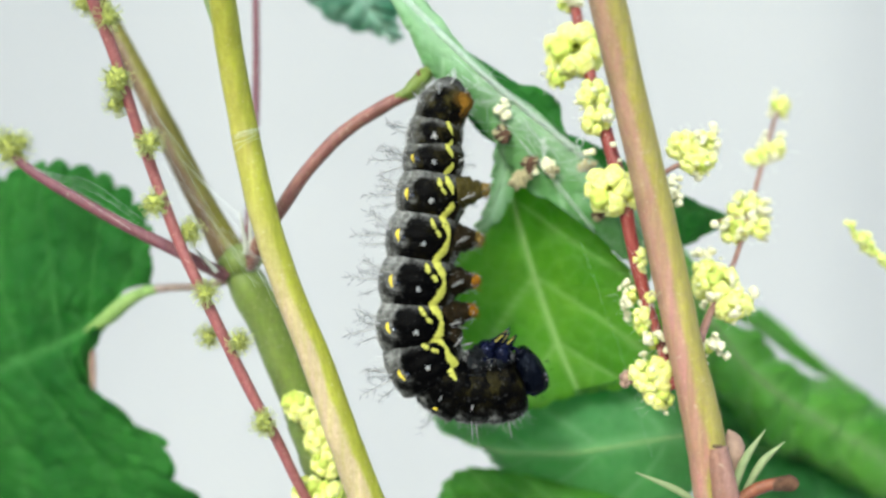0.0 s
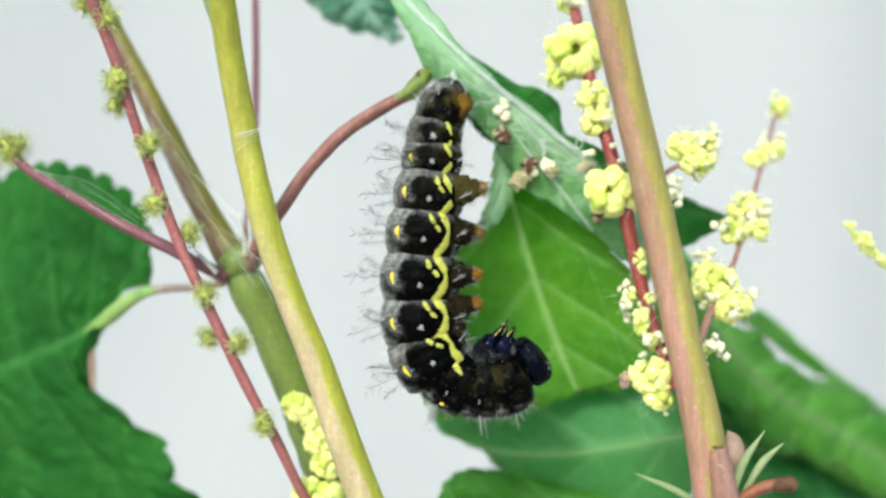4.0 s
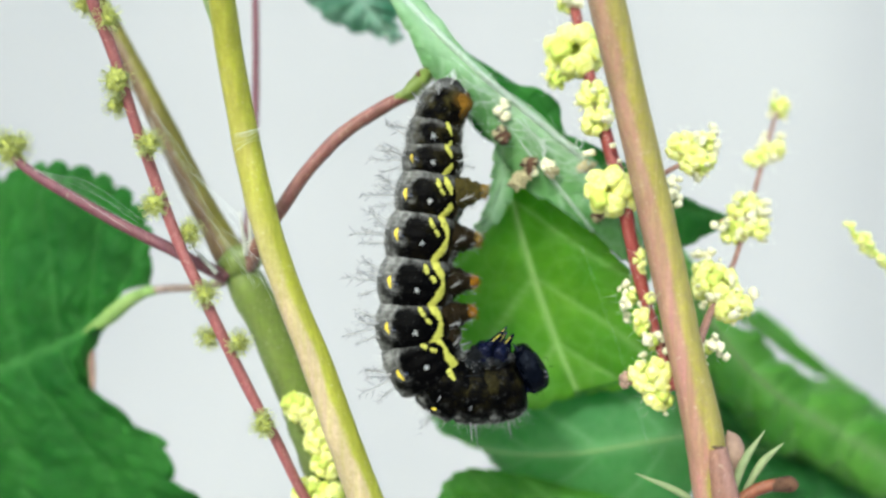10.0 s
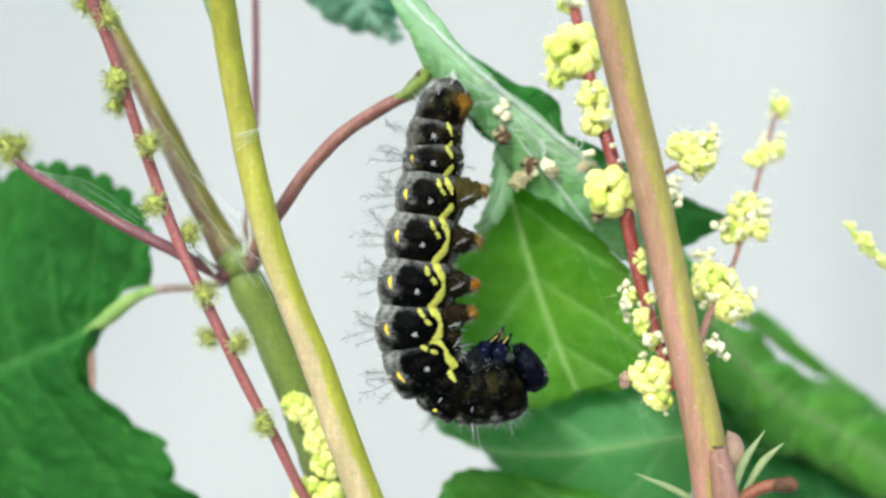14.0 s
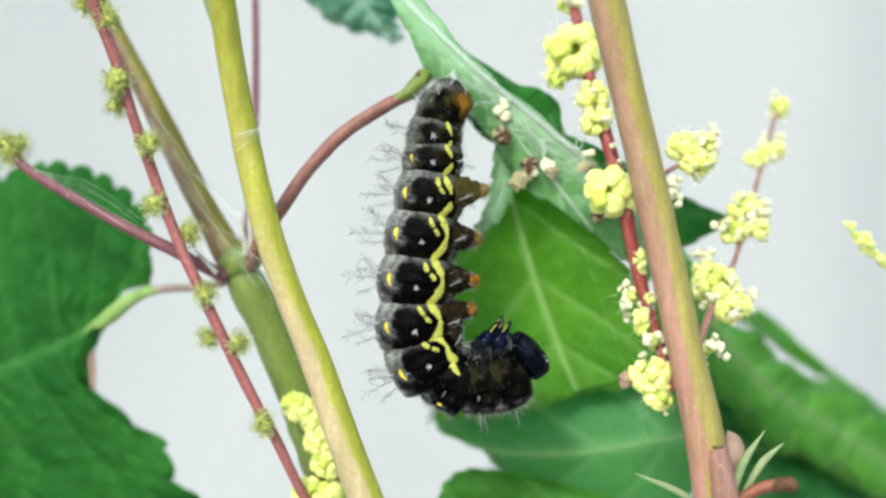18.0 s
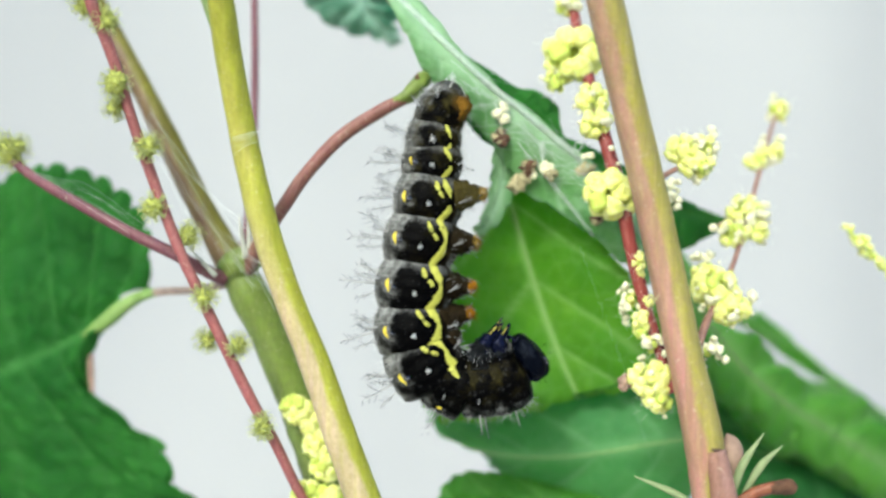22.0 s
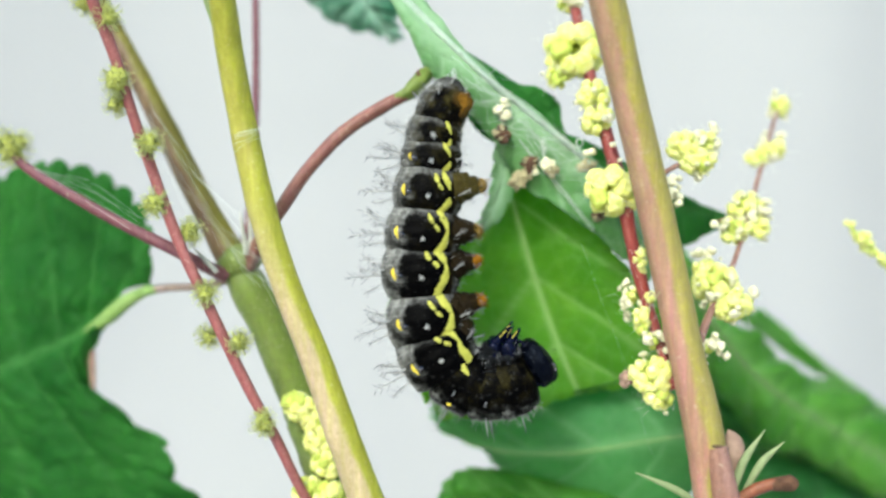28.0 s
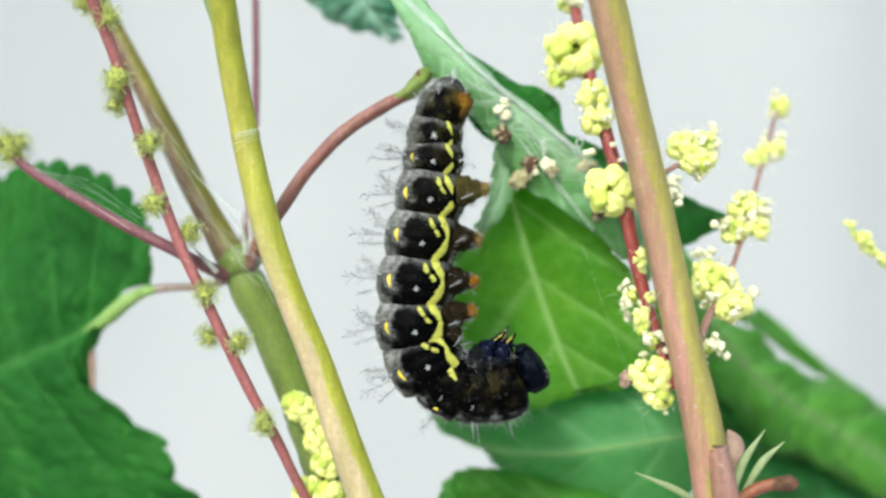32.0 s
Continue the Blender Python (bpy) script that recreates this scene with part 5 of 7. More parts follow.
def frame_of(spot, bearing):
    """The rest pose of a body ring in the world."""
    h = Vector((math.cos(radians(bearing)), 0, math.sin(radians(bearing))))
    z = -h
    x = Vector((-h.z, 0, h.x))
    y = z.cross(x)
    m = Matrix((x, y, z)).transposed().to_4x4()
    return Matrix.Translation(mm(spot)) @ m


def caterpillar():
    base = thing("caterpillar", (0.71, 0, 12.99), "spiny black caterpillar with a yellow side stripe hanging head-down", "caterpillar")
    home = place(base).inverted()
    rings = {"legs": []}
    for n, (name, spot, r, l, bearing, tail, head) in enumerate(SEGMENTS):
        b = Body(r, l, tail, head, n)
        ob = new("body_segment", mesh_of(b.skin(n, 0.0 if n < 8 else 0.6), SKIN))
        ob.parent = base
        ob.matrix_basis = home @ frame_of(spot, bearing)
        tagged(ob, ("ashen and black body ring" if n < 8 else "dark brown and black front body ring"))
        rings[name] = ob
        rnd = random.Random(n)
        if 0 < n < 8:
            # the zigzag yellow stripe, in two dabs a ring, and the small marks beside it
            k, q = (0.5, 0.55, 0.62, 0.74, 0.85, 0.88, 0.8)[n - 1], 14 if n == 7 else 0
            if n < 4:
                dabs = [(0.72, 26, 3), (0.56, 28, 10 * k), (0.36, 32, 11 * k), (0.18, 36, 5 * k), (0.08, 38, 1.2)], [(-0.14, 39, 1.5), (-0.28, 38, 9 * k), (-0.48, 34, 13 * k), (-0.66, 29, 11 * k), (-0.8, 26, 3)]
            else:
                dabs = [(0.78, 28, 9 * k), (0.6, 30, 9.5 * k), (0.42, 35, 9 * k), (0.26, 38, 6.5 * k), (0.12, 40, 3)], [(0.18, 40, 2.6), (0.0, 40, 5 * k), (-0.2, 38, 8.5 * k), (-0.4, 34 + q * 0.5, 10.5 * k), (-0.6, 29 + q, 10 * k), (-0.78, 26 + q, 8 * k)]
            for i, dab in enumerate(dabs):
                own("stripe", b.ribbon(dab, 0.03, n + 20 * i), YELLOW, ob, "yellow side stripe")
            if n > 2:
                own("mark", b.ribbon([(0.6, 8 + 2 * (n % 2), 2), (0.5, 10 + 2 * (n % 2), 4.2), (0.38, 13, 4.8), (0.28, 15, 2.5)], 0.03, n + 40), YELLOW, ob)
                own("mark", b.ribbon([(0.27, 17 + 2 * (n % 3), 1.5), (0.2, 19 + 2 * (n % 3), 4.5), (0.1, 22 + 2 * (n % 3), 3.5), (0.05, 24, 1)], 0.03, n + 60), YELLOW, ob)
            if n > 1:
                own("spot", b.ribbon([(0.12, -41, 1.2), (0.04, -42, 3), (-0.08, -42, 3.4), (-0.18, -40, 2.2), (-0.27, -38, 0.7)], 0.05, n + 80), ORANGE, ob, "orange-yellow spot")
                own("spine", star(b.at(-0.22, 2, 0.1), Vector((0.05, -1, 0.05)), 0.27, 30 + n), SPINE_PALE, ob, "pale star of bristles")
                # bead added only to catch a glint beside the orange spot
                own("bead", cone(b.at(-0.12, -31, -0.1) / MM, b.at(-0.12, -31, 0.12) / MM, 0.27, 0.2, 0.0, n, 4, 12), GLINT_BEAD, ob, "black bead added to catch a glint by the spot")
                own("spine", branched_spine(b.at(-0.05, 58, -0.05), Vector((0.75, -0.7, 0.45)), 1.3, 14, 40 + n, 0.5), SPINE_PALE, ob, "pale branched spine")
                own("spine", branched_spine(b.at(-0.15, 84, -0.05), Vector((1, -0.2, -0.1)), 1.0, 7, 85 + n, 0.9), SPINE, ob, "short grey branched spine")
                own("spine", branched_spine(b.at(-0.12, -84, -0.05), Vector((-1, -0.25, -0.08)), 2.6, 9, 50 + n), SPINE, ob, "long grey branched spine")
                own("spine", branched_spine(b.at(-0.2, -118, -0.05), Vector((-0.95, 0.35, 0.3)), 2.6, 9, 60 + n), SPINE, ob, "long grey branched spine")
                own("spine", branched_spine(b.at(0.1, -100, -0.05), Vector((-1, -0.1, 0.55)), 2.1, 8, 80 + n), SPINE, ob, "long grey branched spine")
                own("spine", branched_spine(b.at(0.3, -92, -0.05), Vector((-1, 0.1, 0.2)), 1.7, 7, 130 + n, 0.8), SPINE, ob, "grey branched spine")
                own("spine", branched_spine(b.at(-0.4, -96, -0.05), Vector((-1, 0.1, -0.35)), 1.9, 8, 140 + n, 0.8), SPINE, ob, "grey branched spine")
                own("spine", branched_spine(b.at(0.06, -62, -0.05), Vector((-0.9, -0.5, 0.1)), 1.4, 7, 70 + n), SPINE, ob, "grey branched spine")
            else:
                own("spine", star(b.at(-0.1, 0, 0.12), Vector((0.05, -1, 0.05)), 0.36, 35), SPINE_PALE, ob)
                own("spine", branched_spine(b.at(-0.1, -95, -0.05), Vector((-1, 0, 0.3)), 1.9, 10, 36), SPINE, ob)
                own("spine", branched_spine(b.at(0.2, -70, -0.05), Vector((-1, -0.4, 0.2)), 1.5, 10, 37), SPINE, ob)
        if name == "I":
            own("stripe", b.ribbon([(0.85, 26, 7), (0.6, 30, 9), (0.3, 26, 8), (0.05, 20, 5), (-0.15, 16, 2)], 0.03, 90), YELLOW, ob, "fading end of the yellow side stripe")
        if name in "DEFG":
            up = dict(D=0.85, E=0.35, F=0.4, G=0.8)[name]
            for side in (-0.75, 0.9):
                foot = Vector((r + 1.15, side * 0.8, up + 0.1))
                own("proleg", cone(Vector((r * 0.72, side * 0.7, up * 0.6)), foot, 1.45, 0.58, 0.3, n), PROLEG_OLIVE if n < 4 else PROLEG, ob, "translucent brown proleg")
                own("proleg_foot", cone(foot - Vector((0.1, 0, 0)), foot + Vector((0.28, 0, 0.02)), 0.62, 0.5, 0.35, n + 3, 5), FOOT_DARK if n < 5 else FOOT, ob, "ochre proleg foot" if n < 5 else "orange proleg foot")
                hooks = bmesh.new()
                for i in range(16):
                    a = foot + Vector((0.1, rnd.uniform(-.5, .3), rnd.uniform(-.5, .5)))
                    rod(hooks, a * MM, (a + Vector((rnd.uniform(0.3, 0.75), rnd.uniform(-.3, .2), rnd.uniform(-.35, .35)))) * MM, 0.035 * MM, 0.012 * MM, 4)
                tagged(own("bristles", hooks, FOOT_DARK if n < 5 else FOOT, ob), kind="stuff")
            hairs = bmesh.new()
            for i in range(46):
                a = Vector((r + rnd.uniform(0.2, 1.4), -0.6 + rnd.uniform(-.6, .4), up + rnd.uniform(-.7, .7))) * MM
                rod(hairs, a, a + Vector((rnd.uniform(0.2, 0.9), rnd.uniform(-.5, .3), rnd.uniform(-.6, .6))) * 0.7 * MM, 0.02 * MM, 0.008 * MM, 4)
            tagged(own("hairs", hairs, SPINE, ob), kind="stuff")
        # short pile of hair on back and sides, sparser down over the flank
        pile = bmesh.new()
        for i in range(230 if n < 7 else 150):
            z, phi = rnd.uniform(-0.8, 0.8), rnd.uniform(-170, -58)
            a = b.at(z, phi, -0.02)
            way = Vector((a.x, a.y, 0)).normalized() + Vector((rnd.gauss(0, .5), rnd.gauss(0, .5), rnd.gauss(0, .6)))
            rod(pile, a, a + way.normalized() * rnd.uniform(0.15, 0.65 if n < 7 else 0.5 + rnd.random()) * MM, 0.012 * MM, 0.005 * MM, 4)
        tagged(own("hairs", pile, SPINE_PALE, ob), kind="stuff")
        pile = bmesh.new()
        for i in range(60):
            z, phi = rnd.uniform(-0.85, 0.85), rnd.gauss(80, 12)
            a = b.at(z, phi, -0.02)
            way = Vector((a.x, a.y, 0)).normalized() * 0.8 + Vector((rnd.gauss(0, .4), rnd.gauss(0, .3), rnd.gauss(0, .6)))
            rod(pile, a, a + way.normalized() * rnd.uniform(0.25, 0.8) * MM, 0.013 * MM, 0.005 * MM, 4)
        tagged(own("hairs", pile, SPINE_PALE, ob), kind="stuff")
        if name == "H":
            own("bump", cone(Vector((1.6, -0.6, 0.6)), Vector((r + 0.05, -0.7, 0.7)), 1.25, 0.85, 0.25, 5), PROLEG, ob, "dark brown underside fold")
        if name in "IJ":
            for i, (z, phi, n2) in enumerate(((0.1, -60, 2.0), (-0.1, -95, 2.6), (0.05, -20, 1.0), (-0.2, -120, 2.2))):
                a = b.at(z, phi, -0.05)
                own("spine", branched_spine(a, Vector((a.x, a.y, 0)), n2 * 0.8, 7, 90 + i + 7 * n, 0.55), SPINE, ob, "branched spine")
            if name == "I":
                own("spot", b.dab(0.0, -48, 0.1, 3, 0.06), ORANGE, ob, "small orange spot")
        if name == "J":
            for i, y in enumerate((-1.0, 0.9)):
                own("leg_base", cone(Vector((1.4, y * 0.8, -0.2)), Vector((3.0, y, -0.7)), 1.35, 0.85, 0.6, i + 13), COXA, ob, "wrinkled grey-blue base of the leg")
                leg = own("leg", cone(Vector((2.5, y, -0.7)), Vector((3.55, y * 1.15, -1.1)), 0.74, 0.5, 0.2, i + 15), GLOSS, ob, "glossy blue-black jointed leg")
                own("claw", cone(Vector((3.4, y * 1.15, -1.05)), Vector((4.0, y * 1.1, -2.0)), 0.42, 0.06, 0.08, i + 17), GLOSS, leg)
        if name == "K":
            for i, (z, phi, n2) in enumerate(((0.1, -75, 1.5), (-0.1, -110, 1.6))):
                a = b.at(z, phi, -0.05)
                own("spine", branched_spine(a, Vector((a.x, a.y, 0)), n2 * 0.95, 7, 120 + i, 0.55), SPINE, ob, "branched spine")
            for i, (root, knee, claw) in enumerate((((1.5, -0.9, 0.8), (3.35, -1.2, 0.25), (4.2, -1.0, -1.45)), ((1.3, -1.2, -0.4), (2.95, -1.6, -0.75), (3.85, -1.3, -2.1)),
                                                    ((1.5, 0.5, 0.4), (3.4, 0.4, -0.3), (4.4, 0.2, -1.8)), ((1.3, 0.8, -0.8), (2.9, 0.9, -1.2), (3.6, 0.8, -2.2)), ((1.4, -0.2, -0.1), (3.0, -0.3, -0.45), (4.1, -0.4, -1.7)))):
                root, knee, claw = Vector(root), Vector(knee), Vector(claw)
                own("leg_base", cone(root * 0.7, root + (knee - root) * 0.55, 1.2, 0.72, 0.75, i + 3), COXA, ob, "wrinkled grey-blue base of the leg")
                leg = own("leg", cone(root, knee, 0.7, 0.6, 0.2, i), GLOSS, ob, "glossy blue-black jointed leg")
                own("claw", cone(knee - (claw - knee) * 0.1, claw, 0.46, 0.06, 0.08, i + 9), GLOSS, leg)
                rings["legs"].append(leg)
                side = Vector((0.1, -0.22, -0.05))
                own("claw_band", cone(knee + (claw - knee) * 0.34 + side, knee + (claw - knee) * 0.78 + side * 0.45, 0.075, 0.045, 0.2, i + 5, 5, 8), LEG_TIP, leg, "yellow streak on the claw")
            tuft = bmesh.new()
            for i in range(150):
                a = Vector((rnd.uniform(1.3, 2.5), rnd.uniform(-2.0, -0.6), rnd.uniform(-1.3, 1.9))) * MM
                way = Vector((rnd.gauss(0.5, .5), rnd.gauss(-0.4, .3), rnd.gauss(0, .6)))
                rod(tuft, a, a + way.normalized() * rnd.uniform(0.3, 0.8) * MM, 0.009 * MM, 0.004 * MM, 4)
            tagged(own("hairs", tuft, SPINE_PALE, ob), kind="stuff")
        if name == "tail":
            own("tail_pad", cone(Vector((1.0, -0.75, -1.1)), Vector((1.36, -0.75, 0.75)), 0.7, 0.82, 0.25, 4, 9, 24), TAILPAD, ob, "amber brown clasper")
            own("tail_pad", cone(Vector((r * 0.2, 0.7, -0.4)), Vector((r * 0.62, 0.9, 1.25)), 0.8, 0.72, 0.15, 6), TAILPAD, ob, "amber brown clasper")
            own("spine", branched_spine(b.at(0.2, -20, -0.05), Vector((-0.1, -1, 0.6)), 1.2, 10, 5), SPINE_PALE, ob)
            own("spine", branched_spine(b.at(0.75, 0, -0.05), Vector((0.1, -0.8, 1.0)), 1.1, 8, 6), SPINE_PALE, ob)
            own("spine", branched_spine(b.at(-0.3, -60, -0.05), Vector((-0.8, -0.7, 0.5)), 1.3, 10, 7), SPINE, ob)
    # the head
    bm = bmesh.new()
    bmesh.ops.create_icosphere(bm, subdivisions=4, radius=1)
    for v in bm.verts:
        c = v.co.copy()
        groove = 1 - 0.16 * math.exp(-(c.y / 0.16) ** 2) * (0.5 + 0.5 * c.z)
        c *= groove * (1 + 0.07 * noise.noise(c * 2.5) + 0.03 * noise.noise(c * 7))
        if c.x > 0:
            c.x *= 0.8
        c = Vector([math.copysign(abs(q) ** 0.82, q) for q in c])
        c.x *= 1 - 0.24 * c.z
        v.co = Vector((c.x * 1.28, c.y * 1.75, c.z * 2.05)) * MM
    head = new("head", mesh_of(bm, HEAD))
    head.parent = base
    head.matrix_basis = home @ Matrix.Translation(mm((6.86, -0.2, -8.82))) @ pose(0, 0, 0, 0, -29, 0)
    tagged(head, "shining blue-black head")
    for i, (y, z) in enumerate(((-0.9, 1.75), (0.8, 1.8))):
        own("horn", cone(Vector((-0.2, y, z - 0.4)), Vector((-0.45, y * 1.1, z + 0.35)), 0.3, 0.05, 0.1, i), GLOSS, head)
    for i, (x, z) in enumerate(((-1.0, -1.45), (-0.55, -1.75))):
        own("jaw", cone(Vector((x * 0.6, -0.6, z * 0.7)), Vector((x, -0.8, z)), 0.55, 0.3, 0.15, i + 4), GLOSS, head, "dark jaw")
    # unseen eye beads, added to give the head its glint
    for y, z in ((-1.2, -0.75), (-1.0, -1.15), (-0.65, -0.5)):
        out = Vector((0.95 - 0.2 * abs(z + 0.7), y, z))
        own("eye", cone(out * 0.85, out * 1.0, 0.2, 0.15, 0.0, 3, 4, 12), GLINT_BEAD, head, "tiny black eye bead added to catch a glint")
    rnd = random.Random(77)
    warts = bmesh.new()
    for i in range(50):
        w = Vector((rnd.gauss(0, 1), -abs(rnd.gauss(0, 1)), rnd.gauss(0, 1))).normalized()
        a = Vector((w.x * 1.45, w.y * 1.8, w.z * 2.1)) * MM
        rod(warts, a, a + w * rnd.uniform(0.15, 0.5) * MM, 0.02 * MM, 0.008 * MM, 4)
    tagged(own("hairs", warts, GLOSS, head), kind="stuff")
    rings["head"] = head
    return base, rings


worm, rings = caterpillar()


# ---- what moves: the hanging body swings and curls, ring by ring ----
def swing(ob, steps):
    """Rows for walk(): the rest pose moved by so many millimetres (across, up) and turned by degrees."""
    rest = ob.matrix_basis.copy()
    spot = rest.translation
    return [(t, Matrix.Translation(spot + Vector((dx, 0, dz)) * MM) @ pose(0, 0, 0, 0, -a, 0) @ rest.to_3x3().to_4x4()) for t, dx, dz, a in steps]


def motions():
    walk(rings["B"], swing(rings["B"], [(0, 0.03, -0.02, 0.5), (0.5, 0.01, -0.02, 0.5), (0.7, -0.01, -0.02, 0.3), (0.9, 0.05, 0.02, 0.1), (1, 0.00, 0.02, 0.0), (1.3, 0.01, -0.04, 0.0), (1.5, -0.10, 0.02, 0.0), (1.7, -0.04, -0.04, 0.0), (1.9, -0.12, -0.09, 0.0), (2, -0.07, 0.02, 0.0), (2.1, 0.03, -0.02, 0.1), (2.3, -0.03, -0.06, 0.3), (2.5, -0.04, 0.09, 0.5), (2.7, -0.00, 0.12, 0.5), (3, -0.03, 0.07, 0.5), (3.5, -0.01, 0.03, 0.0), (5.5, -0.03, 0.07, 0.5), (5.7, -0.03, 0.06, 0.5), (5.9, -0.04, 0.07, 0.5), (6, -0.04, 0.07, 0.5), (6.1, -0.04, 0.08, 0.5), (6.3, -0.05, 0.08, 0.6), (6.5, -0.08, 0.12, 0.5), (6.7, -0.05, 0.10, 0.6), (6.9, -0.01, 0.07, 0.9), (7, 0.00, 0.08, 1.1), (7.3, -0.01, 0.04, 0.6), (7.5, 0.00, 0.01, 0.5), (8, 0.00, 0.03, 0.0), (8.5, 0.00, 0.01, 0.5), (9, 0.00, 0.00, 0.0), (10, 0.01, 0.00, 0.0), (11, 0.03, -0.01, 0.5), (12, 0.03, -0.01, 0.5), (14, 0.03, -0.03, 0.0), (14.5, 0.03, -0.01, 0.5), (16.5, -0.06, 0.15, 0.5), (16.7, -0.04, 0.11, 0.2), (16.9, -0.03, 0.09, 0.1), (17, -0.03, 0.08, 0.0), (17.2, -0.02, 0.06, -0.1), (17.5, 0.00, 0.01, -0.5), (18, 0.01, 0.00, 0.0), (19, 0.03, -0.01, 0.5), (19.5, 0.03, -0.01, 0.5), (20, 0.03, -0.01, 0.5), (21.5, 0.03, -0.01, 0.5), (22, 0.02, 0.00, 0.0), (23, 0.02, 0.00, 0.0), (23.5, 0.00, 0.00, 0.0), (24, 0.00, 0.00, 0.0), (24.5, 0.00, 0.00, 0.0), (24.65, -0.01, 0.02, 0.1), (24.8, -0.01, 0.02, 0.2), (25, -0.01, 0.02, 0.5), (25.2, -0.02, 0.03, 0.2), (25.4, -0.02, 0.03, 0.1), (25.5, -0.02, 0.03, 0.0), (27.5, 0.00, 0.04, 0.5), (27.7, -0.01, 0.03, 0.3), (27.85, -0.03, 0.03, 0.1), (28, -0.05, 0.03, 0.0), (28.15, -0.03, 0.03, 0.1), (28.3, -0.03, 0.03, 0.1), (28.5, -0.03, 0.03, 0.0), (28.7, -0.03, 0.03, 0.1), (28.85, -0.03, 0.03, 0.3), (29, -0.03, 0.04, 0.5), (29.2, -0.01, 0.03, 0.4), (29.35, -0.01, 0.03, 0.4), (29.5, -0.01, 0.04, 0.5), (30, 0.01, 0.03, 0.0), (30.5, 0.02, 0.01, 0.5), (31, 0.02, 0.00, 0.0), (32, 0.02, 0.00, 0.0)]))
    walk(rings["C"], swing(rings["C"], [(0, 0.06, -0.04, 1.1), (0.5, 0.03, -0.04, 1.1), (0.7, -0.01, -0.04, 0.7), (0.9, 0.11, 0.05, 0.2), (1, 0.00, 0.06, 0.0), (1.3, 0.00, -0.06, 0.0), (1.5, -0.24, 0.06, 0.0), (1.7, -0.11, -0.07, 0.0), (1.9, -0.27, -0.16, 0.0), (2, -0.17, 0.06, 0.0), (2.1, 0.03, -0.02, 0.2), (2.3, -0.10, -0.09, 0.7), (2.5, -0.11, 0.23, 1.1), (2.7, -0.03, 0.28, 1.1), (3, -0.07, 0.17, 1.1), (3.5, -0.04, 0.07, 0.0), (5.5, -0.07, 0.17, 1.1), (5.7, -0.07, 0.14, 1.1), (5.9, -0.10, 0.17, 1.0), (6, -0.10, 0.17, 1.1), (6.1, -0.11, 0.19, 1.1), (6.3, -0.11, 0.19, 1.2), (6.5, -0.21, 0.31, 1.1), (6.7, -0.14, 0.26, 1.3), (6.9, -0.03, 0.17, 1.8), (7, 0.00, 0.20, 2.2), (7.3, -0.03, 0.12, 1.2), (7.5, 0.00, 0.03, 1.1), (8, 0.00, 0.07, 0.0), (8.5, 0.00, 0.03, 1.1), (9, 0.00, 0.00, 0.0), (10, 0.03, 0.00, 0.0), (11, 0.07, -0.03, 1.1), (12, 0.07, -0.03, 1.1), (14, 0.07, -0.07, -0.1), (14.5, 0.07, -0.03, 1.1), (16.5, -0.14, 0.37, 1.1), (16.7, -0.10, 0.27, 0.4), (16.9, -0.08, 0.22, 0.0), (17, -0.07, 0.20, -0.1), (17.2, -0.05, 0.16, -0.3), (17.5, 0.00, 0.03, -1.1), (18, 0.03, 0.00, 0.0), (19, 0.07, -0.03, 1.1), (19.5, 0.07, -0.03, 1.1), (20, 0.07, -0.03, 1.1), (21.5, 0.07, -0.03, 1.1), (22, 0.04, 0.01, 0.0), (23, 0.04, 0.01, 0.0), (23.5, 0.01, 0.01, 0.0), (24, 0.01, 0.01, 0.0), (24.5, 0.01, 0.01, 0.0), (24.65, -0.02, 0.05, 0.2), (24.8, -0.02, 0.04, 0.4), (25, -0.02, 0.04, 1.1), (25.2, -0.05, 0.07, 0.4), (25.4, -0.05, 0.08, 0.1), (25.5, -0.06, 0.08, 0.0), (27.5, 0.01, 0.11, 1.1), (27.7, -0.03, 0.08, 0.8), (27.85, -0.08, 0.08, 0.3), (28, -0.12, 0.07, 0.0), (28.15, -0.08, 0.07, 0.2), (28.3, -0.08, 0.07, 0.3), (28.5, -0.08, 0.07, 0.0), (28.7, -0.08, 0.08, 0.3), (28.85, -0.07, 0.08, 0.6), (29, -0.08, 0.10, 1.1), (29.2, -0.03, 0.08, 0.8), (29.35, -0.03, 0.08, 0.9), (29.5, -0.01, 0.10, 1.1), (30, 0.02, 0.07, 0.0), (30.5, 0.05, 0.03, 1.1), (31, 0.05, 0.00, 0.0), (32, 0.05, 0.00, 0.0)]))
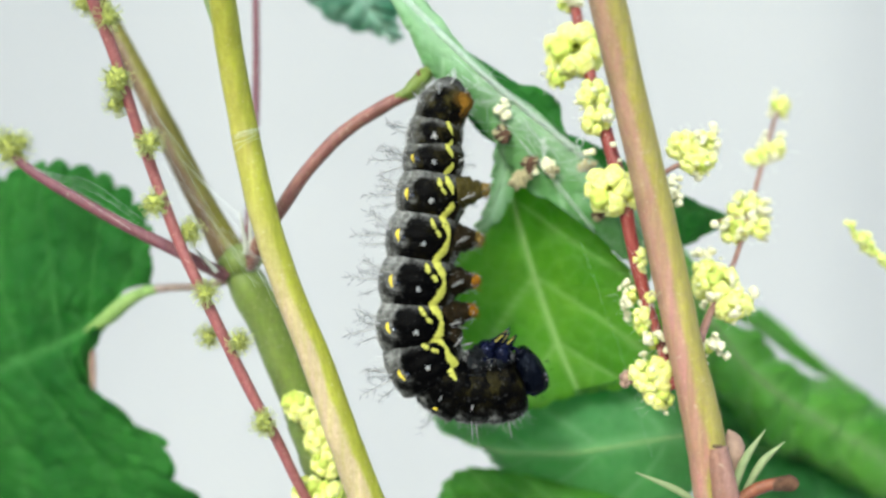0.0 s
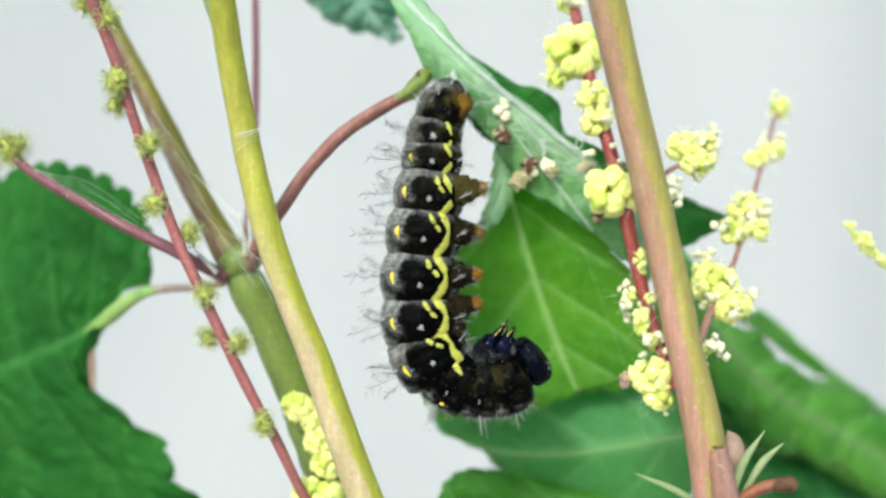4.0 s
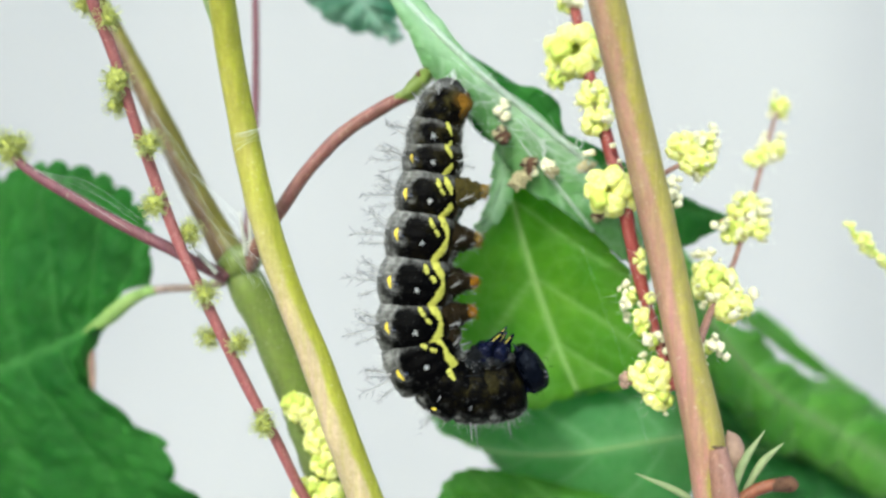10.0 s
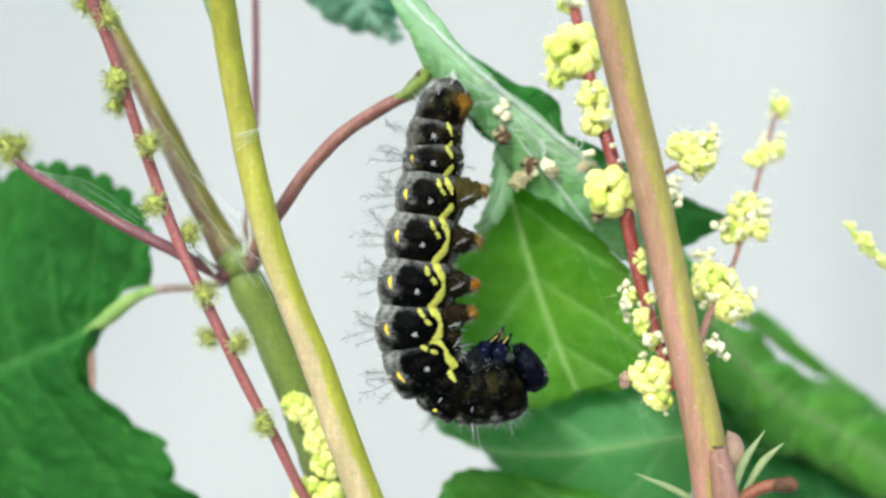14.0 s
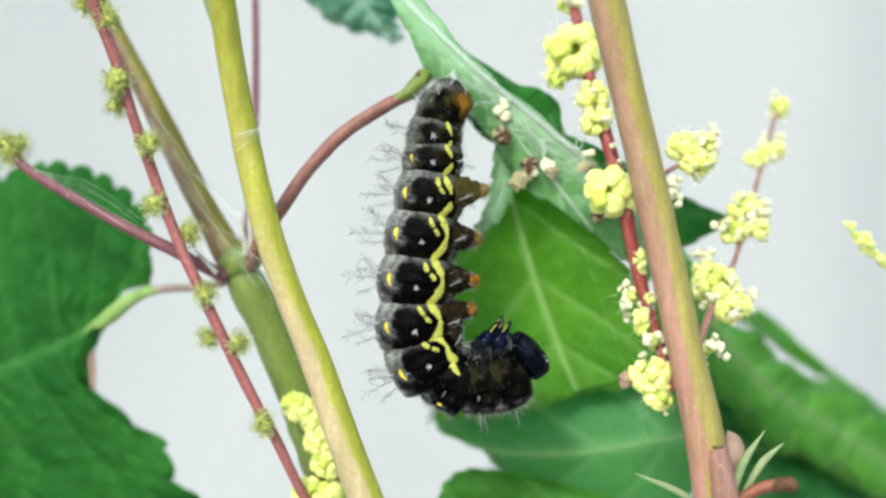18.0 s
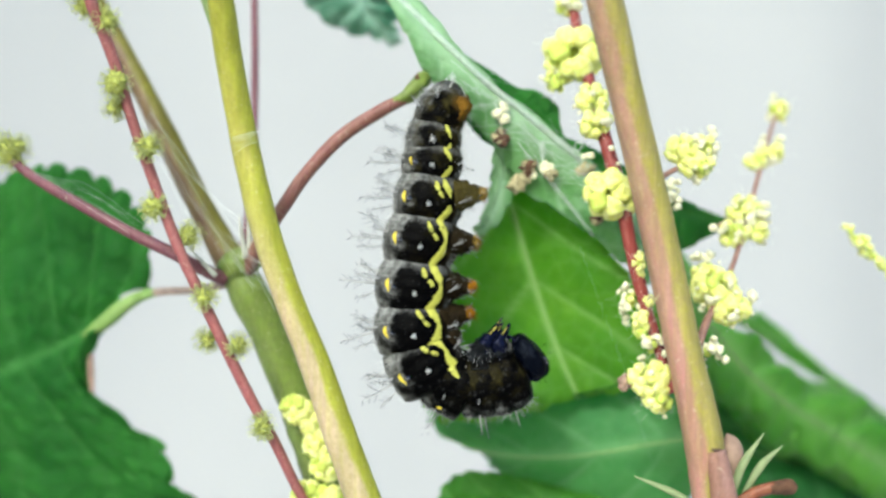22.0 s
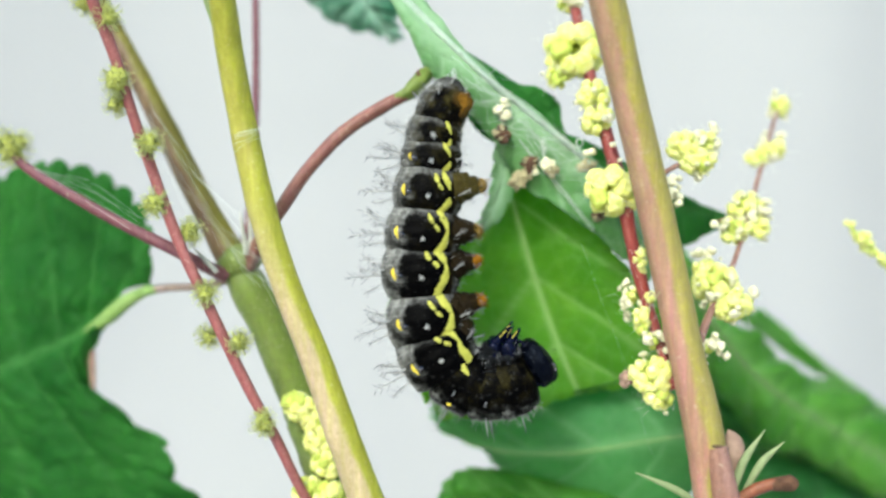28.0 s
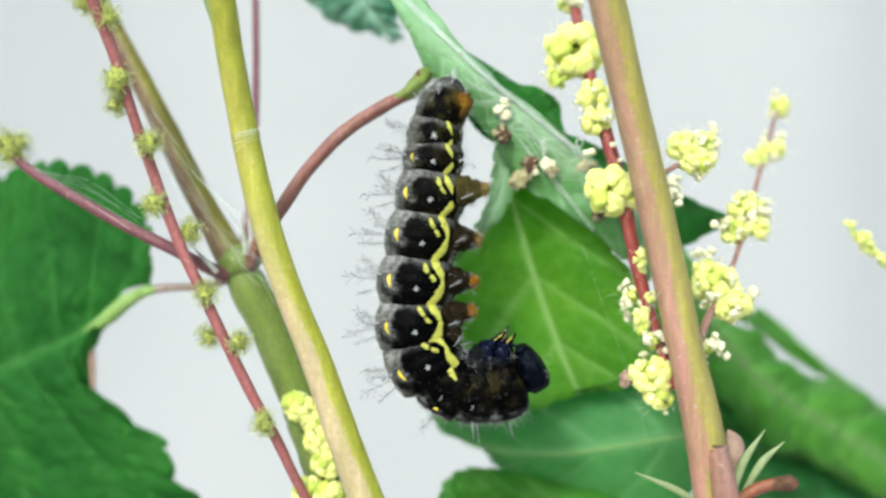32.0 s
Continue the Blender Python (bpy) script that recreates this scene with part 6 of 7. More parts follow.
    walk(rings["D"], swing(rings["D"], [(0, 0.10, -0.10, 0.9), (0.5, 0.03, -0.07, 0.0), (0.7, -0.01, -0.09, 0.4), (0.9, 0.19, 0.02, 0.7), (1, 0.03, 0.03, 0.9), (1.3, 0.11, 0.02, 0.9), (1.5, -0.21, 0.31, 0.9), (1.7, 0.00, 0.08, 1.2), (1.9, -0.22, -0.10, 1.5), (2, -0.07, 0.20, 1.7), (2.1, 0.25, 0.02, 1.7), (2.3, 0.11, -0.22, 1.7), (2.5, 0.13, 0.13, 1.7), (2.7, 0.18, 0.39, 1.7), (3, 0.00, 0.48, 1.7), (3.5, -0.04, 0.10, 0.9), (5.5, -0.04, 0.10, 0.9), (5.7, -0.01, 0.14, 1.0), (5.9, -0.02, 0.15, 1.1), (6, -0.04, 0.10, 0.9), (6.1, -0.04, 0.12, 1.0), (6.3, -0.00, 0.19, 1.2), (6.5, -0.04, 0.21, 1.7), (6.7, -0.00, 0.29, 1.4), (6.9, 0.06, 0.39, 1.0), (7, 0.10, 0.58, 0.9), (7.3, -0.00, 0.18, 1.0), (7.5, -0.04, 0.03, 0.9), (8, 0.00, 0.03, 0.9), (8.5, -0.04, 0.00, 0.0), (9, 0.00, 0.00, 0.0), (10, 0.03, -0.07, 0.0), (11, 0.07, -0.07, 0.0), (12, 0.07, -0.10, 0.9), (14, 0.07, -0.10, 0.9), (14.5, 0.07, -0.10, 0.9), (16.5, -0.07, 0.44, 0.9), (16.7, -0.11, 0.37, 0.3), (16.9, -0.13, 0.35, 0.0), (17, -0.14, 0.34, -0.1), (17.2, -0.11, 0.26, 0.0), (17.5, -0.07, 0.07, 0.0), (18, 0.00, 0.00, 0.0), (19, 0.03, -0.07, 0.0), (19.5, 0.03, -0.07, 0.0), (20, 0.03, -0.07, 0.0), (21.5, 0.03, -0.07, 0.0), (22, 0.01, -0.06, 0.0), (23, 0.01, -0.06, 0.0), (23.5, 0.01, -0.02, 0.9), (24, -0.02, -0.06, 0.0), (24.5, -0.02, -0.09, 0.9), (24.65, -0.08, 0.01, 0.5), (24.8, -0.07, 0.00, 0.6), (25, -0.06, -0.02, 0.9), (25.2, -0.11, 0.06, 0.3), (25.4, -0.12, 0.07, 0.1), (25.5, -0.13, 0.08, 0.0), (27.5, 0.04, 0.18, 0.9), (27.7, -0.00, 0.16, 0.9), (27.85, -0.07, 0.21, 0.9), (28, -0.12, 0.24, 0.9), (28.15, -0.07, 0.19, 1.0), (28.3, -0.05, 0.19, 1.1), (28.5, -0.05, 0.21, 1.7), (28.7, -0.04, 0.22, 1.5), (28.85, -0.05, 0.20, 1.1), (29, -0.05, 0.24, 0.9), (29.2, -0.02, 0.13, 1.0), (29.35, -0.01, 0.14, 1.0), (29.5, 0.02, 0.14, 1.7), (30, -0.01, 0.03, 0.9), (30.5, -0.01, 0.00, 0.0), (31, -0.01, -0.03, 0.9), (32, 0.05, -0.03, 0.9)]))
    walk(rings["E"], swing(rings["E"], [(0, 0.07, -0.14, 0.0), (0.5, 0.00, -0.14, 0.0), (0.7, -0.01, -0.11, 1.1), (0.9, 0.29, 0.09, 2.2), (1, 0.10, 0.13, 2.7), (1.3, 0.52, -0.01, 7.3), (1.5, 0.31, 0.31, 10.4), (1.7, 0.53, 0.04, 10.1), (1.9, 0.17, -0.15, 9.8), (2, 0.34, 0.27, 9.7), (2.1, 0.75, 0.07, 9.6), (2.3, 0.52, -0.18, 9.3), (2.5, 0.51, 0.37, 9.0), (2.7, 0.52, 0.66, 7.3), (3, 0.21, 0.72, 4.8), (3.5, 0.04, 0.24, 2.1), (5.5, 0.24, 0.41, 6.9), (5.7, 0.23, 0.40, 5.9), (5.9, 0.29, 0.53, 8.0), (6, 0.28, 0.48, 8.3), (6.1, 0.28, 0.53, 8.4), (6.3, 0.24, 0.59, 6.8), (6.5, 0.28, 1.03, 11.0), (6.7, 0.26, 0.87, 8.5), (6.9, 0.20, 0.61, 3.9), (7, 0.24, 0.79, 3.5), (7.3, 0.12, 0.43, 3.6), (7.5, 0.04, 0.21, 1.4), (8, 0.00, 0.14, 1.4), (8.5, 0.00, 0.07, 0.0), (9, 0.00, 0.00, 0.0), (10, 0.00, -0.03, -0.7), (11, 0.00, -0.10, -0.7), (12, 0.04, -0.10, -0.7), (14, 0.04, -0.17, -0.7), (14.5, 0.07, -0.17, -0.7), (16.5, 0.25, 0.90, 7.2), (16.7, 0.08, 0.68, 4.9), (16.9, -0.00, 0.61, 3.9), (17, -0.03, 0.58, 3.5), (17.2, -0.00, 0.48, 3.0), (17.5, -0.07, 0.14, 0.0), (18, -0.03, 0.04, -0.7), (19, 0.00, -0.07, 0.0), (19.5, 0.00, -0.10, -0.7), (20, 0.00, -0.10, -0.7), (21.5, 0.00, -0.10, -0.7), (22, -0.05, -0.09, -0.7), (23, -0.05, -0.09, -0.7), (23.5, -0.05, -0.09, -0.7), (24, -0.05, -0.09, -0.7), (24.5, -0.05, -0.13, 0.0), (24.65, -0.09, 0.03, 1.2), (24.8, -0.07, 0.01, 1.3), (25, -0.13, -0.06, 0.0), (25.2, -0.12, 0.08, 1.6), (25.4, -0.12, 0.10, 2.0), (25.5, -0.13, 0.11, 2.1), (27.5, 0.15, 0.28, 2.8), (27.7, 0.11, 0.21, 3.1), (27.85, 0.05, 0.22, 3.8), (28, -0.01, 0.21, 4.2), (28.15, 0.04, 0.19, 3.4), (28.3, 0.10, 0.27, 4.2), (28.5, 0.06, 0.24, 3.5), (28.7, 0.10, 0.29, 4.1), (28.85, 0.07, 0.28, 3.8), (29, 0.09, 0.45, 4.8), (29.2, 0.06, 0.21, 2.6), (29.35, 0.08, 0.26, 2.9), (29.5, 0.13, 0.27, 2.8), (30, -0.01, 0.04, 0.6), (30.5, -0.01, 0.00, 0.0), (31, -0.01, -0.03, -0.7), (32, -0.01, -0.10, -0.7)]))
    walk(rings["F"], swing(rings["F"], [(0, 0.07, -0.17, -0.7), (0.5, 0.00, -0.21, 0.0), (0.7, 0.02, -0.15, 0.7), (0.9, 0.43, 0.11, 1.4), (1, 0.21, 0.17, 1.8), (1.3, 0.96, 0.40, 7.0), (1.5, 0.85, 1.06, 10.5), (1.7, 1.10, 0.72, 9.5), (1.9, 0.62, 0.47, 8.6), (2, 0.82, 0.99, 8.1), (2.1, 1.30, 0.68, 8.0), (2.3, 0.96, 0.26, 7.7), (2.5, 0.89, 0.82, 7.4), (2.7, 0.87, 0.96, 5.9), (3, 0.41, 0.69, 3.7), (3.5, 0.14, 0.27, 1.2), (5.5, 0.58, 0.17, 4.4), (5.7, 0.52, 0.32, 4.9), (5.9, 0.73, 0.44, 7.6), (6, 0.75, -0.03, 8.1), (6.1, 0.75, 0.07, 8.1), (6.3, 0.57, 0.43, 6.0), (6.5, 0.89, 0.85, 10.5), (6.7, 0.72, 0.78, 8.2), (6.9, 0.36, 0.59, 3.3), (7, 0.38, 0.79, 3.1), (7.3, 0.30, 0.40, 3.5), (7.5, 0.07, 0.21, 1.2), (8, 0.07, 0.17, 1.8), (8.5, 0.00, 0.10, 0.6), (9, 0.00, 0.00, 0.0), (10, 0.00, -0.17, -0.7), (11, 0.00, -0.17, -1.9), (12, 0.00, -0.17, -1.9), (14, 0.04, -0.27, -2.5), (14.5, 0.04, -0.31, -1.9), (16.5, 0.75, 1.20, 9.3), (16.7, 0.40, 0.80, 5.6), (16.9, 0.25, 0.66, 4.2), (17, 0.21, 0.62, 3.8), (17.2, 0.22, 0.54, 3.5), (17.5, -0.07, 0.14, 0.0), (18, -0.03, 0.00, -1.3), (19, -0.03, -0.17, -1.9), (19.5, -0.03, -0.24, -0.7), (20, -0.03, -0.20, -1.3), (21.5, -0.07, -0.24, -1.9), (22, -0.09, -0.23, -1.9), (23, -0.09, -0.23, -1.9), (23.5, -0.05, -0.26, -1.3), (24, -0.09, -0.26, -1.3), (24.5, -0.06, -0.23, -0.7), (24.65, -0.04, -0.02, 0.8), (24.8, 0.00, -0.02, 1.1), (25, -0.09, -0.06, 1.2), (25.2, -0.05, 0.02, 1.3), (25.4, -0.04, 0.02, 1.3), (25.5, -0.05, 0.01, 1.2), (27.5, 0.35, 0.45, 4.4), (27.7, 0.31, 0.41, 4.7), (27.85, 0.29, 0.59, 6.9), (28, 0.26, 0.69, 8.7), (28.15, 0.24, 0.51, 5.7), (28.3, 0.30, 0.44, 3.9), (28.5, 0.19, 0.58, 3.1), (28.7, 0.27, 0.56, 3.4), (28.85, 0.24, 0.46, 4.1), (29, 0.26, 0.34, 2.5), (29.2, 0.16, 0.23, 2.7), (29.35, 0.20, 0.19, 2.1), (29.5, 0.30, 0.31, 4.4), (30, -0.01, 0.17, 1.8), (30.5, -0.01, 0.00, 1.3), (31, -0.05, 0.00, 0.0), (32, -0.05, -0.14, -1.3)]))
    walk(rings["G"], swing(rings["G"], [(0, -0.04, -0.17, -0.7), (0.5, -0.07, -0.17, 0.6), (0.7, 0.03, -0.09, 1.6), (0.9, 0.56, 0.27, 2.7), (1, 0.30, 0.24, 3.2), (1.3, 1.11, 0.51, 2.8), (1.5, 1.33, 0.54, 2.6), (1.7, 1.57, 0.43, 1.3), (1.9, 0.82, 0.22, -0.0), (2, 1.02, 0.78, -0.7), (2.1, 1.52, 0.52, -0.6), (2.3, 1.15, 0.21, -0.3), (2.5, 1.23, -0.28, 0.0), (2.7, 1.17, 0.38, 0.8), (3, 0.58, 0.79, 2.0), (3.5, 0.24, 0.31, 0.6), (5.5, 0.85, 0.27, 5.2), (5.7, 0.69, 0.40, 1.6), (5.9, 1.04, 0.61, 3.3), (6, 0.99, 0.65, 3.2), (6.1, 0.98, 0.65, 3.2), (6.3, 0.70, 0.55, 1.2), (6.5, 1.40, 1.02, 6.5), (6.7, 1.10, 0.81, 4.1), (6.9, 0.36, 0.48, -1.0), (7, 0.37, 0.65, -2.0), (7.3, 0.46, 0.43, 1.5), (7.5, 0.03, 0.20, -1.3), (8, 0.10, 0.14, 0.0), (8.5, 0.03, 0.10, 0.6), (9, 0.00, 0.00, 0.0), (10, -0.07, -0.14, -1.3), (11, -0.14, -0.17, -2.0), (12, -0.10, -0.21, -1.4), (14, -0.10, -0.24, -0.7), (14.5, -0.07, -0.24, -0.7), (16.5, 1.20, 0.79, 2.0), (16.7, 0.67, 0.58, 2.4), (16.9, 0.49, 0.55, 2.7), (17, 0.41, 0.48, 2.5), (17.2, 0.41, 0.41, 2.2), (17.5, -0.07, 0.10, 0.6), (18, -0.10, -0.07, 0.0), (19, -0.14, -0.14, 0.0), (19.5, -0.07, -0.17, 0.6), (20, -0.07, -0.17, 0.6), (21.5, -0.14, -0.17, 0.6), (22, -0.13, -0.16, 0.6), (23, -0.13, -0.16, 0.6), (23.5, -0.06, -0.16, 1.9), (24, -0.09, -0.16, 1.9), (24.5, -0.02, -0.16, 3.2), (24.65, 0.15, 0.25, 5.4), (24.8, 0.21, 0.16, 4.8), (25, 0.04, 0.11, 4.5), (25.2, 0.14, 0.32, 6.0), (25.4, 0.18, 0.30, 6.2), (25.5, 0.15, 0.28, 6.4), (27.5, 0.56, 0.18, -0.7), (27.7, 0.51, 0.13, -0.0), (27.85, 0.69, 0.21, 2.6), (28, 0.77, 0.24, 4.5), (28.15, 0.53, 0.23, 2.3), (28.3, 0.53, 0.39, 3.4), (28.5, 0.36, 0.75, 3.9), (28.7, 0.51, 0.67, 3.6), (28.85, 0.48, 0.33, 2.7), (29, 0.43, 0.31, 3.2), (29.2, 0.25, 0.13, 0.8), (29.35, 0.27, 0.13, 1.6), (29.5, 0.40, 0.07, -1.3), (30, 0.02, 0.07, 0.0), (30.5, -0.05, -0.03, -0.7), (31, -0.08, -0.10, -0.7), (32, -0.12, -0.17, -0.7)]))
    walk(rings["H"], swing(rings["H"], [(0, -0.14, -0.17, -1.0), (0.5, -0.10, -0.17, -0.3), (0.7, 0.05, -0.12, 0.8), (0.9, 0.64, 0.35, 1.9), (1, 0.39, 0.22, 2.4), (1.3, 0.92, 0.73, 0.7), (1.5, 1.23, 0.78, -0.5), (1.7, 1.48, 0.71, -2.3), (1.9, 0.60, 0.11, -4.1), (2, 0.85, 0.54, -5.0), (2.1, 1.31, 0.65, -4.5), (2.3, 0.85, 0.72, -3.4), (2.5, 0.89, 0.20, -2.4), (2.7, 1.02, 0.68, -1.3), (3, 0.62, 0.72, 0.4), (3.5, 0.17, 0.31, -0.3), (5.5, 0.80, 0.22, 3.3), (5.7, 0.58, 0.36, -1.7), (5.9, 0.94, 0.58, -2.1), (6, 0.69, 0.65, -5.4), (6.1, 0.67, 0.63, -5.2), (6.3, 0.47, 0.48, -3.2), (6.5, 1.40, 0.89, -1.4), (6.7, 1.08, 0.67, -1.8), (6.9, 0.18, 0.36, -3.0), (7, 0.21, 0.44, -3.9), (7.3, 0.48, 0.42, -0.5), (7.5, -0.07, 0.21, -1.9), (8, 0.07, 0.17, -0.6), (8.5, 0.07, 0.07, 0.3), (9, 0.00, 0.00, 0.0), (10, -0.21, -0.07, -0.7), (11, -0.27, -0.14, -2.2), (12, -0.17, -0.17, -1.3), (14, -0.17, -0.21, -0.3), (14.5, -0.10, -0.24, -0.9), (16.5, 1.23, 0.79, 0.4), (16.7, 0.89, 0.56, 2.4), (16.9, 0.81, 0.58, 3.3), (17, 0.72, 0.44, 3.0), (17.2, 0.65, 0.37, 2.3), (17.5, 0.03, 0.07, 1.4), (18, -0.03, -0.03, 0.6), (19, -0.07, -0.10, 0.6), (19.5, 0.03, -0.14, 1.5), (20, 0.00, -0.14, 1.5), (21.5, 0.00, -0.14, 1.5), (22, -0.02, -0.13, 1.5), (23, 0.01, -0.13, 1.5), (23.5, 0.18, -0.16, 2.7), (24, 0.15, -0.16, 2.7), (24.5, 0.32, -0.13, 3.9), (24.65, 0.61, 0.40, 5.8), (24.8, 0.64, 0.22, 4.7), (25, 0.32, 0.04, 4.0), (25.2, 0.58, 0.44, 6.1), (25.4, 0.68, 0.38, 6.1), (25.5, 0.63, 0.32, 6.1), (27.5, 0.49, 0.11, -2.1), (27.7, 0.43, 0.06, -1.8), (27.85, 0.76, 0.21, -0.2), (28, 0.88, 0.34, 1.1), (28.15, 0.57, 0.21, -0.1), (28.3, 0.67, 0.44, 1.9), (28.5, 0.57, 0.55, 1.9), (28.7, 0.76, 0.56, 1.6), (28.85, 0.60, 0.28, 0.6), (29, 0.60, 0.38, 2.2), (29.2, 0.26, 0.12, -0.0), (29.35, 0.33, 0.12, 1.1), (29.5, 0.33, -0.10, -2.5), (30, 0.06, 0.00, -0.1), (30.5, -0.01, -0.07, -0.3), (31, -0.12, -0.07, -0.3), (32, -0.12, -0.13, -0.3)]))
    walk(rings["I"], swing(rings["I"], [(0, -0.19, -0.26, -1.6), (0.5, -0.04, -0.16, 0.3), (0.7, 0.18, -0.12, 0.8), (0.9, 0.84, 0.55, 2.7), (1, 0.69, 0.35, 2.2), (1.3, 0.71, 0.31, -1.1), (1.5, 0.90, 0.39, -1.7), (1.7, 1.24, 0.67, -0.2), (1.9, 0.40, -0.27, -2.5), (2, 0.75, 0.13, -2.8), (2.1, 1.12, 0.47, -2.4), (2.3, 0.54, 0.26, -2.8), (2.5, 0.35, -0.21, -2.7), (2.7, 0.78, 0.42, -1.2), (3, 0.75, 0.60, 0.2), (3.5, 0.18, 0.22, -0.4), (5.5, 0.74, 0.21, 3.5), (5.7, 0.43, -0.02, -1.7), (5.9, 0.80, 0.10, -1.7), (6, 0.21, -0.32, -4.0), (6.1, 0.18, -0.31, -4.0), (6.3, 0.16, -0.05, -2.8), (6.5, 1.42, 0.51, -0.2), (6.7, 1.07, 0.26, -1.2), (6.9, -0.05, -0.06, -3.0), (7, -0.03, -0.08, -4.0), (7.3, 0.53, 0.26, -0.1), (7.5, -0.17, -0.07, -2.4), (8, 0.07, 0.05, -0.5), (8.5, 0.07, 0.03, -0.1), (9, 0.00, 0.00, 0.0), (10, -0.27, -0.20, -1.1), (11, -0.38, -0.31, -2.4), (12, -0.22, -0.25, -1.4), (14, -0.22, -0.31, -0.5), (14.5, -0.12, -0.29, -0.5), (16.5, 1.33, 0.91, 2.2), (16.7, 1.15, 0.99, 4.0), (16.9, 1.15, 1.16, 5.1), (17, 1.04, 0.97, 4.5), (17.2, 0.92, 0.79, 3.6), (17.5, 0.19, 0.34, 2.2), (18, 0.09, 0.19, 0.9), (19, 0.00, 0.05, 0.9), (19.5, 0.19, 0.17, 2.1), (20, 0.14, 0.14, 1.7), (21.5, 0.14, 0.14, 1.9), (22, 0.13, 0.15, 1.6), (23, 0.15, 0.15, 1.7), (23.5, 0.37, 0.23, 3.2), (24, 0.32, 0.20, 3.0), (24.5, 0.54, 0.39, 4.2), (24.65, 1.03, 1.06, 6.3), (24.8, 1.01, 0.70, 4.7), (25, 0.51, 0.17, 2.8), (25.2, 0.97, 1.04, 6.2), (25.4, 1.11, 0.94, 5.9), (25.5, 1.04, 0.85, 5.7), (27.5, 0.39, -0.14, -0.9), (27.7, 0.29, -0.23, -1.4), (27.85, 0.70, -0.06, -0.3), (28, 0.79, 0.13, 0.9), (28.15, 0.48, -0.02, -0.2), (28.3, 0.78, 0.59, 2.3), (28.5, 0.69, 0.41, 0.7), (28.7, 0.93, 0.45, 0.7), (28.85, 0.62, 0.11, 0.1), (29, 0.77, 0.57, 2.4), (29.2, 0.21, 0.04, -0.0), (29.35, 0.40, 0.25, 1.5), (29.5, 0.09, -0.43, -2.1), (30, 0.02, -0.10, -0.7), (30.5, -0.05, -0.13, -0.8), (31, -0.17, -0.20, -1.1), (32, -0.17, -0.24, -1.0)]))
    walk(rings["J"], swing(rings["J"], [(0, -0.25, -0.35, -2.8), (0.5, 0.02, -0.14, 1.3), (0.7, 0.31, -0.12, 1.2), (0.9, 1.04, 0.75, 4.1), (1, 0.98, 0.47, 2.6), (1.3, 0.49, -0.12, -3.1), (1.5, 0.57, 0.00, -3.6), (1.7, 0.99, 0.63, 1.5), (1.9, 0.19, -0.65, -1.2), (2, 0.64, -0.28, -0.8), (2.1, 0.92, 0.29, -0.5), (2.3, 0.23, -0.21, -2.7), (2.5, -0.18, -0.62, -3.7), (2.7, 0.55, 0.17, -1.5), (3, 0.88, 0.48, -0.1), (3.5, 0.20, 0.13, -0.6), (5.5, 0.68, 0.21, 4.5), (5.7, 0.30, -0.40, -2.2), (5.9, 0.69, -0.33, -1.8), (6, -0.27, -1.30, -3.2), (6.1, -0.32, -1.28, -3.4), (6.3, -0.15, -0.57, -3.2), (6.5, 1.43, 0.14, 1.3), (6.7, 1.05, -0.14, -0.4), (6.9, -0.29, -0.47, -3.8), (7, -0.27, -0.61, -5.1), (7.3, 0.61, 0.15, 0.5), (7.5, -0.27, -0.34, -3.5), (8, 0.07, -0.07, -0.4), (8.5, 0.07, 0.00, -0.5), (9, 0.00, 0.00, 0.0), (10, -0.34, -0.34, -2.0), (11, -0.48, -0.48, -3.2), (12, -0.27, -0.34, -1.9), (14, -0.27, -0.41, -0.8), (14.5, -0.14, -0.34, -0.2), (16.5, 1.43, 1.03, 4.9), (16.7, 1.44, 1.44, 7.0), (16.9, 1.51, 1.77, 8.4), (17, 1.37, 1.50, 7.5), (17.2, 1.19, 1.20, 6.2), (17.5, 0.34, 0.62, 3.7), (18, 0.21, 0.41, 1.6), (19, 0.07, 0.21, 1.7), (19.5, 0.34, 0.48, 3.4), (20, 0.27, 0.41, 2.5), (21.5, 0.27, 0.41, 2.8), (22, 0.29, 0.42, 2.2), (23, 0.29, 0.42, 2.5), (23.5, 0.56, 0.62, 4.6), (24, 0.49, 0.56, 4.0), (24.5, 0.76, 0.90, 5.5), (24.65, 1.48, 1.74, 8.0), (24.8, 1.41, 1.19, 5.9), (25, 0.70, 0.29, 1.9), (25.2, 1.38, 1.69, 7.7), (25.4, 1.56, 1.51, 7.1), (25.5, 1.45, 1.38, 6.7), (27.5, 0.29, -0.40, 0.3), (27.7, 0.14, -0.53, -1.1), (27.85, 0.66, -0.34, -0.4), (28, 0.71, -0.09, 0.8), (28.15, 0.39, -0.25, -0.2), (28.3, 0.90, 0.79, 3.4), (28.5, 0.81, 0.28, -0.6), (28.7, 1.11, 0.33, -0.3), (28.85, 0.61, -0.10, -0.5), (29, 0.94, 0.75, 3.2), (29.2, 0.16, -0.06, -0.3), (29.35, 0.49, 0.42, 2.4), (29.5, -0.15, -0.75, -2.2), (30, -0.01, -0.20, -1.8), (30.5, -0.08, -0.20, -1.5), (31, -0.22, -0.34, -2.3), (32, -0.22, -0.34, -2.1)]))
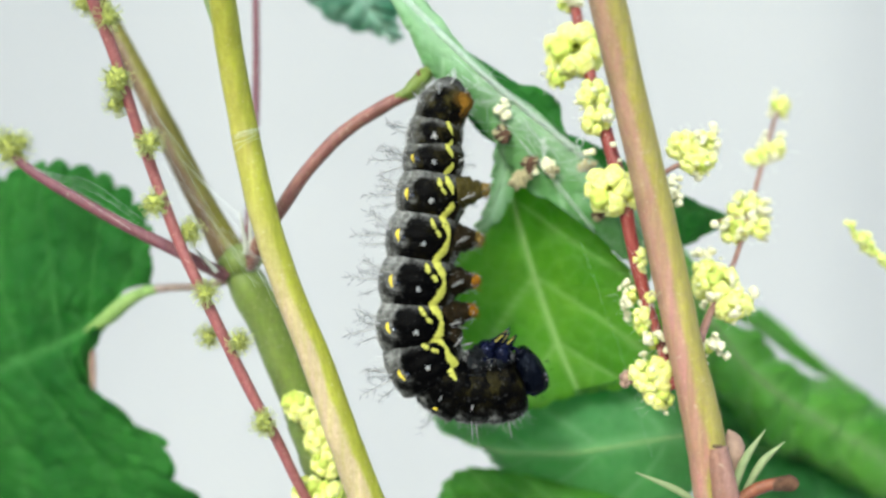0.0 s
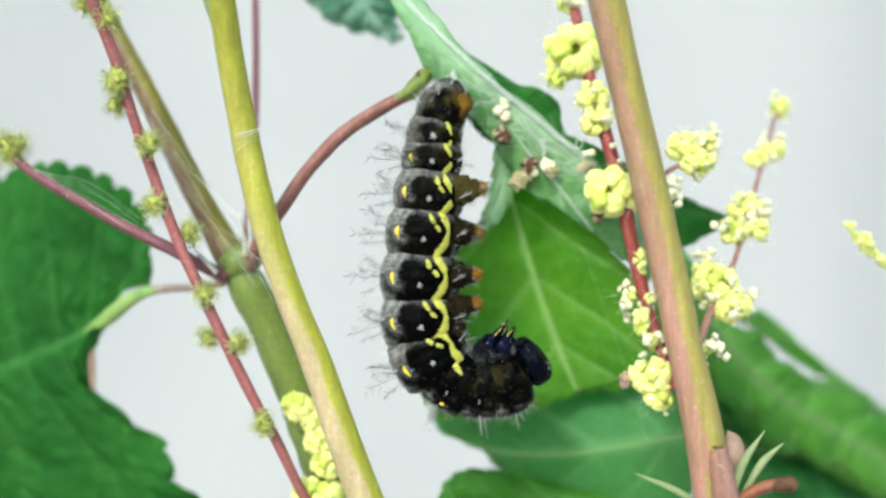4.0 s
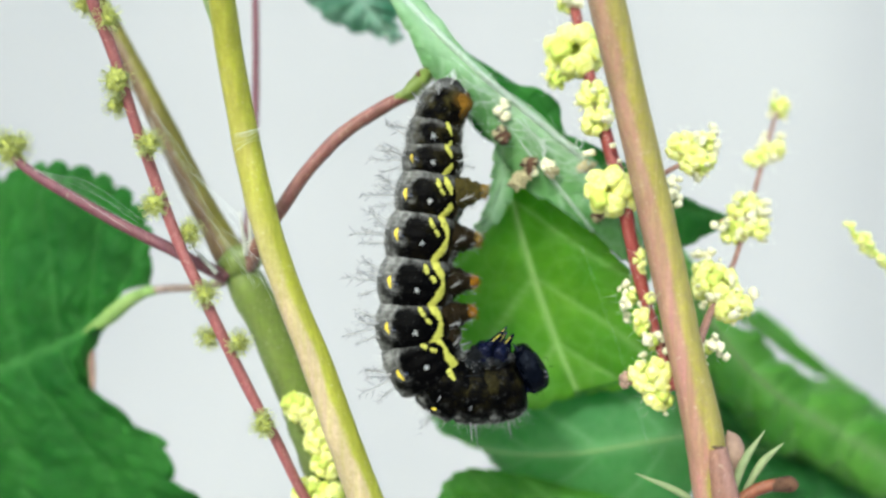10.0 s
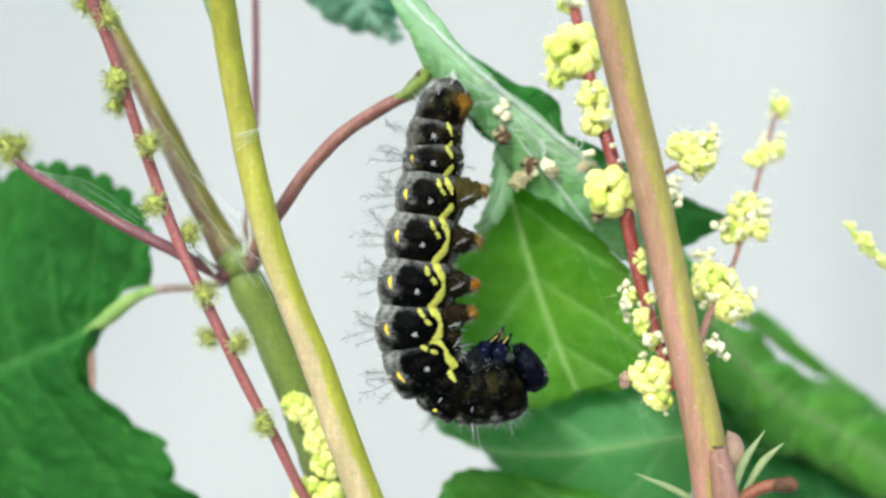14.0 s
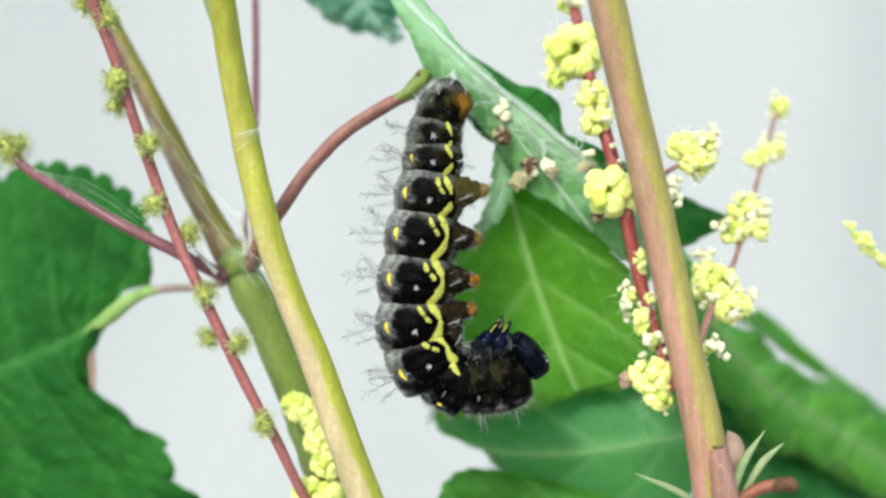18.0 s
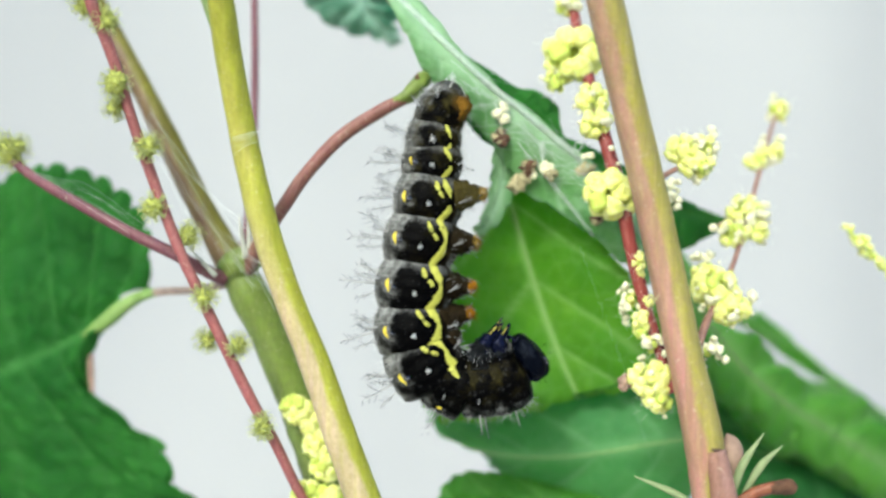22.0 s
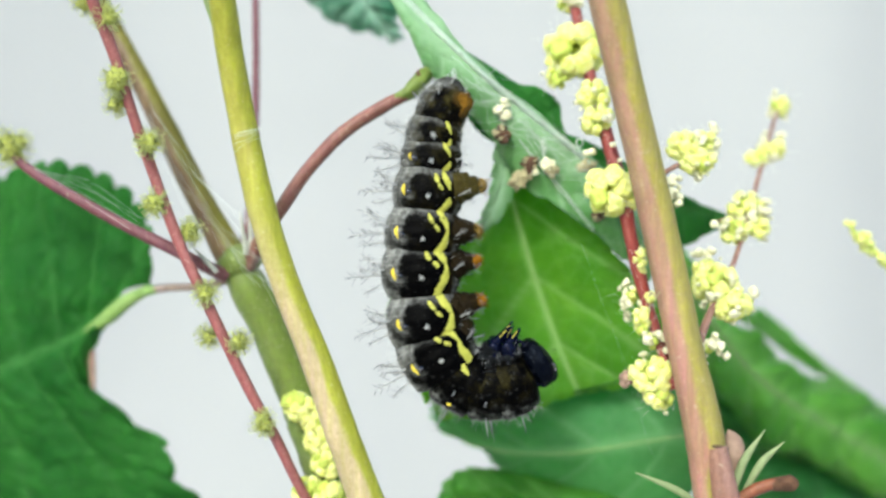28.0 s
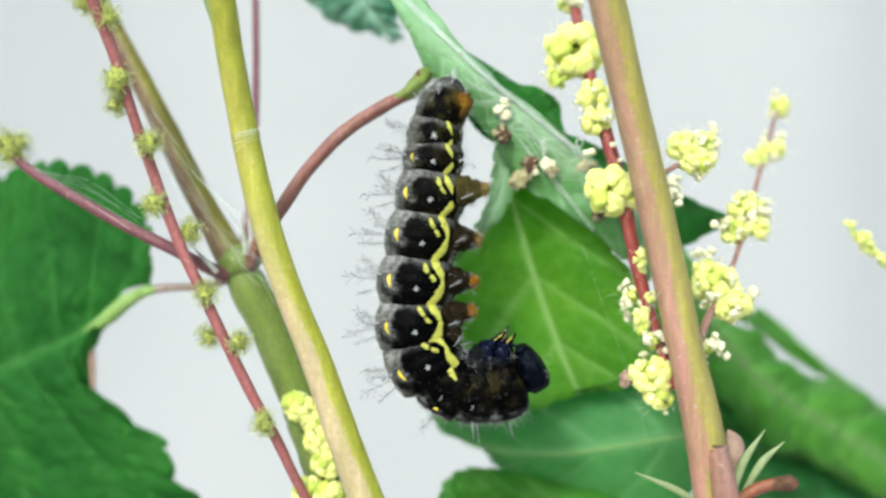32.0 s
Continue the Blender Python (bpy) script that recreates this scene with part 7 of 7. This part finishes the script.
    walk(rings["K"], swing(rings["K"], [(0, -0.15, -0.51, -4.1), (0.5, -0.07, -0.11, 2.1), (0.7, 0.14, -0.11, 1.5), (0.9, 0.79, 0.93, 6.0), (1, 0.75, 0.58, 3.1), (1.3, 0.39, -0.45, -5.5), (1.5, 0.78, -0.22, -5.6), (1.7, 1.05, 0.82, 3.9), (1.9, 0.05, -0.75, -0.2), (2, 0.49, -0.39, 0.8), (2.1, 0.82, 0.39, 1.1), (2.3, 0.29, -0.46, -2.9), (2.5, -0.06, -0.87, -4.9), (2.7, 0.64, 0.05, -1.8), (3, 0.84, 0.48, -0.3), (3.5, 0.18, 0.08, -0.9), (5.5, 0.49, 0.37, 5.8), (5.7, 0.39, -0.53, -3.0), (5.9, 0.73, -0.45, -2.1), (6, -0.14, -1.43, -3.0), (6.1, -0.25, -1.44, -3.4), (6.3, -0.12, -0.73, -4.1), (6.5, 1.22, 0.08, 2.6), (6.7, 0.95, -0.25, 0.2), (6.9, -0.21, -0.62, -4.9), (7, -0.08, -0.80, -6.5), (7.3, 0.63, 0.21, 1.3), (7.5, -0.16, -0.48, -4.9), (8, 0.10, -0.04, -0.3), (8.5, 0.10, -0.03, -0.9), (9, 0.00, 0.00, 0.0), (10, -0.21, -0.39, -3.0), (11, -0.31, -0.56, -4.3), (12, -0.16, -0.37, -2.5), (14, -0.19, -0.41, -1.2), (14.5, -0.14, -0.31, 0.0), (16.5, 1.19, 1.22, 7.8), (16.7, 1.09, 1.71, 10.4), (16.9, 1.15, 2.12, 12.1), (17, 0.96, 1.75, 10.9), (17.2, 0.84, 1.41, 9.1), (17.5, 0.15, 0.75, 5.3), (18, 0.10, 0.47, 2.4), (19, 0.01, 0.31, 2.5), (19.5, 0.18, 0.62, 4.8), (20, 0.16, 0.52, 3.4), (21.5, 0.16, 0.55, 3.9), (22, 0.18, 0.50, 2.9), (23, 0.18, 0.53, 3.4), (23.5, 0.34, 0.79, 6.3), (24, 0.30, 0.72, 5.3), (24.5, 0.55, 1.14, 7.2), (24.65, 1.23, 2.16, 10.5), (24.8, 1.22, 1.47, 7.8), (25, 0.59, 0.34, 1.4), (25.2, 1.05, 2.08, 10.0), (25.4, 1.27, 1.80, 9.0), (25.5, 1.09, 1.60, 8.3), (27.5, 0.20, -0.40, 1.3), (27.7, 0.08, -0.62, -1.0), (27.85, 0.66, -0.41, -0.5), (28, 0.67, -0.08, 0.9), (28.15, 0.34, -0.30, -0.2), (28.3, 0.77, 1.00, 5.1), (28.5, 0.89, 0.25, -1.8), (28.7, 1.27, 0.31, -1.2), (28.85, 0.62, -0.21, -1.1), (29, 0.81, 0.86, 4.3), (29.2, 0.16, -0.08, -0.6), (29.35, 0.36, 0.57, 3.6), (29.5, -0.10, -0.83, -2.5), (30, 0.07, -0.28, -2.8), (30.5, 0.00, -0.26, -2.3), (31, -0.08, -0.42, -3.6), (32, -0.11, -0.42, -3.2)]))
    nod = [(0, -0.01, -0.75, -5.1), (0.5, -0.21, -0.07, 2.7), (0.7, 0.05, -0.03, 1.9), (0.9, 0.42, 1.48, 7.7), (1, 0.40, 0.75, 3.9), (1.3, 1.12, -1.01, -7.0), (1.5, 1.08, -0.55, -7.0), (1.7, 0.78, 1.43, 5.1), (1.9, -0.33, -0.48, -0.3), (2, 0.26, -0.55, 1.0), (2.1, 1.85, -0.27, 1.4), (2.3, -0.06, -1.04, -3.7), (2.5, 0.13, -1.24, -6.2), (2.7, 1.21, -0.18, -2.2), (3, 0.78, 0.48, -0.4), (3.5, 0.17, 0.00, -1.1), (5.5, 0.21, 0.62, 7.2), (5.7, 0.58, -0.76, -4.2), (5.9, 0.89, -0.67, -2.8), (6, 0.07, -1.64, -3.7), (6.1, -0.09, -1.70, -4.3), (6.3, -0.04, -0.98, -5.6), (6.5, 0.89, 0.00, 3.2), (6.7, 0.80, -0.40, 0.3), (6.9, -0.09, -0.85, -6.1), (7, 0.21, -1.09, -8.1), (7.3, 0.58, 0.31, 2.2), (7.5, 0.00, -0.68, -6.1), (8, 0.14, 0.00, -0.4), (8.5, 0.14, -0.07, -1.2), (9, 0.00, 0.00, 0.0), (10, 0.00, -0.48, -3.8), (11, -0.07, -0.68, -5.4), (12, 0.00, -0.41, -3.1), (14, -0.07, -0.41, -1.5), (14.5, -0.14, -0.27, 0.0), (16.5, 0.82, 1.50, 9.7), (16.7, 0.54, 2.10, 13.0), (16.9, 0.58, 2.60, 15.2), (17, 0.34, 2.12, 13.6), (17.2, 0.30, 1.75, 11.5), (17.5, -0.14, 0.96, 6.7), (18, -0.07, 0.55, 3.0), (19, -0.07, 0.48, 3.1), (19.5, -0.07, 0.82, 6.0), (20, 0.00, 0.68, 4.2), (21.5, 0.00, 0.75, 4.9), (22, 0.01, 0.62, 3.7), (23, 0.01, 0.69, 4.2), (23.5, 0.01, 1.04, 7.8), (24, 0.01, 0.97, 6.6), (24.5, 0.22, 1.51, 9.0), (24.65, 0.78, 2.70, 13.3), (24.8, 0.85, 1.90, 10.1), (25, 0.42, 0.42, 1.8), (25.2, 0.54, 2.60, 12.8), (25.4, 0.80, 2.20, 11.3), (25.5, 0.56, 1.92, 10.3), (27.5, 0.08, -0.40, 1.6), (27.7, 0.00, -0.75, -1.4), (27.85, 0.67, -0.50, -0.8), (28, 0.60, -0.07, 1.1), (28.15, 0.27, -0.36, -0.3), (28.3, 0.49, 1.38, 6.9), (28.5, 1.01, 0.21, -2.2), (28.7, 1.56, 0.22, -1.6), (28.85, 0.67, -0.36, -1.7), (29, 0.60, 1.03, 5.4), (29.2, 0.18, -0.13, -1.0), (29.35, 0.13, 0.80, 4.8), (29.5, -0.01, -0.96, -3.1), (30, 0.19, -0.41, -3.6), (30.5, 0.12, -0.34, -2.9), (31, 0.12, -0.54, -4.5), (32, 0.05, -0.54, -4.0)]
    walk(rings["head"], swing(rings["head"], nod))
    for leg in rings["legs"]:
        walk(leg, [(t, pose(0, 0, 0, 0, -0.35 * a, 0)) for t, dx, dz, a in nod])


motions()
